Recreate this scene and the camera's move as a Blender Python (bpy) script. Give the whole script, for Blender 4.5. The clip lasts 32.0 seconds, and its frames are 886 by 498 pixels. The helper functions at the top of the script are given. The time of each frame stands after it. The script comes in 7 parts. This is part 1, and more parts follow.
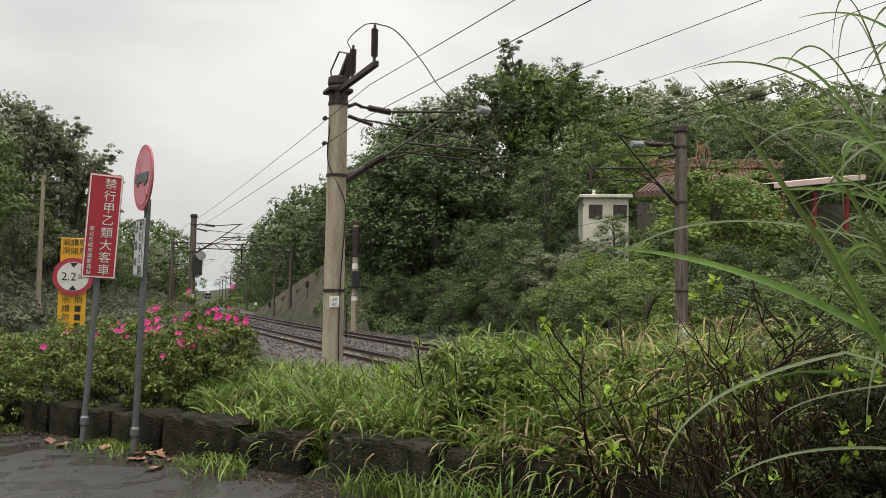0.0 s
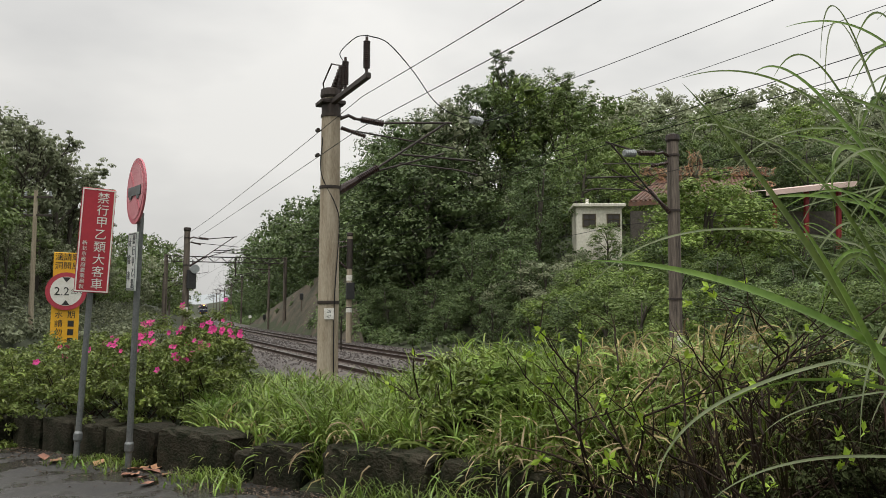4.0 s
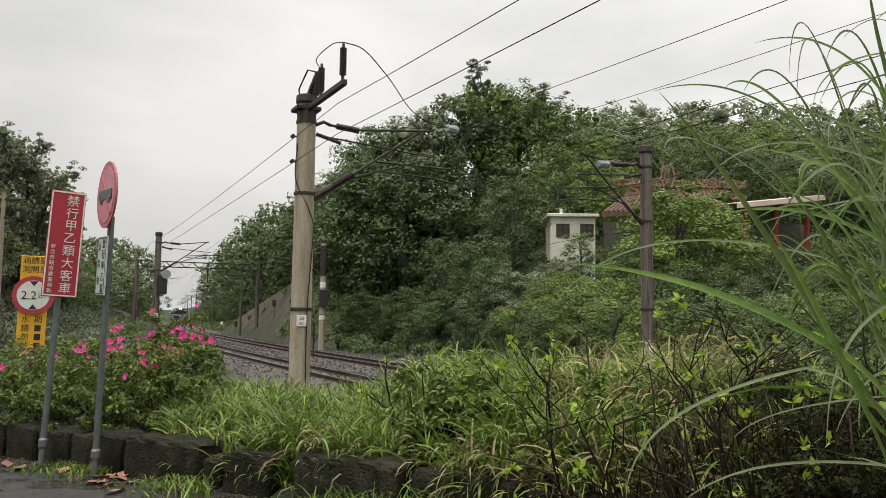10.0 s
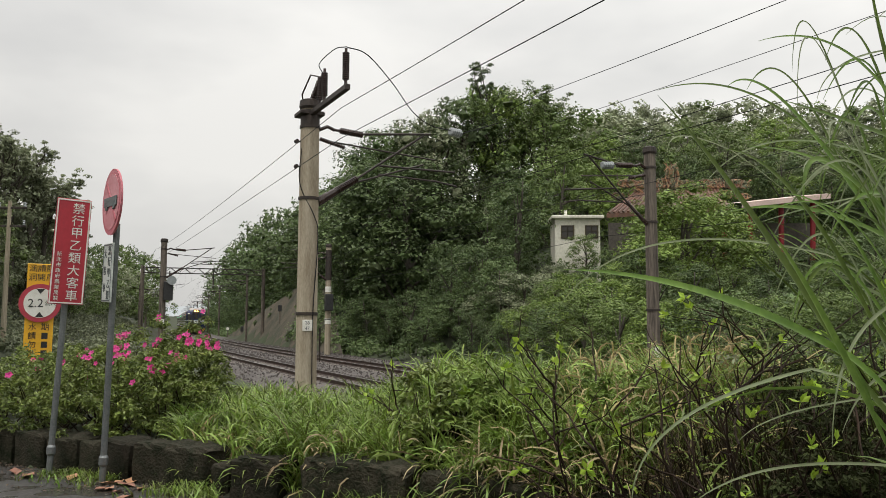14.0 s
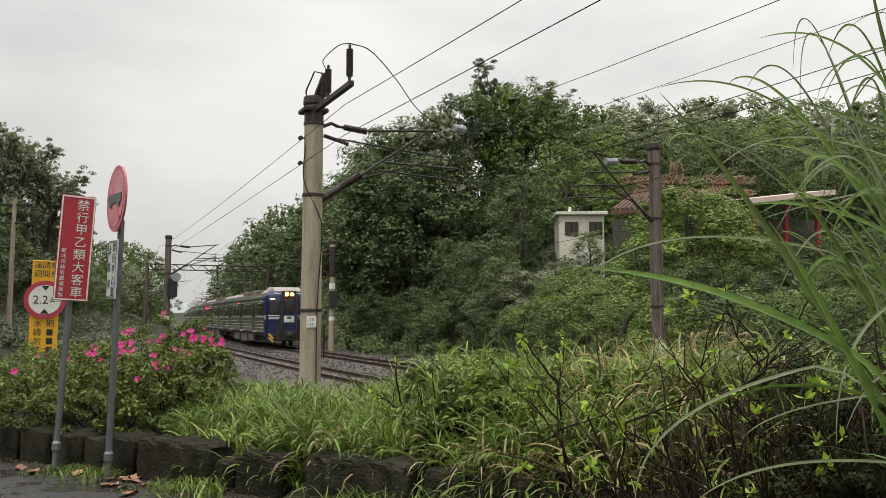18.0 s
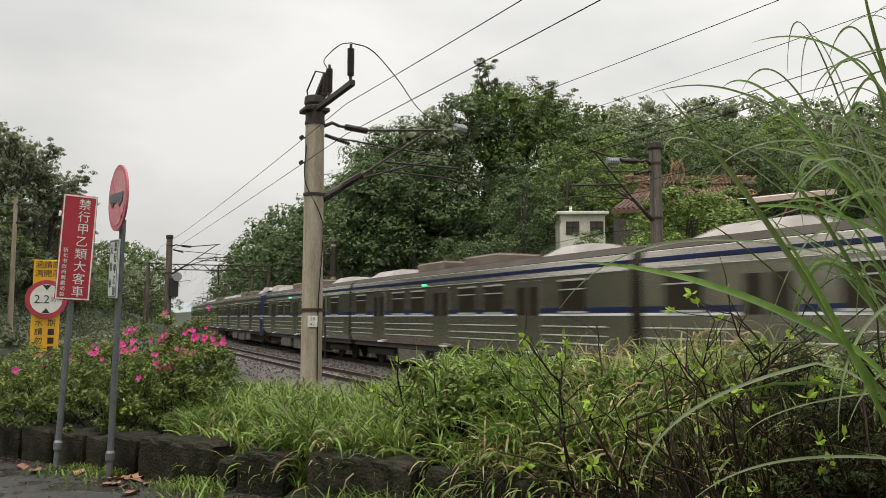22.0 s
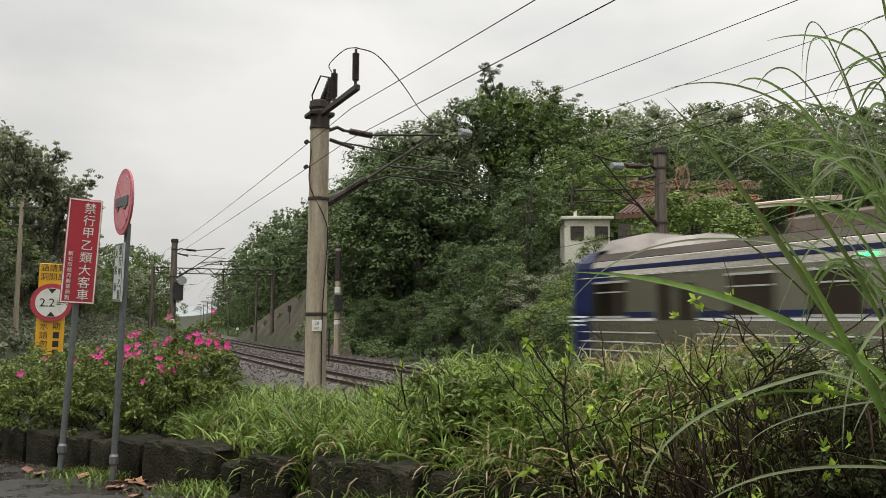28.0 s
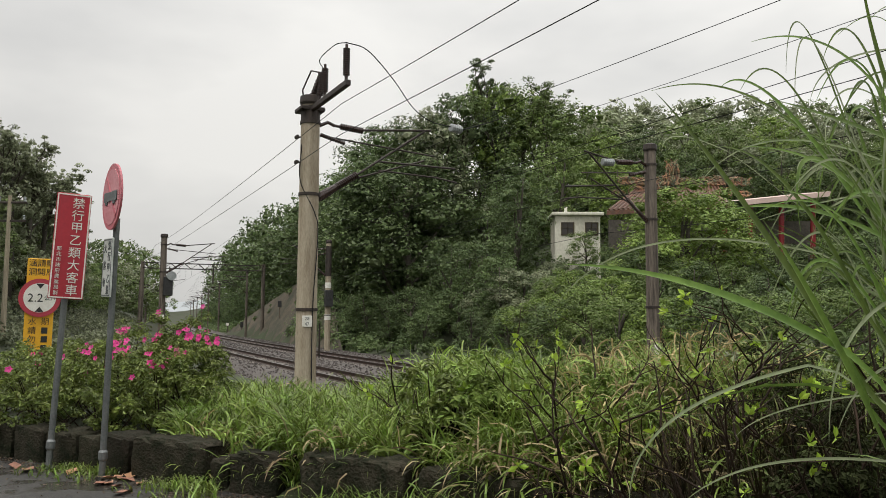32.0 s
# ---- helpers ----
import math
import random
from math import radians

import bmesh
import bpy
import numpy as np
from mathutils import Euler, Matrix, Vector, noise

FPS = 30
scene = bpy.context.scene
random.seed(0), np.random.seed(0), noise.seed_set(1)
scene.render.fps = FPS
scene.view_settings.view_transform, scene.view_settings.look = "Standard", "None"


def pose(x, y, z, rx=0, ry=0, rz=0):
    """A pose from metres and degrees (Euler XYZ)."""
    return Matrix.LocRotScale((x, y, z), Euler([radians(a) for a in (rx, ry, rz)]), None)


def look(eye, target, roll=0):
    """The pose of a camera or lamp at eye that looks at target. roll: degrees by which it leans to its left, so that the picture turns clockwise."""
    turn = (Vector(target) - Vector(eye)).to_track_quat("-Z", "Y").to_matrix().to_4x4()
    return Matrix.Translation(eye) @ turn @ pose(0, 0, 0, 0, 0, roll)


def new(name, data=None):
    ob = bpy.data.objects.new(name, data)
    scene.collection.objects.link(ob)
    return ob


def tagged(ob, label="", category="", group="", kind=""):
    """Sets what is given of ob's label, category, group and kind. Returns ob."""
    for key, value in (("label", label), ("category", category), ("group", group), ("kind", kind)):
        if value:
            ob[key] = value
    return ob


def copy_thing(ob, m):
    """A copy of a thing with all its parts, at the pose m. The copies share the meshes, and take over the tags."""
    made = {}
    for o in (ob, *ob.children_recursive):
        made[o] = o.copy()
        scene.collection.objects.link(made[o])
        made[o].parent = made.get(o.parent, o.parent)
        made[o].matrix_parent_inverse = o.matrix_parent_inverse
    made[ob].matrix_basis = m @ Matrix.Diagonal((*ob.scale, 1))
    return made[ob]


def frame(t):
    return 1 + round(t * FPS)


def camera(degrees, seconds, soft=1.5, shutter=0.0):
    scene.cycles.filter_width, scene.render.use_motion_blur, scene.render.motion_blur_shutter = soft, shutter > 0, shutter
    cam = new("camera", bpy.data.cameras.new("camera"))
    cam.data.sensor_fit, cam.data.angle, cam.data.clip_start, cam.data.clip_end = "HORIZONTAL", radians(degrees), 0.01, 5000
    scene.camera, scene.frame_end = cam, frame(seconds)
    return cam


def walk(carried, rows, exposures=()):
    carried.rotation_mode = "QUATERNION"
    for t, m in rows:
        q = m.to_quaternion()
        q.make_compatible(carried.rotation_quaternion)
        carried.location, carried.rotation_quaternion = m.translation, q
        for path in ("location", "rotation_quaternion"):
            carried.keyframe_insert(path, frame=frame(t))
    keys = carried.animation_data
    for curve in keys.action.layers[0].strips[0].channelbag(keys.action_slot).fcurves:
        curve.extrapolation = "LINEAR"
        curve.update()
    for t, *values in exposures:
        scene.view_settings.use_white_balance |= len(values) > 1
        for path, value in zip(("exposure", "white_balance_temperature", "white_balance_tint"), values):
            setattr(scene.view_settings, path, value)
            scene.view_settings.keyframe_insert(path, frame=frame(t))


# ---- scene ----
# ------------------------------------------------------------------ camera
cam = camera(58.5, 32.0, soft=0.7, shutter=0.5)
PATH = [
    (0, -0.003, 0.006, 1.407, 93.649, 0.845, 1.588),
    (0.5, -0.005, 0.006, 1.407, 93.709, 0.704, 1.536),
    (1, 0.002, 0.004, 1.404, 93.841, 0.559, 1.557),
    (1.5, -0.001, 0.012, 1.401, 93.985, 0.351, 1.573),
    (2, 0.001, 0.008, 1.401, 94.180, 0.314, 1.574),
    (2.5, 0.001, 0.006, 1.407, 94.299, 0.254, 1.516),
    (3, 0.003, 0.002, 1.407, 94.369, -0.051, 1.411),
    (3.5, 0.001, 0.004, 1.406, 94.392, 0.114, 1.251),
    (5.5, -0.003, 0.006, 1.406, 94.663, 0.286, 1.125),
    (6, 0.002, -0.000, 1.401, 94.768, 0.255, 1.114),
    (6.5, 0.004, 0.006, 1.404, 94.802, 0.310, 1.076),
    (7, -0.002, 0.008, 1.406, 94.837, 0.342, 0.921),
    (7.5, 0.001, 0.000, 1.402, 94.872, 0.315, 0.831),
    (8, -0.002, 0.002, 1.405, 94.912, 0.461, 0.579),
    (8.5, 0.002, -0.000, 1.402, 95.048, 0.564, 0.220),
    (9, 0.005, 0.000, 1.404, 95.052, 0.535, -0.111),
    (9.5, 0.001, -0.001, 1.404, 95.012, 0.629, -0.541),
    (10, 0.003, 0.001, 1.404, 95.030, 0.740, -0.685),
    (10.5, 0.004, -0.004, 1.408, 95.151, 0.643, -0.659),
    (11, 0.006, -0.004, 1.404, 95.160, 0.491, -0.624),
    (11.5, 0.007, -0.003, 1.404, 95.112, 0.438, -0.596),
    (12, 0.004, -0.004, 1.401, 95.064, 0.336, -0.541),
    (12.5, 0.008, -0.008, 1.403, 95.059, 0.381, -0.485),
    (13, 0.004, -0.001, 1.405, 95.127, 0.404, -0.436),
    (13.5, 0.002, -0.002, 1.402, 95.227, 0.280, -0.376),
    (14, 0.005, -0.004, 1.403, 95.252, 0.091, -0.328),
    (14.5, 0.001, -0.001, 1.399, 95.175, 0.161, -0.343),
    (16.5, -0.001, -0.004, 1.405, 95.122, 0.242, -0.216),
    (17, 0.002, 0.002, 1.404, 95.070, 0.252, -0.164),
    (17.5, 0.001, -0.004, 1.399, 95.064, 0.199, -0.091),
    (18, 0.004, -0.000, 1.402, 95.007, 0.084, -0.045),
    (18.5, 0.007, -0.002, 1.401, 94.961, 0.051, -0.028),
    (19, 0.000, 0.000, 1.400, 95.021, -0.000, 0.000),
    (19.5, 0.003, 0.005, 1.400, 95.010, 0.011, 0.124),
    (20, 0.003, 0.003, 1.398, 95.028, -0.087, 0.132),
    (20.5, -0.000, -0.001, 1.398, 95.028, -0.098, 0.097),
    (21, 0.002, -0.003, 1.401, 94.957, 0.008, 0.042),
    (21.5, -0.002, 0.002, 1.399, 94.983, 0.087, 0.015),
    (22, -0.002, 0.002, 1.399, 94.983, 0.087, 0.015),
    (22.5, 0.004, 0.002, 1.398, 94.973, 0.106, 0.016),
    (23, 0.003, -0.000, 1.401, 94.969, 0.130, 0.029),
    (23.5, -0.001, 0.001, 1.397, 94.930, 0.143, 0.034),
    (24, 0.002, 0.001, 1.401, 94.962, 0.160, 0.030),
    (24.5, 0.003, -0.003, 1.406, 94.994, 0.190, 0.030),
    (25, 0.000, -0.003, 1.398, 95.005, 0.198, 0.062),
    (25.5, 0.001, -0.003, 1.398, 95.004, 0.209, 0.085),
    (27.5, 0.004, -0.003, 1.400, 95.310, 0.275, 0.314),
    (28, 0.002, -0.000, 1.399, 95.311, 0.264, 0.344),
    (28.5, 0.001, -0.002, 1.400, 95.322, 0.321, 0.338),
    (29, 0.001, -0.001, 1.399, 95.395, 0.326, 0.338),
    (29.5, 0.005, -0.004, 1.396, 95.426, 0.202, 0.353),
    (30, 0.002, -0.002, 1.399, 95.311, 0.257, 0.288),
    (30.5, 0.002, 0.001, 1.397, 95.086, 0.370, 0.135),
    (31, 0.004, 0.003, 1.400, 94.952, 0.367, -0.037),
    (31.5, 0.004, 0.002, 1.400, 94.987, 0.249, -0.220),
    (32, 0.005, -0.003, 1.400, 94.997, 0.314, -0.332),
]
walk(cam, [(t, pose(x, y, z, rx, 0, rz) @ pose(0, 0, 0, 0, 0, rr)) for t, x, y, z, rx, rr, rz in PATH],
     exposures=[(0, 0.02), (2.1, 0.04), (2.7, -0.07), (3.5, -0.06), (5.5, 0.0), (22, 0.0), (23, -0.03), (32, -0.03)])

# ------------------------------------------------------------------ sky and light
world = bpy.data.worlds.new("overcast_sky")
scene.world = world
world.use_nodes = True
wn, wl = world.node_tree.nodes, world.node_tree.links
wn.clear()
w_out = wn.new("ShaderNodeOutputWorld")
w_bg = wn.new("ShaderNodeBackground")
w_sky = wn.new("ShaderNodeTexSky")
w_sky.sky_type = "NISHITA"
w_sky.sun_disc = False
w_sky.sun_elevation, w_sky.sun_rotation = radians(52), radians(-60)
w_sky.air_density, w_sky.dust_density = 1.0, 4.0
w_skys = wn.new("ShaderNodeVectorMath")
w_skys.operation = "SCALE"
w_skys.inputs["Scale"].default_value = 0.10
w_co = wn.new("ShaderNodeTexCoord")
w_map = wn.new("ShaderNodeMapping")
w_map.inputs["Scale"].default_value = (1.0, 1.0, 2.6)
w_noise = wn.new("ShaderNodeTexNoise")
w_noise.inputs["Scale"].default_value = 1.7
w_noise.inputs["Detail"].default_value = 5
w_noise.inputs["Roughness"].default_value = 0.5
w_ramp = wn.new("ShaderNodeValToRGB")
w_ramp.color_ramp.elements[0].position, w_ramp.color_ramp.elements[1].position = 0.37, 0.66
w_ramp.color_ramp.elements[0].color = (0.60, 0.60, 0.59, 1)
w_ramp.color_ramp.elements[1].color = (0.92, 0.905, 0.865, 1)
w_mix = wn.new("ShaderNodeMix")
w_mix.data_type = "RGBA"
w_mix.inputs["Factor"].default_value = 0.93
wl.new(w_co.outputs["Generated"], w_map.inputs["Vector"])
wl.new(w_map.outputs["Vector"], w_noise.inputs["Vector"])
wl.new(w_noise.outputs["Fac"], w_ramp.inputs["Fac"])
wl.new(w_sky.outputs["Color"], w_skys.inputs[0])
wl.new(w_skys.outputs["Vector"], w_mix.inputs["A"])
wl.new(w_ramp.outputs["Color"], w_mix.inputs["B"])
# an overcast sky is brighter overhead than at the horizon
w_sep = wn.new("ShaderNodeSeparateXYZ")
wl.new(w_co.outputs["Generated"], w_sep.inputs["Vector"])
w_up = wn.new("ShaderNodeMath")
w_up.operation, w_up.use_clamp = "POWER", True
w_up.inputs[1].default_value = 3.0
wl.new(w_sep.outputs["Z"], w_up.inputs[0])
w_grad = wn.new("ShaderNodeMapRange")
w_grad.inputs["To Min"].default_value, w_grad.inputs["To Max"].default_value = 0.99, 3.7
wl.new(w_up.outputs[0], w_grad.inputs["Value"])
wl.new(w_mix.outputs["Result"], w_bg.inputs["Color"])
w_side = wn.new("ShaderNodeMapRange")
w_side.inputs["From Min"].default_value, w_side.inputs["From Max"].default_value = -0.45, 0.45
w_side.inputs["To Min"].default_value, w_side.inputs["To Max"].default_value = 0.92, 1.05
wl.new(w_sep.outputs["X"], w_side.inputs["Value"])
w_all = wn.new("ShaderNodeMath")
w_all.operation = "MULTIPLY"
wl.new(w_grad.outputs["Result"], w_all.inputs[0])
wl.new(w_side.outputs["Result"], w_all.inputs[1])
wl.new(w_all.outputs[0], w_bg.inputs["Strength"])
wl.new(w_bg.outputs["Background"], w_out.inputs["Surface"])

sun_data = bpy.data.lights.new("sun", "SUN")
sun_data.energy, sun_data.angle, sun_data.color = 2.1, radians(30), (1.0, 0.97, 0.92)
sun = new("sun", sun_data)
sun.matrix_world = look((-20, 10, 60), (0, 30, 0))


# ------------------------------------------------------------------ materials
def mat(name, col, rough=0.7, metal=0.0, col2=None, scale=3.0, fine=40.0, mix=0.5, bump=0.3, bump_scale=None, rand=0.0,
        island=0.0, translucent=0.0, emit=None, emit_strength=0.0, spec=0.5, rough_var=0.1, patchy=False, coord="Object", stretch=(1, 1, 1)):
    """A procedural surface: two colours mixed by a coarse and a fine noise, with relief and uneven gloss."""
    m = bpy.data.materials.new(name)
    m.use_nodes = True
    n, l = m.node_tree.nodes, m.node_tree.links
    n.clear()
    out = n.new("ShaderNodeOutputMaterial")
    bs = n.new("ShaderNodeBsdfPrincipled")
    l.new(bs.outputs["BSDF"], out.inputs["Surface"])
    col2 = col2 or tuple(c * 0.72 for c in col)
    co = n.new("ShaderNodeTexCoord")
    mp = n.new("ShaderNodeMapping")
    mp.inputs["Scale"].default_value = stretch
    l.new(co.outputs[coord], mp.inputs["Vector"])
    n1, n2 = n.new("ShaderNodeTexNoise"), n.new("ShaderNodeTexNoise")
    n1.inputs["Scale"].default_value, n1.inputs["Detail"].default_value = scale, 4
    n2.inputs["Scale"].default_value, n2.inputs["Detail"].default_value = fine, 3
    l.new(mp.outputs["Vector"], n1.inputs["Vector"])
    l.new(mp.outputs["Vector"], n2.inputs["Vector"])
    ad = n.new("ShaderNodeMath")
    ad.operation = "MULTIPLY_ADD"
    ad.inputs[1].default_value = 0.45
    l.new(n2.outputs["Fac"], ad.inputs[0])
    mu = n.new("ShaderNodeMath")
    mu.operation = "MULTIPLY"
    mu.inputs[1].default_value = 0.55
    l.new(n1.outputs["Fac"], mu.inputs[0])
    l.new(mu.outputs[0], ad.inputs[2])
    rp = n.new("ShaderNodeMapRange")
    rp.inputs["From Min"].default_value, rp.inputs["From Max"].default_value = 0.5 - 0.25 * mix, 0.5 + 0.25 * mix
    l.new(ad.outputs[0], rp.inputs["Value"])
    mx = n.new("ShaderNodeMix")
    mx.data_type = "RGBA"
    mx.inputs["A"].default_value, mx.inputs["B"].default_value = (*col, 1), (*col2, 1)
    l.new(rp.outputs["Result"], mx.inputs["Factor"])
    colour = mx.outputs["Result"]
    if rand or island:
        hs = n.new("ShaderNodeHueSaturation")
        l.new(colour, hs.inputs["Color"])
        total = None
        for src, amount in ((("ShaderNodeObjectInfo", "Random"), rand), (("ShaderNodeNewGeometry", "Random Per Island"), island)):
            if amount:
                nd = n.new(src[0])
                mm = n.new("ShaderNodeMapRange")
                mm.inputs["To Min"].default_value, mm.inputs["To Max"].default_value = 1 - amount, 1 + amount
                l.new(nd.outputs[src[1]], mm.inputs["Value"])
                if total is None:
                    total = mm.outputs["Result"]
                else:
                    pr = n.new("ShaderNodeMath")
                    pr.operation = "MULTIPLY"
                    l.new(total, pr.inputs[0])
                    l.new(mm.outputs["Result"], pr.inputs[1])
                    total = pr.outputs[0]
                hu = n.new("ShaderNodeMapRange")
                hu.inputs["To Min"].default_value, hu.inputs["To Max"].default_value = 0.5 - 0.03 * amount, 0.5 + 0.03 * amount
                l.new(nd.outputs[src[1]], hu.inputs["Value"])
                l.new(hu.outputs["Result"], hs.inputs["Hue"])
        l.new(total, hs.inputs["Value"])
        colour = hs.outputs["Color"]
    l.new(colour, bs.inputs["Base Color"])
    bs.inputs["Metallic"].default_value = metal
    bs.inputs["Specular IOR Level"].default_value = spec
    rr = n.new("ShaderNodeMapRange")
    rr.inputs["To Min"].default_value, rr.inputs["To Max"].default_value = max(rough - rough_var, 0.02), min(rough + rough_var, 1)
    if patchy:
        rr.inputs["From Min"].default_value, rr.inputs["From Max"].default_value = 0.44, 0.56
    l.new(n1.outputs["Fac"], rr.inputs["Value"])
    l.new(rr.outputs["Result"], bs.inputs["Roughness"])
    if bump:
        bp = n.new("ShaderNodeBump")
        bp.inputs["Strength"].default_value, bp.inputs["Distance"].default_value = bump, 0.02
        l.new(n2.outputs["Fac"], bp.inputs["Height"])
        l.new(bp.outputs["Normal"], bs.inputs["Normal"])
    if translucent:
        tr = n.new("ShaderNodeBsdfTranslucent")
        l.new(colour, tr.inputs["Color"])
        ms = n.new("ShaderNodeMixShader")
        ms.inputs["Fac"].default_value = translucent
        l.new(bs.outputs["BSDF"], ms.inputs[1])
        l.new(tr.outputs["BSDF"], ms.inputs[2])
        l.new(ms.outputs["Shader"], out.inputs["Surface"])
    if emit:
        bs.inputs["Emission Color"].default_value = (*emit, 1)
        bs.inputs["Emission Strength"].default_value = emit_strength
    return m


M = dict(
    soil=mat("soil", (0.030, 0.030, 0.014), 0.95, col2=(0.022, 0.034, 0.010), scale=0.3, fine=6),
    asphalt=mat("wet_asphalt", (0.050, 0.046, 0.040), 0.36, col2=(0.010, 0.010, 0.009), scale=2.3, fine=48, mix=0.6, bump=0.3, rough_var=0.26, patchy=True),
    ballast=mat("ballast", (0.078, 0.065, 0.058), 0.75, col2=(0.032, 0.026, 0.023), scale=2, fine=18, island=0.5, bump=0.5),
    rail=mat("rusty_rail", (0.075, 0.045, 0.035), 0.55, 0.4, col2=(0.04, 0.028, 0.024), scale=4, fine=60),
    rail_top=mat("polished_rail_head", (0.35, 0.34, 0.33), 0.3, 1.0, scale=2, fine=80, bump=0.05),
    sleeper=mat("sleeper_concrete", (0.20, 0.185, 0.17), 0.85, col2=(0.11, 0.09, 0.075), scale=3, rand=0.15),
    concrete=mat("weathered_pole_concrete", (0.40, 0.35, 0.265), 0.8, col2=(0.23, 0.185, 0.125), scale=2.2, fine=28, stretch=(3, 3, 0.35), bump=0.25),
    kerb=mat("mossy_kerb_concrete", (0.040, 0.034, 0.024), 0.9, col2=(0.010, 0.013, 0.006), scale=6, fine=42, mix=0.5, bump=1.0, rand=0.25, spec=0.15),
    steel=mat("galvanised_steel", (0.19, 0.20, 0.20), 0.5, 0.5, col2=(0.115, 0.125, 0.125), scale=5, fine=60, bump=0.1),
    dark=mat("dark_weathered_steel", (0.028, 0.024, 0.022), 0.6, 0.3, col2=(0.05, 0.036, 0.028), scale=6, fine=50, bump=0.2),
    insul=mat("brown_glazed_porcelain", (0.03, 0.017, 0.014), 0.25, col2=(0.045, 0.025, 0.02), scale=8),
    insul_grey=mat("grey_glazed_porcelain", (0.32, 0.34, 0.34), 0.3, col2=(0.22, 0.24, 0.24), scale=8),
    wire=mat("wire", (0.02, 0.02, 0.02), 0.8, 0.0, bump=0, spec=0.2),
    bark=mat("bark", (0.085, 0.072, 0.055), 0.9, col2=(0.04, 0.034, 0.027), scale=2, fine=25, stretch=(2, 2, 0.5), bump=0.6),
    twig=mat("wet_dark_twig", (0.018, 0.013, 0.010), 0.75, col2=(0.04, 0.025, 0.017), scale=6, fine=50, spec=0.12),
    # dead-stem brown, lowered to hold the shade below the reeds
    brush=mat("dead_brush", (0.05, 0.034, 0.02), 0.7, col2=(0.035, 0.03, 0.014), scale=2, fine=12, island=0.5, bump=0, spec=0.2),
    leaf_a=mat("leaf_mid_green", (0.16, 0.215, 0.066), 0.5, col2=(0.088, 0.125, 0.038), scale=0.85, mix=0.36, fine=7, rand=0.22, island=0.35, translucent=0.24, bump=0.4, spec=0.2),
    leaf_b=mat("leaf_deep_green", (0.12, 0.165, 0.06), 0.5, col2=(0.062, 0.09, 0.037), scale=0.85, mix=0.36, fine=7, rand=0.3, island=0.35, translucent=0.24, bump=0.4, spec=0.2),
    leaf_c=mat("leaf_yellow_green", (0.225, 0.305, 0.07), 0.5, col2=(0.12, 0.175, 0.042), scale=0.85, mix=0.36, fine=7, rand=0.2, island=0.35, translucent=0.24, bump=0.4, spec=0.2),
    # grey-green lightened so that the colour holds the haze of far slopes
    leaf_d=mat("leaf_grey_green_haze", (0.25, 0.275, 0.165), 0.52, col2=(0.15, 0.17, 0.10), scale=0.85, mix=0.36, fine=7, rand=0.2, island=0.35, translucent=0.24, bump=0.4, spec=0.2),
    azalea=mat("azalea_leaf", (0.20, 0.245, 0.055), 0.42, col2=(0.075, 0.105, 0.025), scale=3, fine=9, rand=0.12, island=0.4, translucent=0.14, bump=0, spec=0.28),
    flower=mat("pink_petal", (0.75, 0.07, 0.33), 0.6, col2=(0.62, 0.04, 0.24), scale=20, fine=60, rand=0.2, translucent=0.3, bump=0),
    grass=mat("grass_blade", (0.20, 0.265, 0.054), 0.36, col2=(0.095, 0.15, 0.025), scale=1.2, fine=8, island=0.6, translucent=0.26, bump=0, spec=0.35),
    grass_dry=mat("dry_grass_blade", (0.40, 0.32, 0.16), 0.6, col2=(0.20, 0.15, 0.07), scale=2, fine=12, island=0.35, translucent=0.3, bump=0, spec=0.28),
    straw=mat("pale_straw", (0.46, 0.37, 0.22), 0.55, col2=(0.27, 0.20, 0.11), scale=3, fine=14, island=0.4, translucent=0.3, bump=0, spec=0.28),
    reed=mat("silvergrass_blade", (0.145, 0.22, 0.044), 0.3, col2=(0.085, 0.14, 0.027), scale=2, fine=14, rand=0.35, translucent=0.34, bump=0, spec=0.28, stretch=(3, 3, 3)),
    grass_broad=mat("broad_grass_blade", (0.25, 0.33, 0.07), 0.42, col2=(0.12, 0.18, 0.035), scale=2, fine=12, island=0.5, translucent=0.3, bump=0, spec=0.3),
    reed_pale=mat("pale_blade_underside", (0.27, 0.31, 0.18), 0.42, col2=(0.17, 0.21, 0.10), scale=3, fine=14, rand=0.2, translucent=0.3, bump=0, spec=0.28),
    lime=mat("fresh_lime_leaf", (0.33, 0.45, 0.05), 0.45, col2=(0.23, 0.35, 0.04), scale=6, fine=20, rand=0.2, island=0.25, translucent=0.35, bump=0, spec=0.28),
)

# ------------------------------------------------------------------ mesh helpers


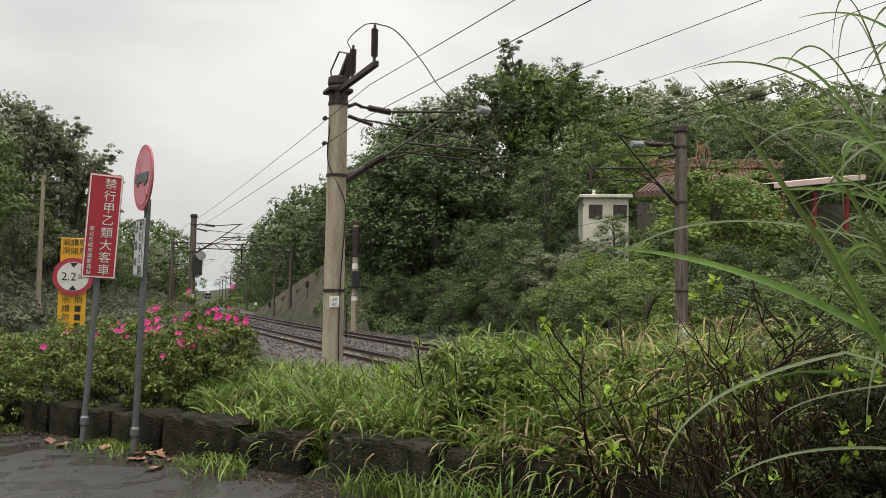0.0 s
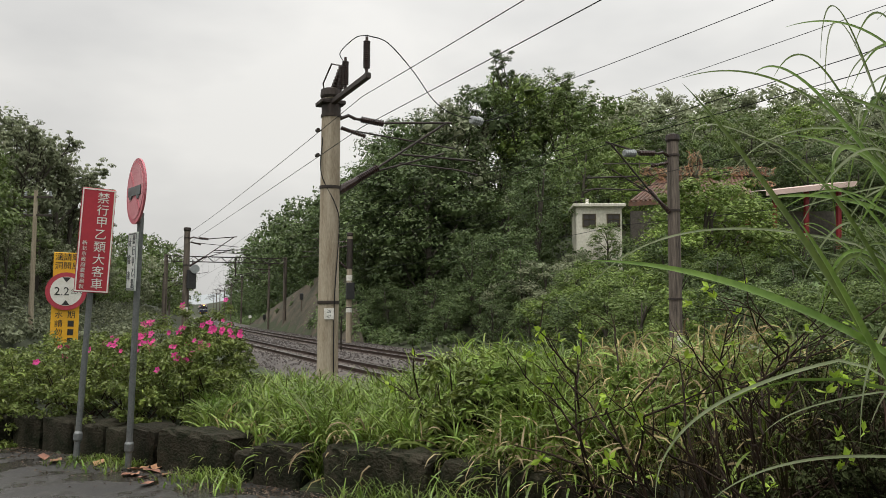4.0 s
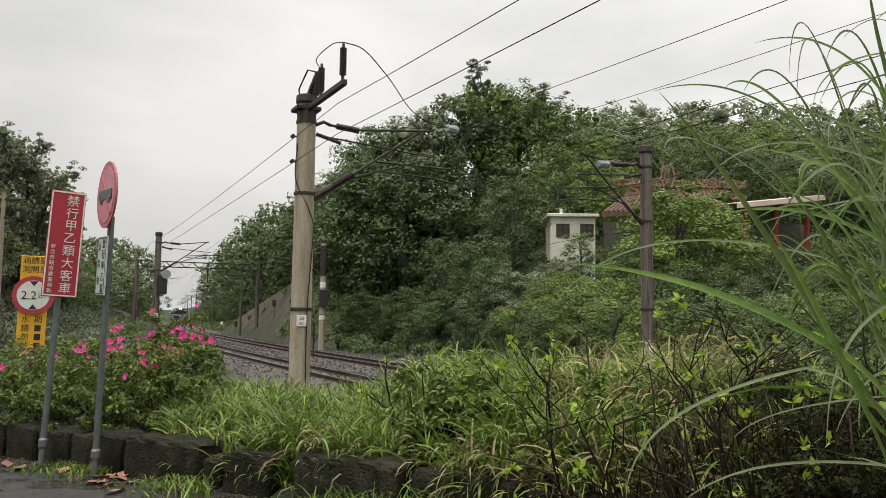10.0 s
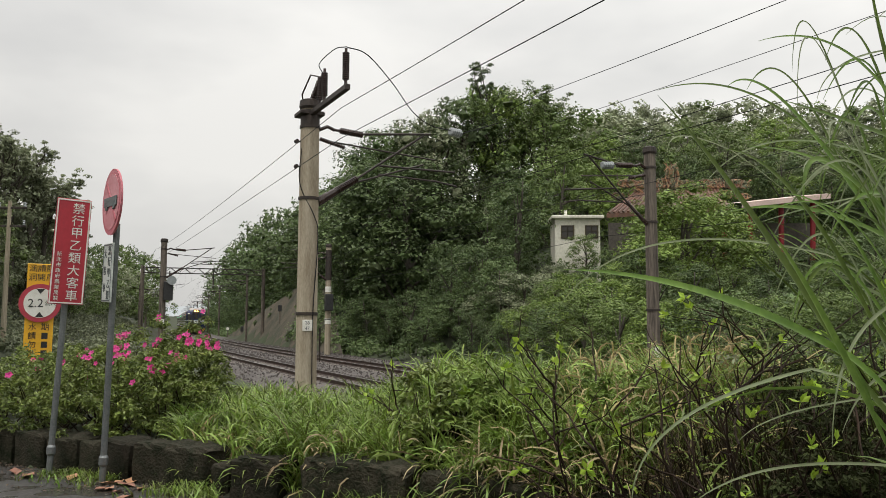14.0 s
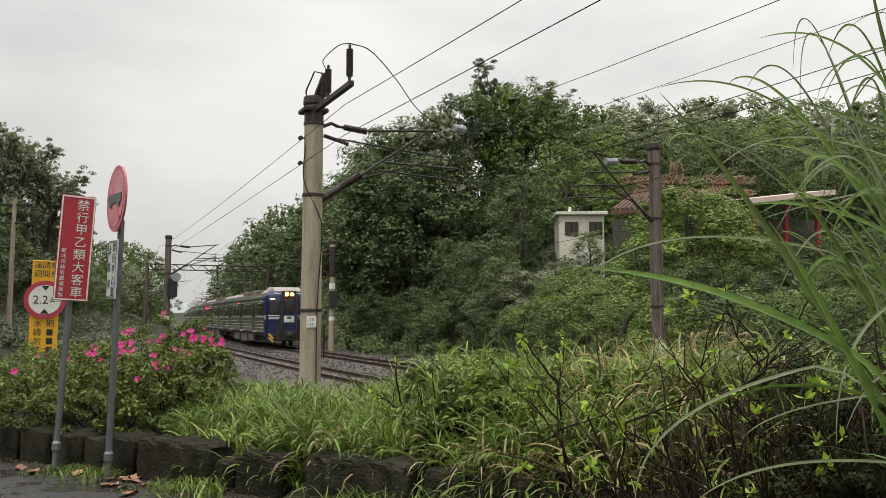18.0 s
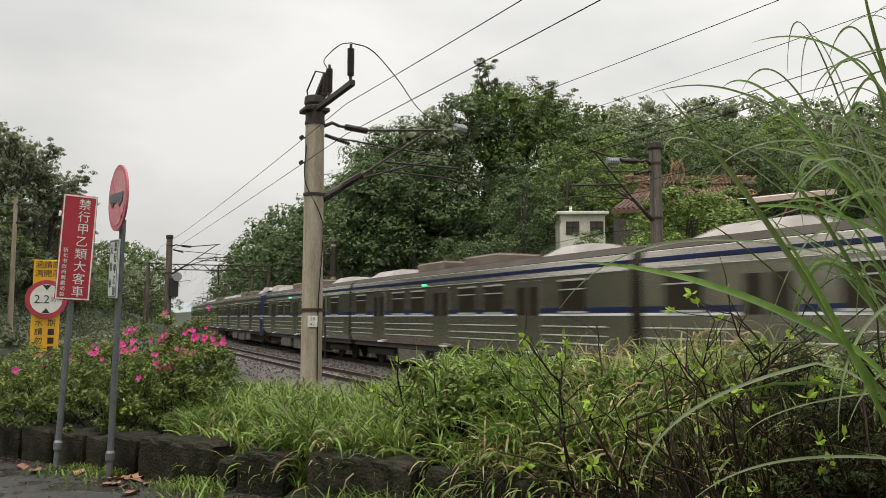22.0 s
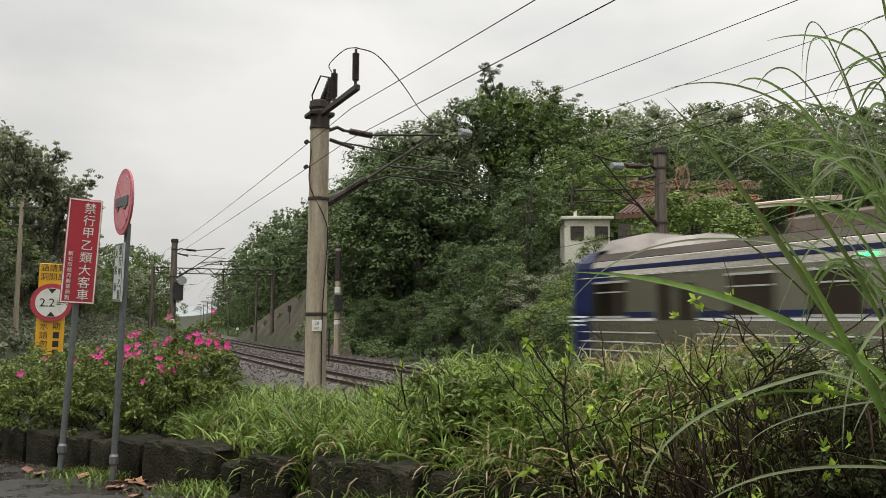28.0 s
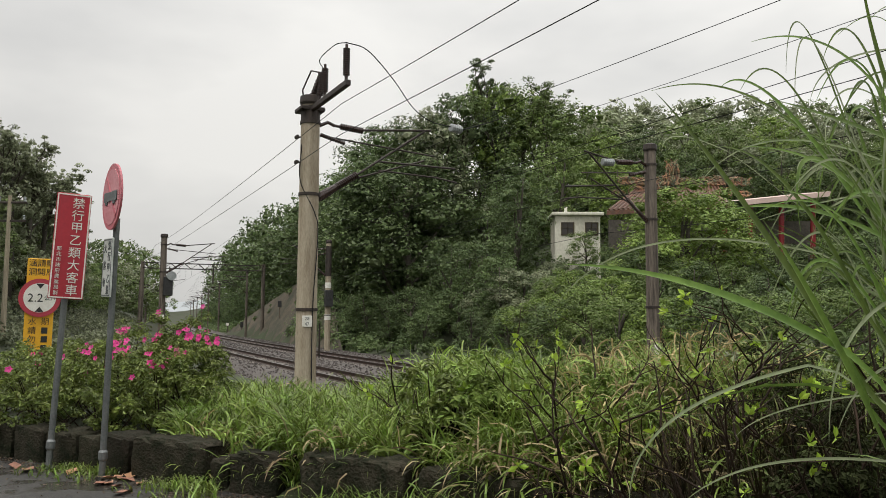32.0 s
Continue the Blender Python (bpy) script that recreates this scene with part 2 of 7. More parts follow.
class Geo:
    """Gathers vertices and faces for one mesh."""

    def __init__(self):
        self.v, self.f, self.n = [], [], 0

    def add(self, verts, faces):
        self.v.append(np.asarray(verts, float).reshape(-1, 3))
        self.f.extend([tuple(i + self.n for i in q) for q in faces])
        self.n += len(verts)
        return self

    def box(self, c, size, rot=None, bevel=0.0):
        """A box with chamfered edges; rot: a 3x3 matrix."""
        hx, hy, hz = (s / 2 for s in size)
        b = min(bevel, hx * 0.9, hy * 0.9, hz * 0.9)
        if b <= 0:
            vs = [(sx * hx, sy * hy, sz * hz) for sx in (-1, 1) for sy in (-1, 1) for sz in (-1, 1)]
            fs = [(0, 1, 3, 2), (4, 6, 7, 5), (0, 4, 5, 1), (2, 3, 7, 6), (0, 2, 6, 4), (1, 5, 7, 3)]
        else:
            vs, ix = [], {}
            for sx in (-1, 1):
                for sy in (-1, 1):
                    for sz in (-1, 1):
                        for ax in range(3):
                            p = [sx * (hx - b), sy * (hy - b), sz * (hz - b)]
                            p[ax] = (sx * hx, sy * hy, sz * hz)[ax]
                            ix[sx, sy, sz, ax] = len(vs)
                            vs.append(p)
            fs = []
            for ax in range(3):
                o1, o2 = (ax + 1) % 3, (ax + 2) % 3
                for s in (-1, 1):
                    q = []
                    for a, c2 in ((-1, -1), (1, -1), (1, 1), (-1, 1)):
                        k = [0, 0, 0]
                        k[ax], k[o1], k[o2] = s, a, c2
                        q.append(ix[(*k, ax)])
                    fs.append(tuple(q if s > 0 else q[::-1]))
                for s1 in (-1, 1):
                    for s2 in (-1, 1):
                        k = [0, 0, 0]
                        k[o1], k[o2] = s1, s2
                        lo, hi = list(k), list(k)
                        lo[ax], hi[ax] = -1, 1
                        q = (ix[(*lo, o1)], ix[(*hi, o1)], ix[(*hi, o2)], ix[(*lo, o2)])
                        fs.append(q if s1 * s2 < 0 else q[::-1])
            for sx in (-1, 1):
                for sy in (-1, 1):
                    for sz in (-1, 1):
                        q = tuple(ix[sx, sy, sz, a] for a in range(3))
                        fs.append(q if sx * sy * sz > 0 else q[::-1])
        a = np.array(vs)
        if rot is not None:
            a = a @ np.array(rot).T
        return self.add(a + np.array(c), fs)

    def tube(self, pts, radii, n=8, caps=True):
        """A round tube along points; radii: one number or one for each point."""
        pts = np.asarray(pts, float)
        k = len(pts)
        radii = np.full(k, radii, float) if np.isscalar(radii) else np.asarray(radii, float)
        t = np.gradient(pts, axis=0)
        t /= np.linalg.norm(t, axis=1)[:, None] + 1e-12
        ref = np.array((0, 0, 1.0)) if abs(t[:, 2]).mean() < 0.9 else np.array((1.0, 0, 0))
        u = np.cross(t, ref)
        u /= np.linalg.norm(u, axis=1)[:, None] + 1e-12
        w = np.cross(t, u)
        a = np.linspace(0, 2 * np.pi, n, endpoint=False)
        ring = pts[:, None] + radii[:, None, None] * (np.cos(a)[None, :, None] * u[:, None] + np.sin(a)[None, :, None] * w[:, None])
        fs = [(i * n + j, i * n + (j + 1) % n, (i + 1) * n + (j + 1) % n, (i + 1) * n + j) for i in range(k - 1) for j in range(n)]
        if caps:
            fs += [tuple(range(n))[::-1], tuple((k - 1) * n + j for j in range(n))]
        return self.add(ring.reshape(-1, 3), fs)

    def prism(self, outline, axis_from, axis_to):
        """An outline of (a, b) pairs in the plane across x, drawn out along x."""
        k = len(outline)
        vs = [(axis_from, a, b) for a, b in outline] + [(axis_to, a, b) for a, b in outline]
        fs = [tuple(range(k))[::-1], tuple(range(k, 2 * k))] + [(i, (i + 1) % k, k + (i + 1) % k, k + i) for i in range(k)]
        return self.add(vs, fs)

    def mesh(self, name, smooth=False):
        me = bpy.data.meshes.new(name)
        me.from_pydata(np.concatenate(self.v).tolist(), [], self.f)
        if smooth:
            me.shade_smooth()
        me.validate()
        me.update()
        return me


def smooth_line(pts, n):
    """A rounded line through points."""
    pts = np.asarray(pts, float)
    k = np.linspace(0, len(pts) - 1, n)
    ext = np.vstack([2 * pts[0] - pts[1], pts, 2 * pts[-1] - pts[-2]])
    out = []
    for q in k:
        i = min(int(q), len(pts) - 2)
        t = q - i
        p0, p1, p2, p3 = ext[i:i + 4]
        out.append(0.5 * (2 * p1 + (p2 - p0) * t + (2 * p0 - 5 * p1 + 4 * p2 - p3) * t * t + (3 * p1 - p0 - 3 * p2 + p3) * t ** 3))
    return out


def part(name, geo, material, parent=None, label="", smooth=False):
    me = geo.mesh(name, smooth) if isinstance(geo, Geo) else geo
    if not me.materials:
        me.materials.append(M[material] if isinstance(material, str) else material)
    ob = new(name, me)
    if parent is not None:
        ob.parent = parent
    if label:
        tagged(ob, label)
    return ob


def thing(name, m, label, category, group="", kind=""):
    ob = new(name)
    ob.matrix_basis = m
    return tagged(ob, label, category, group, kind)


def rotz(a):
    c, s = math.cos(a), math.sin(a)
    return np.array([[c, -s, 0], [s, c, 0], [0, 0, 1]])


# ------------------------------------------------------------------ the line of the railway
RAIL = -0.5                                   # top of the rails
SPEED = 18.783
_s = np.arange(-760, 330, 0.5)
_i0 = int(np.searchsorted(_s, 0))
_th = np.where(_s < 0, 0.43573 + 0.0011876 * np.maximum(_s, -93.1), 0.43573 + 0.0018783 * np.minimum(_s, 200))
_x, _y = np.cumsum(np.sin(_th) * 0.5), np.cumsum(-np.cos(_th) * 0.5)
_x += -2.0484 - _x[_i0]
_y += 33.982 - _y[_i0]


def on_line(s, n=0.0):
    """World x, y and heading at s metres along the far track and n metres away from the camera's side."""
    th = np.interp(s, _s, _th)
    return np.interp(s, _s, _x) + n * np.cos(th), np.interp(s, _s, _y) + n * np.sin(th), th


def line_coords(x, y):
    """s and n of world points."""
    x, y = np.atleast_1d(np.asarray(x, float)), np.atleast_1d(np.asarray(y, float))
    so, no = np.empty(len(x)), np.empty(len(x))
    cx, cy, ct, cs = _x[::4], _y[::4], _th[::4], _s[::4]
    for a in range(0, len(x), 4000):
        dx, dy = x[a:a + 4000, None] - cx, y[a:a + 4000, None] - cy
        k = np.argmin(dx * dx + dy * dy, axis=1)
        r = np.arange(len(k))
        along = dx[r, k] * np.sin(ct[k]) - dy[r, k] * np.cos(ct[k])
        no[a:a + 4000] = dx[r, k] * np.cos(ct[k]) + dy[r, k] * np.sin(ct[k])
        so[a:a + 4000] = cs[k] + along
    return so, no


def wobble(x, y, k, seed=0.0):
    return np.sin(x * k + 1.3 * np.sin(y * k * 0.7 + seed)) * np.cos(y * k * 0.9 + seed * 2.1 + np.sin(x * k * 0.6))


def height(x, y):
    """The ground's height."""
    x, y = np.atleast_1d(np.asarray(x, float)), np.atleast_1d(np.asarray(y, float))
    s, n = line_coords(x, y)
    right = np.interp(n, [2.4, 3.6, 6, 9, 13, 25, 40, 70, 120, 220, 600], [-0.95, -0.8, -0.2, 1.8, 4.3, 9.5, 13.5, 18, 22, 25, 28])
    right = right + np.where(n > 8, wobble(x, y, 0.11) * np.minimum((n - 8) * 0.06, 1.2), 0)
    wall_top = np.interp(y, [52, 62, 74, 102, 110], [-0.9, 4.0, 4.6, -0.7, -0.9])
    right = np.where((n > 3.2) & (n < 12), np.maximum(right, np.minimum(-0.9 + (n - 3.2) * 1.6, wall_top)), right)
    # terrace on which the temple stands
    right = np.where((x > 0.19 * y) & (y > 22) & (y < 78) & (n > 8), np.minimum(right, np.interp(y, [22, 34, 46, 52, 78], [0.4, 1.8, 3.8, 5.2, 19])), right)
    foot = np.interp(y, [12, 30, 60, 110], [-26, -15, -11, -7.6])
    out = foot - n
    left = np.interp(out, [0, 3, 8, 16, 40, 120, 400], [0.1, 1.6, 4.6, 8.2, 13, 17, 20])
    fade = np.clip((y - 14) / 14, 0, 1)
    left = 0.15 + (left - 0.15) * fade
    kerb = 0.5 * x + 0.866 * y - 4.85
    bed = np.where(kerb > 0.22, np.interp(kerb, [0.2, 2.3, 4.8], [0.24, 0.2, -0.8]) + 0.04 * wobble(x, y, 1.3), -0.05)
    near = np.where(out > 0, np.maximum(left, bed), bed)
    near = np.where(y > 40, np.where(out > 0, left, -0.2), near)
    t = np.clip((n + 7.6) / 1.3, 0, 1)
    near = near * (1 - t) - 0.95 * t
    return np.where(n > 2.4, right, np.where(n > -6.3, -0.95, near))


def ray(px, py, d):
    """The point at depth d in the direction (px, py) of the middle view; 1400 across is one to one."""
    a = math.radians(5.02)
    u, v = (px - 784) / 1400, (441 - py) / 1400
    fy, fz = math.cos(a) - v * math.sin(a), math.sin(a) + v * math.cos(a)
    return np.array((u * d / fy, d, 1.4 + fz * d / fy))


# ------------------------------------------------------------------ ground
def grid_axis(lo, hi, fine_lo, fine_hi, fine, growth=1.13):
    a = list(np.arange(fine_lo, fine_hi, fine))
    st, p = fine, a[-1]
    while p < hi:
        st *= growth
        p += st
        a.append(p)
    st, p = fine, a[0]
    while p > lo:
        st *= growth
        p -= st
        a.insert(0, p)
    return np.array(a)


gx, gy = grid_axis(-900, 900, -10, 6, 0.3, 1.09), grid_axis(-500, 1400, 3.5, 12, 0.3, 1.055)
XX, YY = np.meshgrid(gx, gy)
ZZ = height(XX.ravel(), YY.ravel())
nx, ny = len(gx), len(gy)
g = Geo()
g.add(np.stack([XX.ravel(), YY.ravel(), ZZ], 1),
      [(j * nx + i, j * nx + i + 1, (j + 1) * nx + i + 1, (j + 1) * nx + i) for j in range(ny - 1) for i in range(nx - 1)])
ground = tagged(part("ground", g, "soil", smooth=True), "dark soil of the cutting and wooded hillsides", "ground", kind="structure")

# wet road on the camera's side of the kerb
g = Geo()
kd = np.array((0.866, -0.5))          # along the kerb
kn = np.array((0.5, 0.866))           # away from the camera
kp = kn * 4.8
vs, rows_n, cols_n = [], 24, 50
for j in range(rows_n):
    for i in range(cols_n):
        p = kp + kd * (-26 + i * 40 / (cols_n - 1)) - kn * (j * 11 / (rows_n - 1) - 0.05)
        vs.append((p[0], p[1], 0.004 * math.sin(p[0] * 3) * math.cos(p[1] * 2.3)))
g.add(vs, [(j * cols_n + i, (j + 1) * cols_n + i, (j + 1) * cols_n + i + 1, j * cols_n + i + 1) for j in range(rows_n - 1) for i in range(cols_n - 1)])
road = tagged(part("road", g, "asphalt", smooth=True), "wet dark asphalt road with puddles", "road", kind="structure")

# ------------------------------------------------------------------ tracks
def sweep_line(geo, n, outline, s0, s1, step):
    """Draw an outline of (across, up) pairs along the track at offset n."""
    ss = np.arange(s0, s1, step)
    k = len(outline)
    vs = []
    for s in ss:
        for a, b in outline:
            x, y, th = on_line(s, n + a)
            vs.append((float(x), float(y), b))
    geo.add(vs, [(i * k + j, i * k + (j + 1) % k, (i + 1) * k + (j + 1) % k, (i + 1) * k + j) for i in range(len(ss) - 1) for j in range(k)])


g = Geo()
sweep_line(g, -2.0, [(-4.4, -1.05), (-3.3, -0.66), (-0.9, -0.66), (0, -0.74), (0.9, -0.66), (5.0, -0.66), (6.2, -1.05)], -420, 120, 4)
tagged(part("ballast_bed", g, "ballast"), "grey-brown ballast bed under both tracks", "ballast", kind="structure")

rng = np.random.default_rng(5)
# loose stones on the ballast, in the stretch that the camera faces
S = 13000
ss, nn = rng.uniform(-60, 18, S), rng.uniform(-6.3, 3.9, S)
bx, by, _ = on_line(ss, nn)
bz = np.interp(nn, [-6.4, -5.3, -2.9, -2, -1.1, 3.0, 4.2], [-1.05, -0.66, -0.66, -0.74, -0.66, -0.66, -1.05])
octa = np.array([(1, 0, 0), (0, 1, 0), (-1, 0, 0), (0, -1, 0), (0, 0, 1), (0, 0, -1)], float)
of = np.array([(0, 1, 4), (1, 2, 4), (2, 3, 4), (3, 0, 4), (1, 0, 5), (2, 1, 5), (3, 2, 5), (0, 3, 5)])
jit = rng.uniform(0.5, 1.2, (S, 6, 1)) * octa[None] * rng.uniform(0.03, 0.065, (S, 1, 1))
ang = rng.uniform(0, 6.28, S)
ca, sa = np.cos(ang)[:, None], np.sin(ang)[:, None]
jit = np.stack([jit[..., 0] * ca - jit[..., 1] * sa, jit[..., 0] * sa + jit[..., 1] * ca, jit[..., 2]], 2)
V = (jit + np.stack([bx, by, bz + 0.015], 1)[:, None]).reshape(-1, 3)
F = (of[None] + (np.arange(S) * 6)[:, None, None]).reshape(-1, 3)


def raw(name, V, F, material):
    me = bpy.data.meshes.new(name)
    me.from_pydata(V.tolist(), [], F.tolist())
    me.update()
    me.materials.append(M[material])
    return new(name, me)


tagged(raw("ballast_stones", V, F, "ballast"), "loose angular grey ballast stones", "gravel", kind="stuff")

RAIL_SHAPE = [(-0.06, -0.15), (-0.06, -0.135), (-0.012, -0.12), (-0.012, -0.045), (-0.034, -0.035), (-0.034, -0.004), (0.034, -0.004), (0.034, -0.035),
              (0.012, -0.045), (0.012, -0.12), (0.06, -0.135), (0.06, -0.15)]
for n, what in ((0.0, "far"), (-4.0, "near")):
    track = thing("railway_track", Matrix(), "rusty steel rails on concrete sleepers in ballast", "railway track", "railway tracks")
    for side in (-0.55, 0.55):
        g = Geo()
        sweep_line(g, n + side, [(a, b + RAIL) for a, b in RAIL_SHAPE], -420, 130, 3)
        r = part("rail", g, "rail", track)
        g = Geo()
        sweep_line(g, n + side, [(-0.03, RAIL - 0.003), (-0.026, RAIL), (0.026, RAIL), (0.03, RAIL - 0.003)], -420, 130, 3)
        part("rail_head", g, "rail_top", r, "polished running surface")
    g = Geo().box((0, 0, 0), (2.0, 0.22, 0.2), bevel=0.02)
    sl = g.mesh("sleeper")
    sl.materials.append(M["sleeper"])
    for k in range(110):
        x, y, th = on_line(-52 + 0.6 * k, n)
        ob = part("sleeper", sl, "sleeper", track)
        ob.matrix_basis = pose(float(x), float(y), RAIL - 0.245, 0, 0, math.degrees(float(th)))

# ------------------------------------------------------------------ overhead line
NEAR_N = -8.0


def mast_pose(s, n):
    x, y, th = on_line(s, n)
    return float(x), float(y), math.degrees(float(th))


def insulator(geo, a, b, r=0.06, sheds=8):
    """A ribbed insulator from a to b."""
    a, b = np.array(a, float), np.array(b, float)
    pts, rad = [], []
    for i in range(sheds):
        for f, k in ((0.0, 0.72), (0.3, 1.0), (0.55, 1.0), (0.85, 0.72)):
            pts.append(a + (b - a) * (i + f) / sheds)
            rad.append(r * k)
    geo.tube(pts, rad, 8)


def band(geo, z, r):
    geo.tube([(0, 0, z - 0.035), (0, 0, z - 0.03), (0, 0, z + 0.03), (0, 0, z + 0.035)], [r, r + 0.022, r + 0.022, r], 16)


def catenary_mast(name, m, label, group, top, base, r0, r1, reach, toward, fancy=False, dark=False, plate=None):
    """A mast with a cantilever; toward: +1 or -1 along local x, where the track lies. z is in world heights."""
    ob = thing(name, m, label, "overhead line mast", group)
    g = Geo()
    zs = np.linspace(base, top, 9)
    g.tube([(0, 0, z) for z in zs], np.linspace(r0, r1, 9), 20)
    part("pole", g, "dark_pole" if dark else "concrete", ob, smooth=False)
    for z in (top - 0.42, top - 2.02, top - 4.55):
        g = Geo()
        band(g, z, r1 + (r0 - r1) * (top - z) / (top - base))
        part("clamp_band", g, "dark", ob, "dark steel clamp band")
    g = Geo()
    g.tube([(0, 0, top - 0.02), (0, 0, top + 0.03), (0, 0, top + 0.17), (0, 0, top + 0.2)], [r1 + 0.02, r1 + 0.04, r1 + 0.03, r1 - 0.03], 18)
    part("cap", g, "dark", ob, "dark weathered cap")
    d = toward
    zc, zm = RAIL + 5.15, RAIL + 6.2
    # cantilever: top tube, diagonal tube, registration arm, steady arm
    a_top, a_low = np.array((d * r1, 0, top - 0.45)), np.array((d * r1, 0, top - 2.08))
    end = np.array((d * (reach - 0.55), 0, top - 0.24))
    arm = part("top_tube", Geo().tube([a_top + (d * 0.35, 0, 0.04), a_top + (d * 0.9, 0, 0.0), end], 0.027, 8), "dark", ob)
    g = Geo()
    g.tube([a_top, a_top + (d * 0.2, 0, 0.1), a_top + (d * 0.36, 0, 0.04)], 0.04, 8)
    g.tube([a_top + (d * 0.36, 0, 0.045), a_top + (d * 0.5, 0, 0.04)], 0.03, 8)
    insulator(g, a_top + (d * 0.5, 0, 0.04), a_top + (d * 1.05, 0, 0.0), 0.078, 10)
    part("top_insulator", g, "insul", ob, "dark brown ribbed insulator")
    elbow = a_low + (end - a_low) * 0.33
    part("diagonal_tube", Geo().tube([elbow, end + (d * -0.15, 0, -0.02)], 0.027, 8), "dark", ob)
    g = Geo()
    fat = (r1 / 0.205) ** 2
    g.tube([a_low, a_low + (end - a_low) * 0.07, a_low + (end - a_low) * 0.15], [0.1 * fat, 0.1 * fat, 0.085 * fat], 10)
    insulator(g, a_low + (end - a_low) * 0.15, elbow, 0.088 * fat, 12)
    part("bottom_insulator", g, "insul", ob, "dark brown ribbed insulator")
    mid = a_low + (end - a_low) * 0.52
    part("brace_tube", Geo().tube([a_low + (end - a_low) * 0.3 + (0, 0, -0.05), (d * (reach - 0.75), 0, top - 1.0)], 0.022, 8), "dark", ob)
    part("registration_tube", Geo().tube([mid, (d * (reach + 0.1), 0, zc + 0.36)], 0.024, 8), "dark", ob)
    part("steady_arm", Geo().tube([(d * (reach - 1.9), 0, zc + 0.14), (d * (reach - 0.4), 0, zc + 0.1), (d * (reach + 0.15), 0, zc + 0.02)], 0.022, 6), "dark", ob)
    part("stay_rod", Geo().tube([a_top + (d * 0.02, 0, -0.22), (d * (reach - 0.45), 0, top - 0.86)], 0.02, 6), "dark", ob)
    g = Geo()
    insulator(g, a_top + (d * 0.03, 0, -0.2), a_top + (d * 0.62, 0, -0.34), 0.05, 10)
    part("stay_insulator", g, "insul", ob, "dark brown ribbed insulator")
    if plate:
        face = math.atan2(plate[1], plate[0])
        rr = r0 - (r0 - r1) * 0.35 + 0.012
        c = np.array((math.cos(face) * rr, math.sin(face) * rr, plate[2]))
        part("number_plate", Geo().box(c, (0.21, 0.012, 0.24), rotz(face + math.pi / 2), 0.004), "white_paint", ob, "white enamel number plate")
    return ob


M["dark_pole"] = mat("weathered_brown_pole", (0.17, 0.14, 0.11), 0.8, col2=(0.04, 0.032, 0.026), scale=2.4, fine=16, mix=0.45, stretch=(4, 4, 0.2), bump=0.4)
M["white_paint"] = mat("white_enamel", (0.78, 0.77, 0.72), 0.4, col2=(0.62, 0.6, 0.54), scale=8, fine=60, bump=0.05)
M["black_paint"] = mat("black_paint", (0.012, 0.012, 0.013), 0.5, col2=(0.03, 0.03, 0.03), scale=10, bump=0.05)

near_s = [17.0 - 32.3 * k for k in range(-2, 9)]
far_s = [11.6 - 31.6 * k for k in range(-2, 9)]
x, y, a = -2.86, 17.3, 27.0
main_mast = catenary_mast("catenary_mast", pose(x, y, 0, 0, 0, a), "tall tapered weathered concrete mast with insulators and cantilever",
                          "near-side masts", 6.12, -0.95, 0.235, 0.205, 3.55, 1, plate=(-0.25, -1, 0.72 + 0.6))
far_main = catenary_mast("catenary_mast", pose(6.16, 22.7, 0, 0, 0, 26.0), "dark brown weathered mast with cantilever beyond the tracks", "far-side masts",
                         6.3, -0.9, 0.19, 0.165, 2.9, -1, dark=True)
for k, (xx, yy) in enumerate([(-15.95, 45.9)]):
    left_mast = catenary_mast("catenary_mast", pose(xx, yy, 0, 0, 0, 24), "dark weathered concrete mast with cantilever arms", "near-side masts", 6.0, -0.95, 0.2, 0.17, 3.4, 1, dark=True)
box_mast = catenary_mast("catenary_mast", pose(-6.95, 50.0, 0, 0, 0, 24), "grey concrete mast with a dark box and insulators", "far-side masts", 6.1, -0.9, 0.19, 0.165, 2.9, -1)
part("switch_box", Geo().box((0, -0.2, 2.6), (0.5, 0.34, 1.05), bevel=0.03), "black_paint", box_mast, "dark switch box")
part("white_band", Geo().tube([(0, 0, 1.25), (0, 0, 1.6)], 0.196, 14), "white_paint", box_mast, "white painted band")
part("white_band", Geo().tube([(0, 0, 3.25), (0, 0, 3.6)], 0.192, 14), "white_paint", box_mast, "white painted band")
part("dark_sleeve", Geo().tube([(0, 0, 4.0), (0, 0, 5.9)], 0.195, 14), "dark", box_mast, "dark weathered upper sleeve")
part("switch_box", Geo().box((0.28, -0.15, 3.15), (0.52, 0.36, 1.1), bevel=0.03), "black_paint", left_mast, "dark switch box")
part("cable_reel", Geo().tube([(0.45, -0.45, 3.75), (0.45, -0.15, 3.75)], 0.26, 14), "insul_grey", left_mast, "grey round fitting")
part("white_plate", Geo().box((0, -0.2, 1.35), (0.24, 0.02, 0.32), bevel=0.005), "white_paint", left_mast, "white number plate")
part("white_plate", Geo().box((-0.02, -0.21, 0.55), (0.24, 0.02, 0.3), bevel=0.005), "white_paint", far_main, "white number plate")
for s in near_s[3:]:
    if s < -60:
        x, y, a = mast_pose(s + 0, NEAR_N + 0.3)
        catenary_mast("catenary_mast", pose(x, y, 0, 0, 0, a), "weathered mast with a cantilever beside the track", "near-side masts", 6.0, -0.95, 0.2, 0.17, 3.2, 1, dark=True)
for s in far_s[3:]:
    if s < -45:
        x, y, a = mast_pose(s, 2.7)
        catenary_mast("catenary_mast", pose(x, y, 0, 0, 0, a), "weathered mast with a cantilever beside the track", "far-side masts", 6.0, -0.9, 0.13, 0.11, 2.9, -1, dark=True)

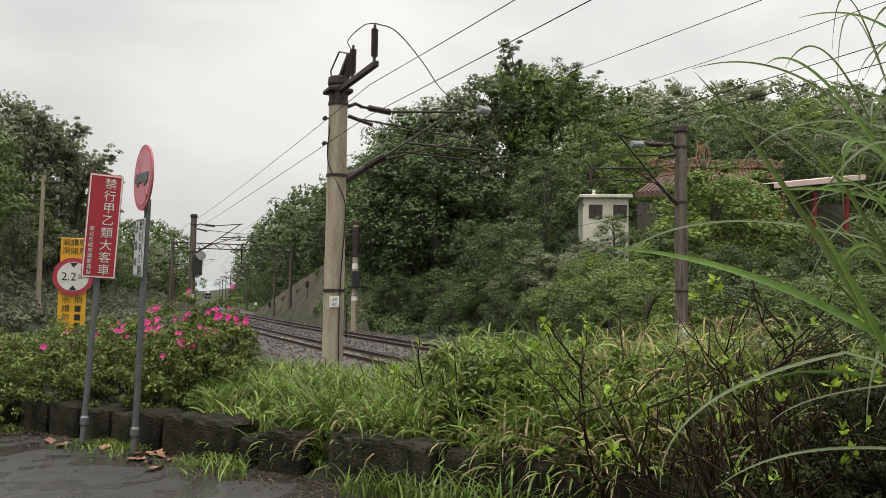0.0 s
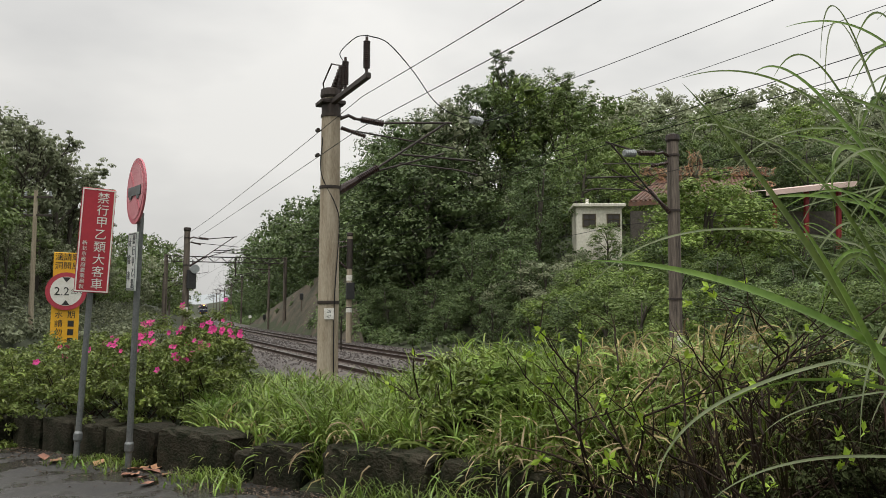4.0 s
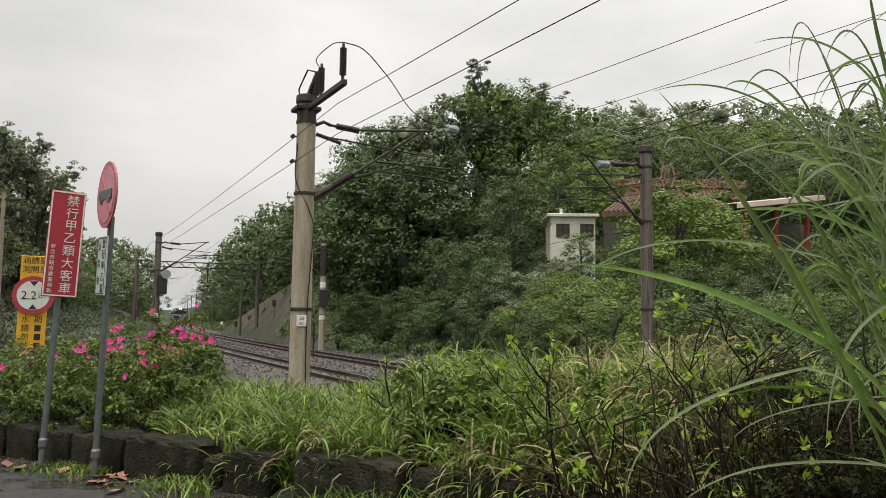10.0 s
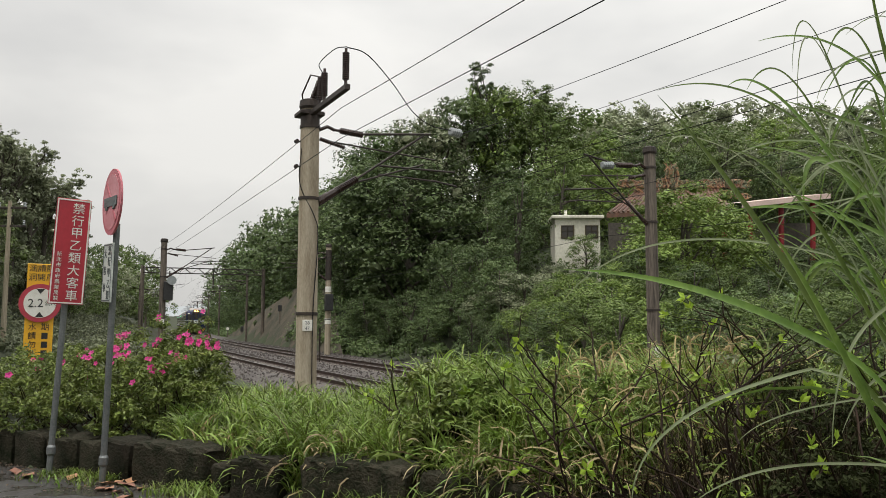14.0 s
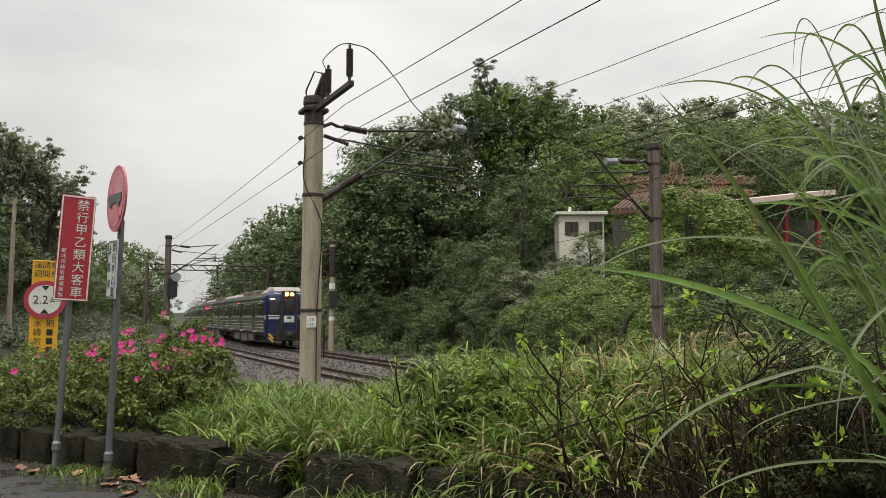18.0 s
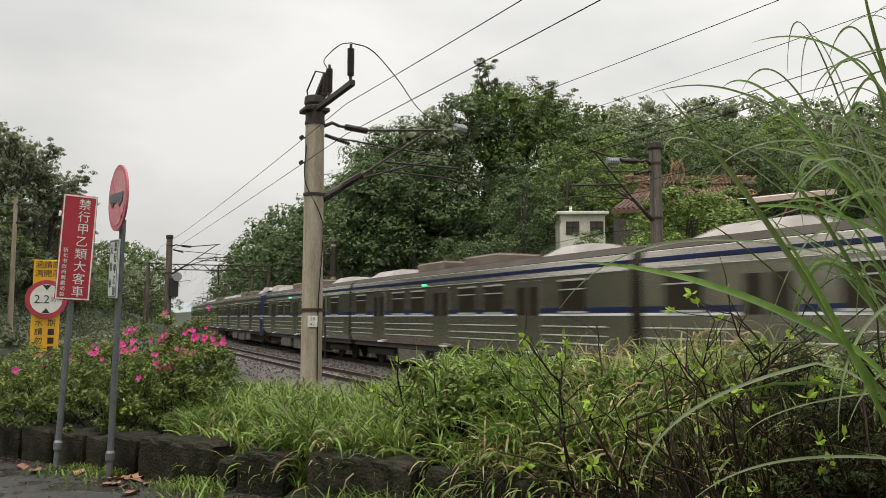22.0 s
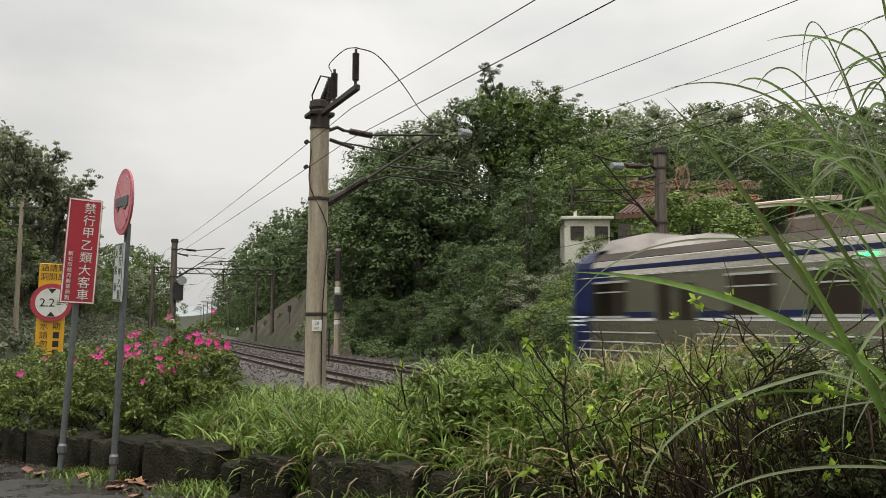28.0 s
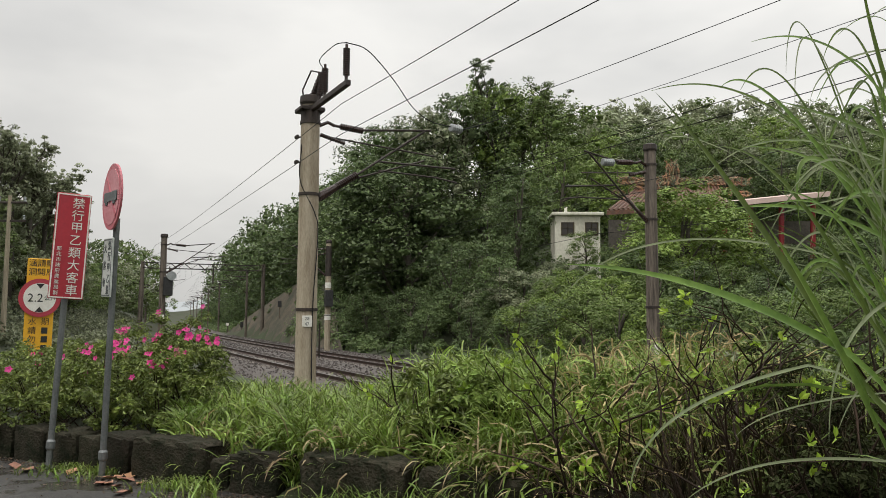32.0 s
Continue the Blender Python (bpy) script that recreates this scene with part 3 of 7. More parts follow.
# ------------------------------------------------------------------ the train
CAR, BODY = 19.2, 18.85
M["stainless"] = mat("brushed_stainless", (0.60, 0.565, 0.49), 0.18, 0.93, col2=(0.44, 0.41, 0.355), scale=0.6, fine=9, stretch=(0.15, 1, 3), bump=0.04)
M["train_blue"] = mat("blue_paint", (0.008, 0.016, 0.075), 0.35, col2=(0.006, 0.011, 0.055), scale=1, fine=8, bump=0.02)
M["train_white"] = mat("white_stripe", (0.75, 0.76, 0.78), 0.4, col2=(0.62, 0.63, 0.65), scale=2, bump=0.02)
M["roof"] = mat("dusty_roof", (0.08, 0.066, 0.056), 0.85, col2=(0.045, 0.038, 0.032), spec=0.2, scale=1, fine=12, bump=0.1)
M["roof_box"] = mat("rusty_grey_box", (0.20, 0.16, 0.13), 0.75, col2=(0.11, 0.08, 0.06), scale=2, fine=14)
M["under"] = mat("brake_dust", (0.035, 0.03, 0.027), 0.85, col2=(0.06, 0.05, 0.042), scale=2, fine=16)
M["yellow_stripe"] = mat("hazard_yellow", (0.72, 0.45, 0.03), 0.5, col2=(0.6, 0.36, 0.03), scale=5, bump=0.02)
M["rib_steel"] = mat("bright_steel_rib", (0.66, 0.66, 0.62), 0.32, 0.5, col2=(0.52, 0.52, 0.49), scale=1, fine=8, bump=0.02)
M["headlight"] = mat("headlight_lens", (1, 0.8, 0.5), 0.3, emit=(1.0, 0.24, 0.03), emit_strength=30.0, bump=0)
M["marker_light"] = mat("marker_lens", (1, 0.95, 0.8), 0.3, emit=(1.0, 0.92, 0.75), emit_strength=0.7, bump=0)
M["red_light"] = mat("red_indicator", (1, 0.05, 0.04), 0.3, emit=(1.0, 0.08, 0.05), emit_strength=2.5, bump=0)
M["green_light"] = mat("green_indicator", (0.05, 1, 0.3), 0.3, emit=(0.05, 1.0, 0.35), emit_strength=2.0, bump=0)
m = bpy.data.materials.new("tinted_glass")
m.use_nodes = True
b = m.node_tree.nodes["Principled BSDF"]
b.inputs["Base Color"].default_value = (0.03, 0.024, 0.018, 1)
b.inputs["Roughness"].default_value = 0.08
M["glass"] = m

W2, Z0, ZE, ZR = 1.43, RAIL + 0.95, RAIL + 3.35, RAIL + 3.58   # half width, sill, eave, roof
STRIPE = RAIL + 2.02
CAR_MESHES = {}


def shared(key, build, material, smooth=False):
    if key not in CAR_MESHES:
        me = build().mesh(key, smooth)
        me.materials.append(M[material])
        CAR_MESHES[key] = me
    return CAR_MESHES[key]


def body_shell():
    prof = [(-W2 + 0.06, Z0), (-W2, Z0 + 0.25), (-W2, RAIL + 3.0), (-W2 + 0.07, ZE), (-W2 + 0.3, ZE + 0.2), (-0.6, ZR - 0.02), (0, ZR),
            (0.6, ZR - 0.02), (W2 - 0.3, ZE + 0.2), (W2 - 0.07, ZE), (W2, RAIL + 3.0), (W2, Z0 + 0.25), (W2 - 0.06, Z0)]
    return Geo().prism(prof, -BODY / 2, BODY / 2)


def roof_shell():
    prof = [(-W2 + 0.09, ZE + 0.03), (-W2 + 0.31, ZE + 0.215), (-0.6, ZR - 0.005), (0, ZR + 0.015), (0.6, ZR - 0.005), (W2 - 0.31, ZE + 0.215), (W2 - 0.09, ZE + 0.03)]
    return Geo().prism(prof, -BODY / 2 + 0.02, BODY / 2 - 0.02)


def wedge(x0, x1, h, slope=1.4, w=1.0):
    """A faired roof hump between x0 and x1, sloping at its ends."""
    zt, zb = ZR + h, ZR - 0.22
    vs = []
    for xx, zz, ww in ((x0, zb, w + 0.2), (x0 + slope, zt, w - 0.25), (x1 - 0.35, zt, w - 0.25), (x1, zb, w + 0.2)):
        vs += [(xx, -ww, zb if zz == zb else zz - 0.06), (xx, -ww * 0.5, zz), (xx, ww * 0.5, zz), (xx, ww, zb if zz == zb else zz - 0.06)]
    top = Geo().add(vs, [(i * 4 + j, (i + 1) * 4 + j, (i + 1) * 4 + j + 1, i * 4 + j + 1) for i in range(3) for j in range(3)])
    for sgn in (-1, 1):
        a = [(x0, sgn * (w + 0.2), zb), (x0 + slope, sgn * (w - 0.25), zt - 0.06), (x1 - 0.35, sgn * (w - 0.25), zt - 0.06), (x1, sgn * (w + 0.2), zb)]
        top.add(a, [(0, 1, 2, 3)] if sgn < 0 else [(3, 2, 1, 0)])
    return top


def train_car(cab, index):
    """One car; cab: +1 with a cab at its front end, -1 at its rear end, 0 none. Local x points forwards."""
    kinds = {1: "silver stainless driving car with a blue cab front and headlamps", -1: "silver and blue driving car with a blue cab at its rear",
             0: "silver stainless steel passenger car with a blue belt stripe"}
    ob = thing("train_car", Matrix(), kinds[cab], "train car", "cars of the commuter train")
    body = part("body", shared("body", body_shell, "stainless"), "stainless", ob)
    part("roof", shared("roof_skin", roof_shell, "roof"), "roof", ob, "dusty grey roof")
    for side in (-1, 1):
        yy = side * (W2 + 0.004)
        part("belt_stripe", shared("belt%d" % side, lambda: Geo().box((0, yy, STRIPE + 0.075), (BODY - 0.04, 0.012, 0.12)), "train_blue"), "train_blue", body, "dark blue belt stripe")
        part("white_stripe", shared("white%d" % side, lambda: Geo().box((0, yy, STRIPE - 0.035), (BODY - 0.04, 0.012, 0.055)), "train_white"), "train_white", body, "white pinstripe")
        part("eave_stripe", shared("eave%d" % side, lambda: Geo().box((0, side * (W2 - 0.02), RAIL + 3.17), (BODY - 0.04, 0.06, 0.085)), "train_blue"), "train_blue", body, "dark blue eave stripe")
        # bright ribs below the belt, broken at the doors
        for k, z in enumerate((STRIPE - 0.33, STRIPE - 0.55, STRIPE - 0.75)):
            for q, (ra0, rb0) in enumerate(((-BODY / 2 + 0.1, -6.8), (-5.4, -1.1), (0.3, 4.4), (5.8, BODY / 2 - 0.9))):
                part("rib", shared("rib%d_%d_%d" % (side, k, q), lambda: Geo().box(((ra0 + rb0) / 2, yy, z), (rb0 - ra0, 0.03, 0.03), bevel=0.006), "rib_steel"), "rib_steel", body)
        part("gutter", shared("gut%d" % side, lambda: Geo().box((0, side * (W2 + 0.01), RAIL + 2.98), (BODY - 0.1, 0.03, 0.022), bevel=0.006), "rib_steel"), "rib_steel", body)
        for k, xx in enumerate((5.1, -0.4, -6.1)):
            door = part("door", shared("door%d_%d" % (side, k), lambda: Geo().box((xx, side * (W2 - 0.008), RAIL + 1.98), (1.3, 0.04, 1.86), bevel=0.01), "stainless"), "stainless", ob)
            part("door_step", shared("step%d_%d" % (side, k), lambda: Geo().box((xx + 0.25, side * (W2 + 0.02), RAIL + 0.98), (0.5, 0.06, 0.06), bevel=0.01), "train_white"), "train_white", door, "pale door step")
            for q in (-0.31, 0.31):
                part("door_window", shared("dwin%d_%d_%s" % (side, k, q > 0), lambda: Geo().box((xx + q, side * (W2 + 0.014), RAIL + 2.36), (0.44, 0.02, 0.78), bevel=0.02), "glass"), "glass", door)
            part("door_seam", shared("seam%d_%d" % (side, k), lambda: Geo().box((xx, side * (W2 + 0.016), RAIL + 1.98), (0.02, 0.012, 1.84)), "under"), "under", door)
        for k, xx in enumerate((7.2, 3.2, 1.5, -2.3, -4.1, -8.2)):
            wdw = part("window", shared("win%d_%d" % (side, k), lambda: Geo().box((xx, side * (W2 + 0.006), RAIL + 2.45), (1.05, 0.03, 0.76), bevel=0.012), "glass"), "glass", ob)
            for fn, zz, dp, hh, ln in (("window_transom", 2.62, 0.02, 0.03, 1.0), ("window_sill", 2.045, 0.012, 0.05, 1.13), ("window_header", 2.855, 0.012, 0.05, 1.13)):
                part(fn, shared("%s%d_%d" % (fn, side, k), lambda: Geo().box((xx, side * (W2 + dp), RAIL + zz), (ln, 0.02 if dp > 0.015 else 0.03, hh)), "rib_steel"), "rib_steel", wdw)
        part("side_indicator", shared("ind%d_%d" % (side, index), lambda: Geo().box((-1.7, side * (W2 + 0.03), RAIL + 3.04), (0.2, 0.04, 0.07), bevel=0.01), "red_light" if index % 4 == 0 else "green_light"),
             "red_light", body, "small lit indicator lamp")
    # roof equipment
    part("air_conditioner", shared("ac_front", lambda: wedge(4.6, 6.9, 0.30, 1.2), "roof_white"), "roof_white", ob, "off-white faired roof air conditioner")
    part("air_conditioner", shared("ac_rear", lambda: wedge(-8.9, -5.8, 0.30, 1.2), "roof_white"), "roof_white", ob, "off-white faired roof air conditioner")
    for k, xx in enumerate((-2.6, 1.2)):
        bx = part("roof_box", shared("rbox%d" % k, lambda: Geo().box((xx, 0, ZR + 0.16), (2.3, 1.6, 0.34), bevel=0.05), "roof_box"), "roof_box", ob, "rust-stained roof box")
        part("roof_box_lid", shared("rlid%d" % k, lambda: Geo().box((xx, 0, ZR + 0.34), (1.9, 1.3, 0.05), bevel=0.02), "roof"), "roof", bx)
    # underframe and bogies
    part("underframe", shared("uframe", lambda: Geo().box((0, 0, Z0 - 0.1), (BODY - 0.3, 2.6, 0.22), bevel=0.03), "under"), "under", ob)
    for k, (xx, ln, hh) in enumerate(((-3.2, 2.4, 0.5), (0.2, 2.8, 0.55), (3.3, 2.0, 0.45))):
        for side in (-1, 1):
            part("equipment_box", shared("ebox%d%d" % (k, side), lambda: Geo().box((xx, side * 0.95, Z0 - 0.2 - hh / 2), (ln, 0.7, hh), bevel=0.03), "under_grey"), "under_grey", ob)
    for xx in (-6.8, 6.8):
        bogie = part("bogie", shared("bogie%d" % (xx > 0), lambda: Geo().box((xx, 1.0, RAIL + 0.55), (3.0, 0.16, 0.28), bevel=0.04).box((xx, -1.0, RAIL + 0.55), (3.0, 0.16, 0.28), bevel=0.04).box((xx, 0, RAIL + 0.6), (0.6, 2.0, 0.3), bevel=0.04), "under"), "under", ob)
        for wx in (-1.05, 1.05):
            for side in (-0.58, 0.58):
                part("wheel", shared("wheel%s%s%s" % (xx > 0, wx > 0, side > 0), lambda: Geo().tube([(xx + wx, side - 0.06, RAIL + 0.43), (xx + wx, side + 0.06, RAIL + 0.43)], 0.425, 20), "under"), "under", bogie)
    for xx in (-BODY / 2, BODY / 2):
        if (xx > 0 and cab != 1) or (xx < 0 and cab != -1):
            part("gangway", shared("gang%d" % (xx > 0), lambda: Geo().box((xx * 1.008, 0, RAIL + 2.15), (0.28, 1.1, 2.1), bevel=0.04), "under"), "under", ob, "dark gangway bellows")
    if cab:
        d = cab
        X = d * BODY / 2
        nose = [(-W2 - 0.01, 0.0), (-W2 - 0.01, 0.62), (-W2 + 0.10, 0.84), (-0.62, 0.94), (0.62, 0.94), (W2 - 0.10, 0.84), (W2 + 0.01, 0.62), (W2 + 0.01, 0.0)]

        def cab_shell():
            gg = Geo()
            levels = [(RAIL + 0.72, 1.0, 0.0), (RAIL + 3.0, 1.0, 0.0), (RAIL + 3.36, 0.97, -0.10), (RAIL + 3.62, 0.83, -0.32), (RAIL + 3.72, 0.6, -0.7)]
            vs = []
            for z, k, back in levels:
                for a, bb in nose:
                    vs.append((X + d * (bb - 0.9 + 0.42 + (back if bb > 0.3 else 0)), a * k, z))
            q = len(nose)
            fs = [(i * q + j, i * q + j + 1, (i + 1) * q + j + 1, (i + 1) * q + j) for i in range(len(levels) - 1) for j in range(q - 1)]
            fs += [tuple(range(q))[::-1], tuple((len(levels) - 1) * q + j for j in range(q))]
            if d < 0:
                fs = [f[::-1] for f in fs]
            return gg.add(vs, fs)
        front = X + d * 0.46
        c = part("cab", shared("cab%d" % d, cab_shell, "train_blue"), "train_blue", ob, "blue painted cab front")
        bx = lambda key, cc, size, mt, name, lab="", parent=c, bev=0.01: part(name, shared("%s%d" % (key, d), lambda: Geo().box(cc, size, bevel=bev), mt), mt, parent, lab)
        part("roof_fairing", shared("fair%d" % d, lambda: Geo().add([(X - d * 2.2, -1.15, ZR - 0.12), (X - d * 2.0, -0.9, ZR + 0.40), (X - d * 0.5, -0.85, ZR + 0.34), (X + d * 0.3, -0.9, ZR - 0.12), (X - d * 2.2, 1.15, ZR - 0.12), (X - d * 2.0, 0.9, ZR + 0.40), (X - d * 0.5, 0.85, ZR + 0.34), (X + d * 0.3, 0.9, ZR - 0.12)], [(0, 1, 2, 3), (4, 7, 6, 5), (1, 5, 6, 2), (2, 6, 7, 3), (0, 4, 5, 1)]), "roof_white"), "roof_white", ob, "off-white roof fairing over the cab")
        bx("frec", (front - d * 0.01, 0, RAIL + 2.02), (0.06, 1.12, 2.55), "black_paint", "door_recess", "dark door recess")
        bx("fdoor", (front + d * 0.012, 0, RAIL + 1.95), (0.06, 0.70, 2.2), "train_blue", "front_door")
        bx("fdoorw", (front + d * 0.046, 0, RAIL + 2.62), (0.02, 0.5, 0.8), "glass", "front_door_window")
        bx("fplate", (front + d * 0.046, 0, RAIL + 1.84), (0.02, 0.66, 0.42), "train_white", "front_panel", "white panel with a dark emblem")
        bx("fapron", (front + d * 0.006, 0, RAIL + 0.9), (0.08, 1.5, 0.42), "under", "front_apron", "black lower apron")
        for sd in (-0.62, -0.42, 0.44, 0.66):
            part("brake_hose", shared("hose%d%s" % (d, sd), lambda: Geo().tube(smooth_line([(front + d * 0.03, sd, RAIL + 1.62), (front + d * 0.12, sd * 1.04, RAIL + 1.3), (front + d * 0.16, sd * 0.95, RAIL + 0.95), (front + d * 0.05, sd * 0.9, RAIL + 0.72)], 10), 0.03, 6), "black_paint"), "black_paint", c, "black hanging hose")
        bx("femb", (front + d * 0.058, 0, RAIL + 1.93), (0.02, 0.30, 0.14), "black_paint", "emblem")
        for sd in (-1, 1):
            bx("fwin%d" % sd, (front - d * 0.035, sd * 0.95, RAIL + 2.52), (0.08, 0.62, 0.86), "glass", "windscreen", bev=0.03)
            bx("fpil%d" % sd, (front + d * 0.02, sd * 0.49, RAIL + 2.15), (0.10, 0.09, 2.5), "under", "grab_rail")
            for k, z in enumerate((STRIPE + 0.03, STRIPE - 0.07, STRIPE - 0.17)):
                bx("fst%d%d" % (sd, k), (front - d * 0.02, sd * 0.97, z), (0.08, 0.78 - 0.06 * k, 0.045), "train_white", "front_stripe", "white front stripe")
                bx("sst%d%d" % (sd, k), (X + d * 0.02, sd * (W2 + 0.012), z), (0.75 - 0.12 * k, 0.012, 0.045), "train_white", "side_stripe", "white side stripe")
            hz = Geo()
            hz.box((front - d * 0.06, sd * 1.12, RAIL + 0.62), (0.1, 0.5, 0.5), bevel=0.02)
            part("buffer_skirt", shared("skirt%d%d" % (d, sd), lambda: hz, "black_paint"), "black_paint", c, "black and yellow hazard skirt")
            for k in range(2):
                Rr = np.array(Matrix.Rotation(sd * 0.8, 3, "X"))
                part("hazard_stripe", shared("haz%d%d%d" % (d, sd, k), lambda: Geo().box((front - d * 0.004, sd * 1.12, RAIL + 0.52 + 0.22 * k), (0.012, 0.46, 0.1), Rr), "yellow_stripe"), "yellow_stripe", c, "yellow hazard stripe")
            lit = d > 0 and index == 0
            bx("tail%d" % sd, (front - d * 0.05, sd * 1.08, RAIL + 3.12), (0.08, 0.3, 0.09), "marker_light" if lit else "white_paint", "marker_lamp", "pale marker lamp")
        for sd in (-1, 1):
            part("cab_side_window", shared("csw%d%d" % (d, sd), lambda: Geo().box((X - d * 0.95, sd * (W2 + 0.006), RAIL + 2.45), (0.8, 0.03, 0.8), bevel=0.02), "glass"), "glass", ob)
            part("cab_side_panel", shared("csp%d%d" % (d, sd), lambda: Geo().box((X - d * 0.62, sd * (W2 + 0.002), RAIL + 2.62), (1.24, 0.012, 1.16)), "train_blue"), "train_blue", ob)
        bx("hbox", (front - d * 0.05, 0, RAIL + 3.46), (0.12, 0.86, 0.27), "black_paint", "lamp_housing", "dark lamp housing", ob, 0.03)
        for sd in (-0.17, 0.17):
            hl = Geo().tube([(front - d * 0.12, sd, RAIL + 3.44), (front + d * 0.05, sd, RAIL + 3.44)], 0.112, 14)
            part("headlamp", shared("head%d%s%s" % (d, sd > 0, index == 0), lambda: hl, "headlight" if d > 0 and index == 0 else "glass"), "glass", ob, "round headlamp")
        part("coupler", shared("cpl%d" % d, lambda: Geo().box((front + d * 0.1, 0, RAIL + 0.86), (0.5, 0.28, 0.26), bevel=0.04).box((front - d * 0.1, 0, RAIL + 0.6), (0.2, 1.6, 0.3), bevel=0.04), "under"), "under", ob)
        part("head_hood", shared("hood%d" % d, lambda: Geo().box((front - d * 0.1, 0, RAIL + 3.62), (0.32, 0.95, 0.06), bevel=0.02), "train_blue"), "train_blue", c)
    return ob


M["roof_white"] = mat("off_white_fairing", (0.42, 0.385, 0.36), 0.6, col2=(0.29, 0.26, 0.235), scale=1.2, fine=10, bump=0.05)
M["under_grey"] = mat("dusty_equipment", (0.13, 0.12, 0.105), 0.8, col2=(0.07, 0.06, 0.05), scale=2, fine=14)
CARS = [train_car(c, i) for i, c in enumerate((1, 0, 0, -1, 1, 0, 0, -1))]


def car_pose(i, t):
    s = SPEED * (t - 19) - 0.46 - (i + 0.5) * CAR
    xa, ya, _ = on_line(s + 6.8)
    xb, yb, _ = on_line(s - 6.8)
    return pose(float(xa + xb) / 2, float(ya + yb) / 2, 0, 0, 0, math.degrees(math.atan2(float(ya - yb), float(xa - xb))))


def motions():
    for i, car in enumerate(CARS):
        walk(car, [(k * 0.5, car_pose(i, k * 0.5)) for k in range(65)])
    # the tall grass stirs a little in the wind, more as the train goes by
    for j, clump in enumerate(REEDS):
        rest = clump.matrix_basis.copy()
        rows = []
        for k in range(65):
            t = k * 0.5
            a = 0.35 + 0.5 * math.exp(-((t - 24) / 4) ** 2)
            rows.append((t, rest @ pose(0, 0, 0, a * math.sin(t * 1.9 + j), a * math.sin(t * 1.3 + 2 * j), 0)))
        walk(clump, rows)

# ------------------------------------------------------------------ trees
_g = (1 + 5 ** 0.5) / 2
ICO = (np.array(((-1, _g, 0), (1, _g, 0), (-1, -_g, 0), (1, -_g, 0), (0, -1, _g), (0, 1, _g), (0, -1, -_g), (0, 1, -_g), (_g, 0, -1), (_g, 0, 1), (-_g, 0, -1), (-_g, 0, 1))) / 1.902,
       np.array(((0, 11, 5), (0, 5, 1), (0, 1, 7), (0, 7, 10), (0, 10, 11), (1, 5, 9), (5, 11, 4), (11, 10, 2), (10, 7, 6), (7, 1, 8),
                 (3, 9, 4), (3, 4, 2), (3, 2, 6), (3, 6, 8), (3, 8, 9), (4, 9, 5), (2, 4, 11), (6, 2, 10), (8, 6, 7), (9, 8, 1))))


def leaf_cloud(rng, centres, radii, per, size, flat=0.72, up=0.42, single=False, core=0.0):
    """Small folded leaves scattered over clumps: vertices and triangles."""
    k = len(centres)
    n = k * per
    idx = np.repeat(np.arange(k), per)
    d = rng.normal(size=(n, 3))
    d /= np.linalg.norm(d, axis=1)[:, None]
    d[:, 2] = np.abs(d[:, 2]) * np.where(rng.random(n) < (0.12 if core else 0.25), -0.6, 1)
    r = (np.where(rng.random(n) < 0.7, rng.normal(0.92, 0.12, n), rng.uniform(0.4, 0.9, n)) if core else 1.14 * rng.random(n) ** 0.36 if single else rng.uniform(0.5, 1.12, n))[:, None]
    c = centres[idx] + d * r * radii[idx][:, None] * np.array((1, 1, flat))
    nrm = d * 0.85 + np.array((0, 0, up)) + rng.normal(size=(n, 3)) * 0.42
    nrm /= np.linalg.norm(nrm, axis=1)[:, None]
    a = np.cross(nrm, rng.normal(size=(n, 3)))
    a /= np.linalg.norm(a, axis=1)[:, None] + 1e-9
    b = np.cross(nrm, a)
    L = size * rng.uniform(0.6, 1.35, n)[:, None]
    wd = L * (rng.uniform(0.4, 0.65, n) if single else rng.uniform(0.28, 0.5, n))[:, None]
    if single:
        V = np.stack([c - a * L, c + a * L * 0.6 - b * wd, c + a * L * 0.5 + b * wd * 1.2 - nrm * L * 0.2], 1).reshape(-1, 3)
        F = np.arange(n * 3).reshape(-1, 3)
        if core:
            # the dense inside of each clump, which lets no light through
            V = np.concatenate([V, (centres[:, None] + ICO[0][None] * rng.normal(core, 0.06, (k, 12, 1)) * radii[:, None, None] * np.array((1, 1, flat))).reshape(-1, 3)])
            F = np.concatenate([F, (ICO[1][None] + (np.arange(k) * 12)[:, None, None]).reshape(-1, 3) + n * 3])
        return V, F
    V = np.stack([c - a * L, c - b * wd + nrm * L * 0.12, c + a * L - nrm * L * 0.25, c + b * wd + nrm * L * 0.12], 1).reshape(-1, 3)
    base = (np.arange(n) * 4)[:, None]
    F = np.concatenate([base + np.array((0, 1, 2)), base + np.array((0, 2, 3))], 0)
    return V, F


def mesh_raw(name, V, F, material):
    me = bpy.data.meshes.new(name)
    me.from_pydata(V.tolist(), [], F.tolist())
    me.update()
    me.materials.append(M[material])
    return me


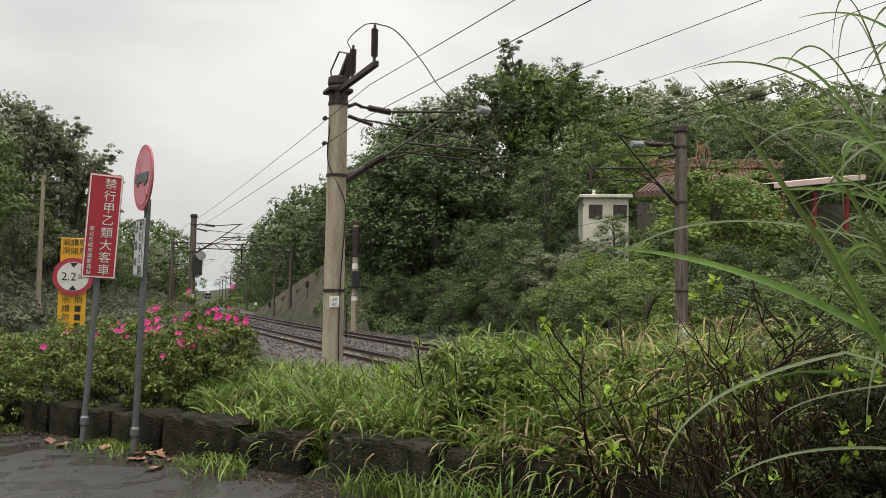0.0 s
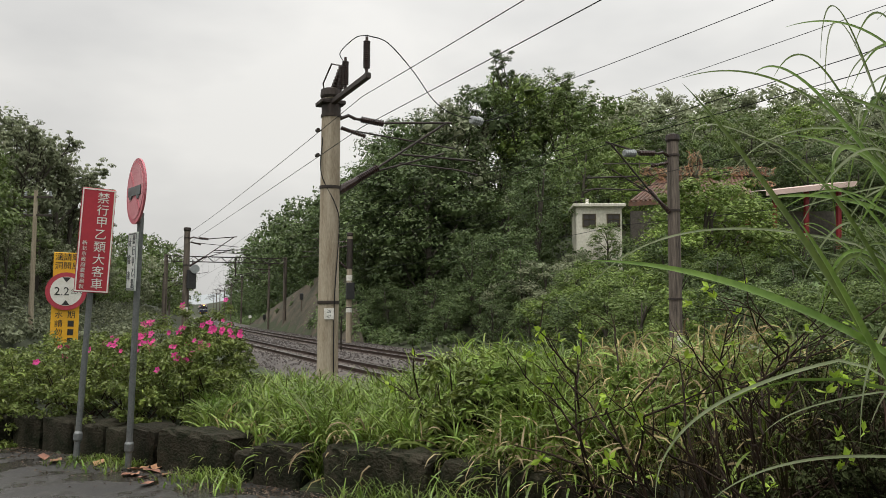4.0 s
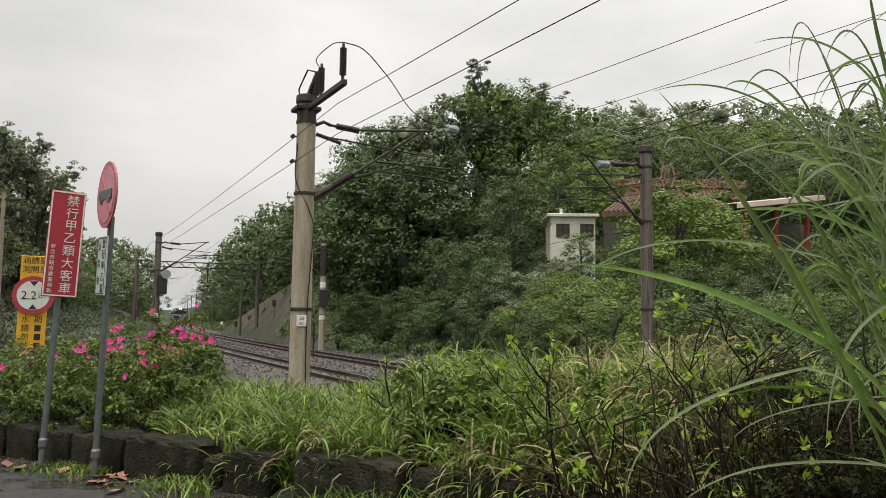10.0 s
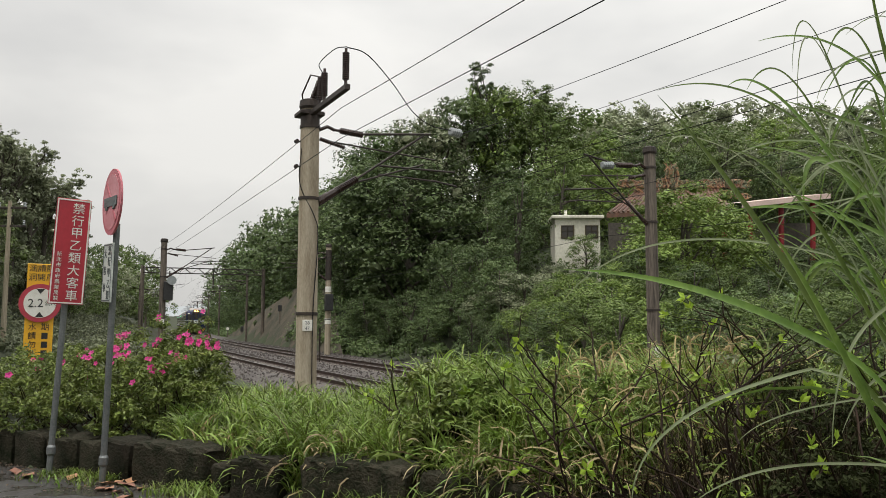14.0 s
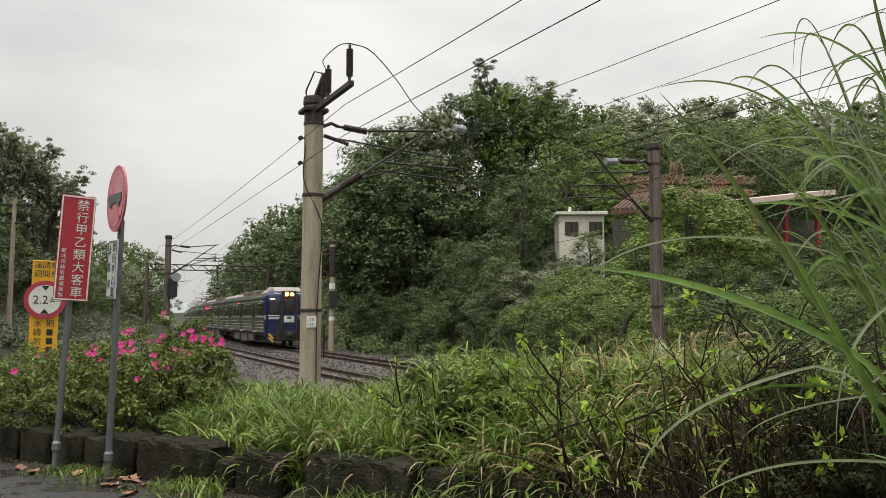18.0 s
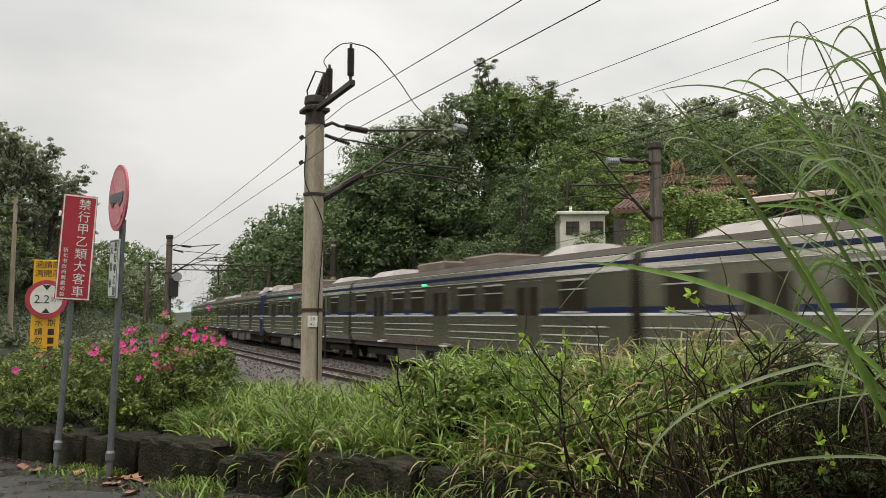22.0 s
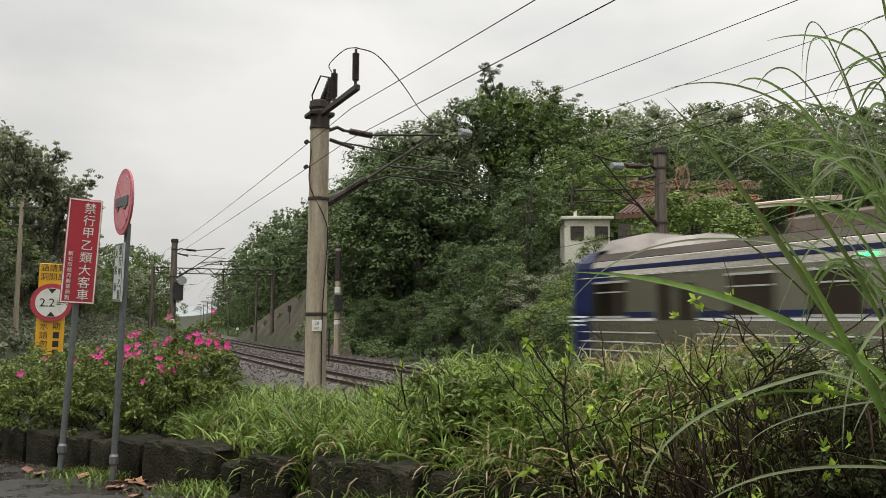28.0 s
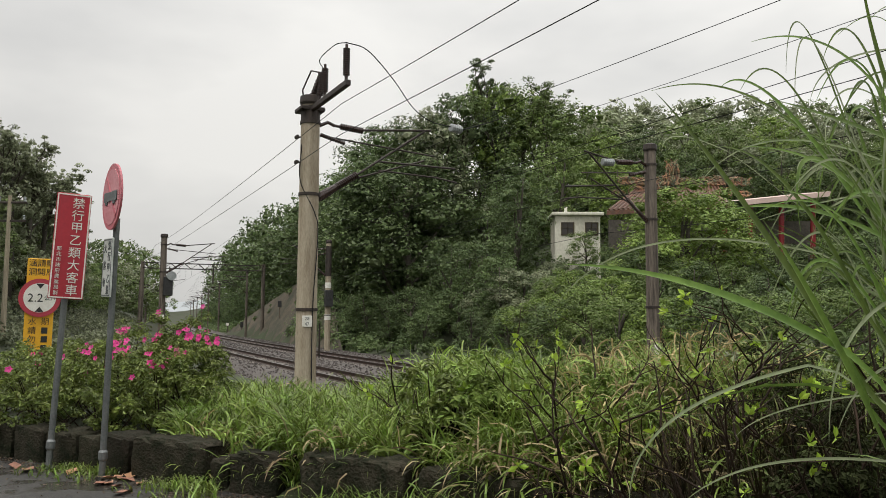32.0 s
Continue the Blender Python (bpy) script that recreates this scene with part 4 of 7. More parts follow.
def tree(name, seed, high, spread, clumps, per, size, leaf, label, category="tree", bare=0.16, layered=False):
    """A tapered trunk, limbs and a crown of leaf clumps. Stands at its own origin."""
    rng = np.random.default_rng(seed)
    ob = thing(name, Matrix(), label, category)
    g = Geo()
    lean = rng.normal(size=2) * 0.04 * high
    tp = [np.array((lean[0] * t * t + 0.12 * math.sin(t * 7 + seed), lean[1] * t * t, -0.6 + (high * 0.92 + 0.6) * t)) for t in np.linspace(0, 1, 8)]
    g.tube(tp, np.linspace(0.028 * high, 0.006 * high, 8), 8)
    cen, rad = [], []
    for i in range(clumps):
        f = bare + (1 - bare) * ((i + rng.random()) / clumps)
        if layered:
            f = bare + (1 - bare) * (round((f - bare) / (1 - bare) * 5) / 5) + rng.normal() * 0.015
        env = math.sin(math.pi * min(max((f - bare * 0.75) / (1.08 - bare * 0.75), 0.03), 0.98)) ** 0.6
        rr = spread * env * math.sqrt(rng.uniform(0.15, 1.0)) * rng.uniform(0.75, 1.15)
        an = i * 2.39996 + rng.normal() * 0.4
        base = np.array(tp[min(int(f * 7), 7)])
        p = np.array((base[0] + rr * math.cos(an), base[1] + rr * math.sin(an), high * f))
        cen.append(p)
        rad.append(spread * rng.uniform(0.17, 0.40))
        if i % 4 == 0:
            b0 = np.array(tp[max(0, min(int((f - 0.18) * 7), 7))])
            mid = (b0 + p) / 2 + np.array((0, 0, 0.06 * high * rng.normal()))
            g.tube([b0, mid, p], [0.010 * high, 0.006 * high, 0.002 * high], 5, caps=False)
    part("trunk", g, "bark", ob, smooth=True)
    V, F = leaf_cloud(rng, np.array(cen), np.array(rad), per, size, flat=0.8, single=True, core=0.27)
    part("crown", mesh_raw("crown", V, F, leaf), leaf, ob)
    return ob


BASE_KINDS = [(7.5, 2.9, 46, "leaf_b", "dense deep-green broadleaf tree on the slope", False), (8.5, 3.3, 54, "leaf_a", "full mid-green broadleaf tree on the slope", False),
              (6.5, 2.7, 40, "leaf_d", "grey-green feathery tree on the slope, leaf colour paled for haze", False), (9.5, 3.4, 54, "leaf_b", "tall dark broadleaf tree on the slope", False),
              (7.0, 3.0, 46, "leaf_c", "fresh yellow-green broadleaf tree on the slope", False), (8.0, 3.1, 50, "leaf_a", "rounded green broadleaf tree on the slope", False)]
# the same kinds twice: with many small leaves for near trees, with fewer larger ones for far trees
specs = [(h, sp, int(cl * 0.68), 150, 0.122, lf, lab, lay) for h, sp, cl, lf, lab, lay in BASE_KINDS] + \
        [(h, sp, int(cl * 0.7), 46, 0.19, lf, lab, lay) for h, sp, cl, lf, lab, lay in BASE_KINDS] + \
        [(h, sp, int(cl * 0.78), 195, 0.10, lf, lab, lay) for h, sp, cl, lf, lab, lay in BASE_KINDS]
PLACED = []


def plant(kind, x, y, scale, rz, z=None, squash=1.0):
    """Put a tree of a kind on the ground; the first use is the built one, later ones are copies."""
    z = float(height(x, y)[0]) if z is None else z
    if y > 72 and kind < 6:
        kind += 6
    m = Matrix.Translation((x, y, z - 0.1)) @ Matrix.Rotation(rz, 4, "Z") @ Matrix.Diagonal((scale, scale, scale * squash, 1))
    PLACED.append((x, y))
    if kind in range(6, 12):
        FAR.append((kind, m))
        return None
    if kind not in BUILT:
        h, sp, cl, pe, sz, lf, lab, lay = specs[kind]
        BUILT[kind] = tree("tree", 100 + kind, h, sp, cl, pe, sz, lf, lab, layered=lay)
        BUILT[kind].matrix_basis = m
        return BUILT[kind]
    ob = copy_thing(BUILT[kind], Matrix())
    ob.matrix_basis = m
    return ob


BUILT, FAR = {}, []


def bearing(px, dist):
    """World x, y at a bearing, given as run to the right per 1400 of depth, and a depth."""
    return (px - 784) / 1400 * dist, dist


def skyline(px, top, dist, kind, rz=0.0, widen=1.0):
    """A tree whose tip stands at a given slope above the eye at this bearing."""
    x, y = bearing(px, dist)
    if dist < 66 and px > 600:
        kind += 12
    z = float(height(x, y)[0])
    tip = ray(px, top, dist)[2]
    high = specs[kind][0] * 1.06
    sc = max((tip - z) / high, 0.25)
    k = min(sc, 1.5) * widen
    return plant(kind, x, y, k, rz, z, sc / k)


rt = random.Random(11)
# crest of the near hill, the tall group first
skyline(885, 135, 63, 4, 3.0, 0.8)
for px, top, dist, kind in ((940, 160, 63, 1), (975, 182, 60, 5), (815, 172, 60, 0), (780, 200, 58, 2), (735, 212, 62, 3), (700, 238, 60, 0),
                            (660, 262, 64, 3), (625, 295, 70, 0), (590, 318, 74, 0), (560, 345, 84, 3), (525, 360, 96, 0), (495, 366, 108, 0), (470, 385, 125, 3),
                            (450, 402, 145, 0), (430, 425, 165, 0), (412, 450, 185, 3), (398, 475, 215, 0), (387, 500, 260, 0),
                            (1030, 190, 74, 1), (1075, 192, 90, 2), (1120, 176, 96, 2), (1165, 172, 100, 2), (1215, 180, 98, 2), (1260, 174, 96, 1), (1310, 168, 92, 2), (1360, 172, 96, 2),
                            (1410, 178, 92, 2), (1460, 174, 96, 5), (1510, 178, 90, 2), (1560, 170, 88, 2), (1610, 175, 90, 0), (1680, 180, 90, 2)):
    skyline(px, top, dist, kind, rt.uniform(0, 6.28), rt.uniform(0.95, 1.15))
# dark closed woods below the crest, down to the cutting
for k in range(34):
    px = 398 + 10 * k + rt.uniform(-4, 4)
    depth = float(np.interp(px, [390, 412, 450, 495, 560, 625, 735], [230, 180, 140, 104, 80, 67, 58]))
    crest = float(np.interp(px, [390, 412, 450, 495, 560, 625, 735], [498, 452, 404, 368, 345, 296, 214]))
    skyline(px, crest + rt.uniform(22, 60), depth - rt.uniform(0, 6), rt.choice((0, 0, 3)), rt.uniform(0, 6.28), 1.1)
# a second, closed row below the far ridge, mostly in the haze-paled leaf
for k in range(26):
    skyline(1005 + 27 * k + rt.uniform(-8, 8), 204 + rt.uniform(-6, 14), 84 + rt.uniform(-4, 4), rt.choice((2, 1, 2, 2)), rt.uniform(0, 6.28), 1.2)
# slope below the crest
count = 0
for k in range(4000):
    dist = rt.uniform(33, 150) ** 1.0
    px = rt.uniform(360, 1720)
    x, y = bearing(px, dist)
    s, n = line_coords(x, y)
    if n[0] < 7.0 or n[0] > 48:
        continue
    if 930 < px < 1120 and 30 < dist < 47:
        continue
    if 420 < px < 575 and dist < 74 and n[0] < 11:
        continue
    if 1060 < px < 1640 and 22 < dist < 55:
        continue
    gap = 2.3 + dist * 0.012
    if any((x - a) ** 2 + (y - b) ** 2 < gap * gap for a, b in PLACED):
        continue
    plant(rt.choice((0, 0, 3, 0, 3, 1) if px < 930 else (0, 1, 1, 3, 5, 2, 4)), x, y, rt.uniform(0.55, 0.85) * (0.75 if n[0] < 10 else 1.0), rt.uniform(0, 6.28), squash=rt.uniform(0.85, 1.15))
    count += 1
    if count >= 125:
        break
# small dark trees at the foot of the slope, close beside the line
for k in range(46):
    fs, fn = rt.uniform(-215, -80), rt.uniform(4.2, 7.5)
    fx, fy, _ = on_line(fs, fn)
    plant(rt.choice((0, 0, 3)), float(fx), float(fy), rt.uniform(0.42, 0.62), rt.uniform(0, 6.28))
# lower trees in front of the temple and along the foot of the slope
for px, top, dist, kind in ((1228, 322, 36, 4), (1268, 335, 38, 4), (1218, 338, 35, 4), (1165, 398, 34, 4), (985, 458, 42, 2), (1048, 470, 42, 1), (1150, 425, 33, 0), (1115, 455, 34, 1), (1330, 418, 39, 0), (1385, 425, 38, 1), (1440, 428, 36, 3),
                            (1500, 415, 35, 5), (1560, 400, 34, 0), (1090, 480, 30, 4), (1170, 470, 29, 1), (1240, 455, 30, 0), (1310, 460, 30, 5), (1380, 470, 28, 0), (1460, 465, 27, 1), (1540, 455, 26, 3),
                            (1640, 400, 30, 1), (1020, 470, 35, 4), (985, 485, 36, 1), (940, 470, 38, 2), (900, 480, 40, 0), (1040, 500, 29, 1), (870, 505, 41, 2), (960, 520, 33, 4), (1000, 525, 31, 0),
                            (820, 500, 43, 0), (780, 510, 46, 3), (735, 505, 48, 0), (700, 520, 50, 3), (660, 515, 53, 0), (640, 535, 56, 0), (615, 530, 60, 0), (760, 545, 44, 0), (845, 545, 38, 3), (910, 540, 35, 0),
                            (1330, 255, 60, 2), (1390, 262, 62, 2), (1450, 258, 60, 2), (1510, 250, 62, 5), (1565, 245, 60, 1), (1620, 250, 62, 2), (1290, 235, 62, 2), (1250, 240, 64, 2), (1200, 235, 66, 2), (1150, 240, 66, 2), (1100, 235, 68, 5),
                            (1420, 300, 57, 4), (1490, 300, 57, 0), (1550, 300, 57, 3), (1350, 310, 57, 0), (1610, 310, 57, 1),
                            (1100, 520, 26, 1), (1180, 515, 25, 4), (1270, 510, 24, 0), (1360, 510, 23, 1), (1450, 505, 22, 5), (1540, 500, 21, 1)):
    skyline(px, top, dist, kind, rt.uniform(0, 6.28), rt.uniform(1.2, 1.5))
# left hill, its upper trees in the haze-paled leaf
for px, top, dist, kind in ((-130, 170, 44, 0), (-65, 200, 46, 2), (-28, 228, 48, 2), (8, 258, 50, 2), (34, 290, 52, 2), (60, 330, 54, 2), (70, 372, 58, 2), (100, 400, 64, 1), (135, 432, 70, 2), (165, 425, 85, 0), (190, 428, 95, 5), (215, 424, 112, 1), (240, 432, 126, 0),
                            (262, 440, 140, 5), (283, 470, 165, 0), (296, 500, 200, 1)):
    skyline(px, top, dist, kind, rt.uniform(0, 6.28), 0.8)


# closed woods below the crest of the left bank
for k in range(26):
    px = 60 + 9 * k + rt.uniform(-3, 3)
    depth = float(np.interp(px, [60, 100, 165, 215, 262, 296], [56, 64, 82, 108, 136, 190]))
    crest = float(np.interp(px, [60, 100, 165, 215, 262, 296], [345, 402, 427, 428, 442, 500]))
    skyline(px, crest + rt.uniform(22, 70), depth - rt.uniform(0, 5), rt.choice((1, 2, 5)), rt.uniform(0, 6.28), 1.1)


def airy_tree(seed, px, top, dist, reach_out, leaf, label, lean=0.0, tuft=0.34, fork=0.5):
    """A tall open tree: forking limbs that show against the sky, with flat tufts of small leaves at their ends."""
    rng = np.random.default_rng(seed)
    x, y = bearing(px, dist)
    z = float(height(x, y)[0])
    high = ray(px, top, dist)[2] - z
    ob = thing("tree", pose(x, y, z), label, "tree")
    g = Geo()
    tips = []

    def limb(p, d, ln, r, depth):
        pts, q, dd = [np.array(p)], np.array(p, float), np.array(d, float)
        for i in range(4):
            dd = dd + rng.normal(size=3) * 0.13 + np.array((lean * 0.1, 0, 0.06))
            dd /= np.linalg.norm(dd)
            q = q + dd * ln / 4
            pts.append(q.copy())
            if depth == 0 and i > 0:
                tips.append(q + rng.normal(size=3) * 0.1)
        g.tube(pts, np.linspace(r, r * 0.5, 5), 6, caps=False)
        if depth:
            for k in range(rng.integers(2, 4)):
                side = rng.normal(size=3)
                side[2] = abs(side[2]) * 0.5
                nd = dd * 0.9 + side / np.linalg.norm(side) * 0.85 + np.array((lean * 0.4, 0, 0))
                limb(pts[rng.integers(2, 5)], nd / np.linalg.norm(nd), ln * rng.uniform(0.55, 0.8), r * 0.52, depth - 1)

    f0 = high * fork
    trunk = [np.array((0.1 * math.sin(t * 5 + seed) + lean * 0.3 * t * t, 0, -0.6 + (f0 + 0.6) * t)) for t in np.linspace(0, 1, 6)]
    g.tube(trunk, np.linspace(0.022 * high, 0.013 * high, 6), 8)
    for i in range(5):
        a = i * 1.257 + rng.uniform(-0.3, 0.3)
        d = np.array((math.cos(a) * reach_out + lean * 0.5, math.sin(a) * reach_out, 1.0))
        limb(trunk[-1 - (i % 2)], d / np.linalg.norm(d), high * (1 - fork) * rng.uniform(0.40, 0.48), 0.0075 * high, 2)
    tips = np.array(tips)
    part("trunk", g, "bark", ob, smooth=True)
    V, F = leaf_cloud(rng, tips, tuft * rng.uniform(0.7, 1.4, len(tips)), 95 if fork < 0.58 else 55, 0.08, flat=0.62, single=True, core=0.25 if fork < 0.58 else 0.0)
    part("crown", mesh_raw("crown", V, F, leaf), leaf, ob)
    return ob


OPEN = "tall open-crowned tree with forking limbs on the crest"
for seed, px, top, dist, out, leaf, tuft, fork, lean in ((701, 862, 92, 62, 0.30, "leaf_b", 0.30, 0.55, 0.0), (702, 925, 116, 63, 0.55, "leaf_c", 0.42, 0.45, 0.0), (703, 965, 138, 62, 0.5, "leaf_a", 0.40, 0.45, 0.1), (704, 896, 140, 61, 0.6, "leaf_a", 0.42, 0.4, 0.0),
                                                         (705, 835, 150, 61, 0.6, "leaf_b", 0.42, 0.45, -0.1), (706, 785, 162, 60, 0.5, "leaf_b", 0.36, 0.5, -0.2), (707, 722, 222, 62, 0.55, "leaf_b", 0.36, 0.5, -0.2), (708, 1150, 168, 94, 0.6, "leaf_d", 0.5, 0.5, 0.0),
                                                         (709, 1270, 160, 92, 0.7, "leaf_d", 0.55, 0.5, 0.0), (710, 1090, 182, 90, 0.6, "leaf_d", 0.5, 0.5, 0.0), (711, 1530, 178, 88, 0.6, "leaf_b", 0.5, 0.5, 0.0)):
    airy_tree(seed, px, top, dist, out, leaf, OPEN, lean, tuft, fork)
for seed, px, top, dist, lean in ((721, -5, 212, 46, 0.15), (722, 24, 228, 48, 0.25), (723, 58, 262, 50, 0.35), (724, 84, 290, 52, 0.45), (725, 106, 312, 54, 0.45)):
    airy_tree(seed, px, top, dist, 0.34, "leaf_d", "thin lacy tree leaning out on the crest of the bank", lean, 0.22, 0.6)
count = 0
for k in range(3000):
    dist = rt.uniform(24, 150)
    px = rt.uniform(-180, 300)
    x, y = bearing(px, dist)
    s, n = line_coords(x, y)
    foot = np.interp(y, [12, 30, 60, 110], [-26, -15, -11, -7.6])
    if n[0] > foot - 1.5:
        continue
    gap = 2.4 + dist * 0.012
    if any((x - a) ** 2 + (y - b) ** 2 < gap * gap for a, b in PLACED):
        continue
    plant(rt.choice((1, 2, 2, 5)), x, y, rt.uniform(0.5, 0.85), rt.uniform(0, 6.28))
    count += 1
    if count >= 70:
        break

# unseen trees added across the road, behind the viewer, to hold back sky light
for k, (x, y) in enumerate(((-16, -9), (-11, -11), (-6, -10), (-1.5, -12), (-21, -5), (-25, 1), (-27, 7), (-13, -15), (-4, -16))):
    plant(6 + (k * 5) % 6, x, y, 1.35 + 0.25 * ((k * 7) % 3), k * 1.1, 0.0)

# the far woods and those added trees, one mesh for each kind of foliage
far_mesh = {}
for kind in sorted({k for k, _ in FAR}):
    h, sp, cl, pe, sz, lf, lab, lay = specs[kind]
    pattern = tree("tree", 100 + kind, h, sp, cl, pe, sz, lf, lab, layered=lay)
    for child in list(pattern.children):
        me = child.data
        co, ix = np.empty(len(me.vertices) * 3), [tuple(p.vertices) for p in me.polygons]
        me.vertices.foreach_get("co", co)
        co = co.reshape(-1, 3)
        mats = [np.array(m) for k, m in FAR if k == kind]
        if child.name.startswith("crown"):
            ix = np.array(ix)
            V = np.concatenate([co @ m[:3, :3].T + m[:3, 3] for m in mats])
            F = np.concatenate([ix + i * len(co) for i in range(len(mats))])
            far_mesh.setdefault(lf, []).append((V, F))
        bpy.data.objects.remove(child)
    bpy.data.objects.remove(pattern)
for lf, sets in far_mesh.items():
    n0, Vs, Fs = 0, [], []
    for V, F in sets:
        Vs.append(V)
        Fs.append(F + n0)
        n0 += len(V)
    tagged(raw("far_woods", np.concatenate(Vs), np.concatenate(Fs), lf), "dense far woodland on the hills, with unseen trees added behind the viewer", "woods", kind="stuff")

# ------------------------------------------------------------------ undergrowth on the slopes
rng = np.random.default_rng(21)
cand_px, cand_d = rng.uniform(330, 1750, 9000), rng.uniform(24, 140, 9000)
cx, cy = (cand_px - 784) / 1400 * cand_d, cand_d
cs, cn = line_coords(cx, cy)
keep = (cn > 3.6) & (cn < 40) & ~((cand_px > 425) & (cand_px < 570) & (cy > 40) & (cy < 76) & (cn < 8.5) & (rng.random(9000) > 0.3))
cx, cy, cn = cx[keep][:1500], cy[keep][:1500], cn[keep][:1500]
rad = rng.uniform(0.35, 0.95, len(cx)) * np.where(cn < 6, 0.6, 1.0)
cen = np.stack([cx, cy, height(cx, cy) + rad * rng.uniform(0.2, 1.3, len(cx))], 1)
near = cy < 66
V, F = leaf_cloud(rng, cen[near], rad[near], 125, 0.108, flat=0.9, single=True, core=0.3)
tagged(raw("undergrowth", V, F, "leaf_b"), "low leafy scrub covering the near hillside", "scrub", kind="stuff")
V, F = leaf_cloud(rng, cen[~near], rad[~near], 60, 0.15, flat=1.0, single=True)
tagged(raw("undergrowth", V, F, "leaf_b"), "low leafy scrub covering the hillside", "scrub", kind="stuff")
# scrub on the rise behind the temple
ey = rng.uniform(46, 76, 420)
ex = ey * rng.uniform(0.2, 0.62, 420)
rad = rng.uniform(0.5, 1.1, 420)
V, F = leaf_cloud(rng, np.stack([ex, ey, height(ex, ey) + rad * 0.3], 1), rad, 70, 0.14, flat=0.9, single=True)
tagged(raw("undergrowth", V, F, "leaf_a"), "leafy scrub on the rise behind the temple", "scrub", kind="stuff")
es, en = np.concatenate([rng.uniform(-34, -14, 260), rng.uniform(-210, -74, 420)]), np.concatenate([rng.uniform(3.5, 9, 260), rng.uniform(2.7, 7.5, 420)])
ex, ey, _ = on_line(es, en)
rad = rng.uniform(0.4, 0.9, 680)
V, F = leaf_cloud(rng, np.stack([ex, ey, height(ex, ey) + rad * 0.3], 1), rad, 90, 0.11, flat=0.9, single=True)
tagged(raw("undergrowth", V, F, "leaf_b"), "dark creepers along the foot of the slope", "scrub", kind="stuff")
cand_px, cand_d = rng.uniform(-200, 320, 7000), rng.uniform(15, 120, 7000)
cx, cy = (cand_px - 784) / 1400 * cand_d, cand_d
cs, cn = line_coords(cx, cy)
foot = np.interp(cy, [12, 30, 60, 110], [-26, -15, -11, -7.6])
keep = (cn < np.maximum(foot + 1.5, -9.5)) & (0.5 * cx + 0.866 * cy > 7.5)
cx, cy = cx[keep][:1500], cy[keep][:1500]
rad = rng.uniform(0.3, 0.75, len(cx))
cen = np.stack([cx, cy, height(cx, cy) + rad * 0.3], 1)
V, F = leaf_cloud(rng, cen, rad, 75, 0.10, flat=0.9, single=True)
tagged(raw("undergrowth", V, F, "leaf_d"), "low grey-green scrub on the bank", "scrub", kind="stuff")

# ------------------------------------------------------------------ grass
def blades(rng, x, y, z, high, wide, droop=0.6, seg=4):
    """Arching blades with a taper: vertices and quads."""
    n = len(x)
    az = rng.uniform(0, 2 * np.pi, n)
    d = np.stack([np.cos(az), np.sin(az)], 1)
    e = np.stack([-np.sin(az), np.cos(az)], 1)
    out = high * droop * rng.uniform(0.2, 1.2, n)
    vs = []
    for i in range(seg + 1):
        t = i / seg
        zz = z + high * (t - 0.42 * droop * t ** 2.6 * rng.uniform(0.6, 1.3, n))
        px, py = x + d[:, 0] * out * t ** 1.8, y + d[:, 1] * out * t ** 1.8
        w = wide * (1 - 0.93 * t ** 1.6) * 0.5
        vs.append(np.stack([px - e[:, 0] * w, py - e[:, 1] * w, zz], 1))
        vs.append(np.stack([px + e[:, 0] * w, py + e[:, 1] * w, zz], 1))
    V = np.stack(vs, 1).reshape(-1, 3)
    b = (np.arange(n) * 2 * (seg + 1))[:, None]
    F = np.concatenate([b + np.array((2 * i, 2 * i + 1, 2 * i + 3, 2 * i + 2)) for i in range(seg)], 0)
    return V, F


def arcs(rng, x, y, z, length, wide, rise, bend, az=None, seg=5):
    """Leaves that climb at an angle and bend over along their length: vertices and quads."""
    n = len(x)
    az = rng.uniform(0, 2 * np.pi, n) if az is None else az
    ca, sa = np.cos(az), np.sin(az)
    p = np.stack([x, y, z], 1)
    tw = rng.normal(size=n) * 0.5
    vs = []
    for i in range(seg + 1):
        t = i / seg
        ang = rise - bend * t ** 1.3
        w = (wide * (0.55 + 1.6 * t) * (1 - t) ** 0.7 * 0.62 + 0.0008)[:, None]
        up = np.stack([-np.sin(ang) * ca, -np.sin(ang) * sa, np.cos(ang)], 1)
        e = np.stack([-sa, ca, np.zeros(n)], 1) * np.cos(tw)[:, None] + up * np.sin(tw)[:, None]
        vs += [p - e * w, p + e * w]
        p = p + np.stack([np.cos(ang) * ca, np.cos(ang) * sa, np.sin(ang)], 1) * (length / seg)[:, None]
    V = np.stack(vs, 1).reshape(-1, 3)
    b = (np.arange(n) * 2 * (seg + 1))[:, None]
    F = np.concatenate([b + np.array((2 * i, 2 * i + 1, 2 * i + 3, 2 * i + 2)) for i in range(seg)], 0)
    return V, F


GRASS_TOP = ((250, 700), (380, 690), (470, 668), (600, 672), (690, 664), (725, 640), (755, 606), (860, 580), (1000, 585), (1100, 585), (1200, 562), (1260, 535), (1340, 535), (1420, 570), (1700, 540))


def grass_room(px, d, x, y):
    """How tall the growth stands here: low beside the mast, shoulder high towards the thicket, and lower at the kerb."""
    top = 1.4 + (564 - np.interp(px, [p for p, q in GRASS_TOP], [q for p, q in GRASS_TOP])) / 1400 * d
    kerb_d = 0.5 * x + 0.866 * y - 4.85
    return np.maximum(top - height(x, y), 0.15) * np.interp(kerb_d, [0.05, 0.5, 1.3, 2.6], [0.42, 0.66, 0.9, 1.0]), kerb_d


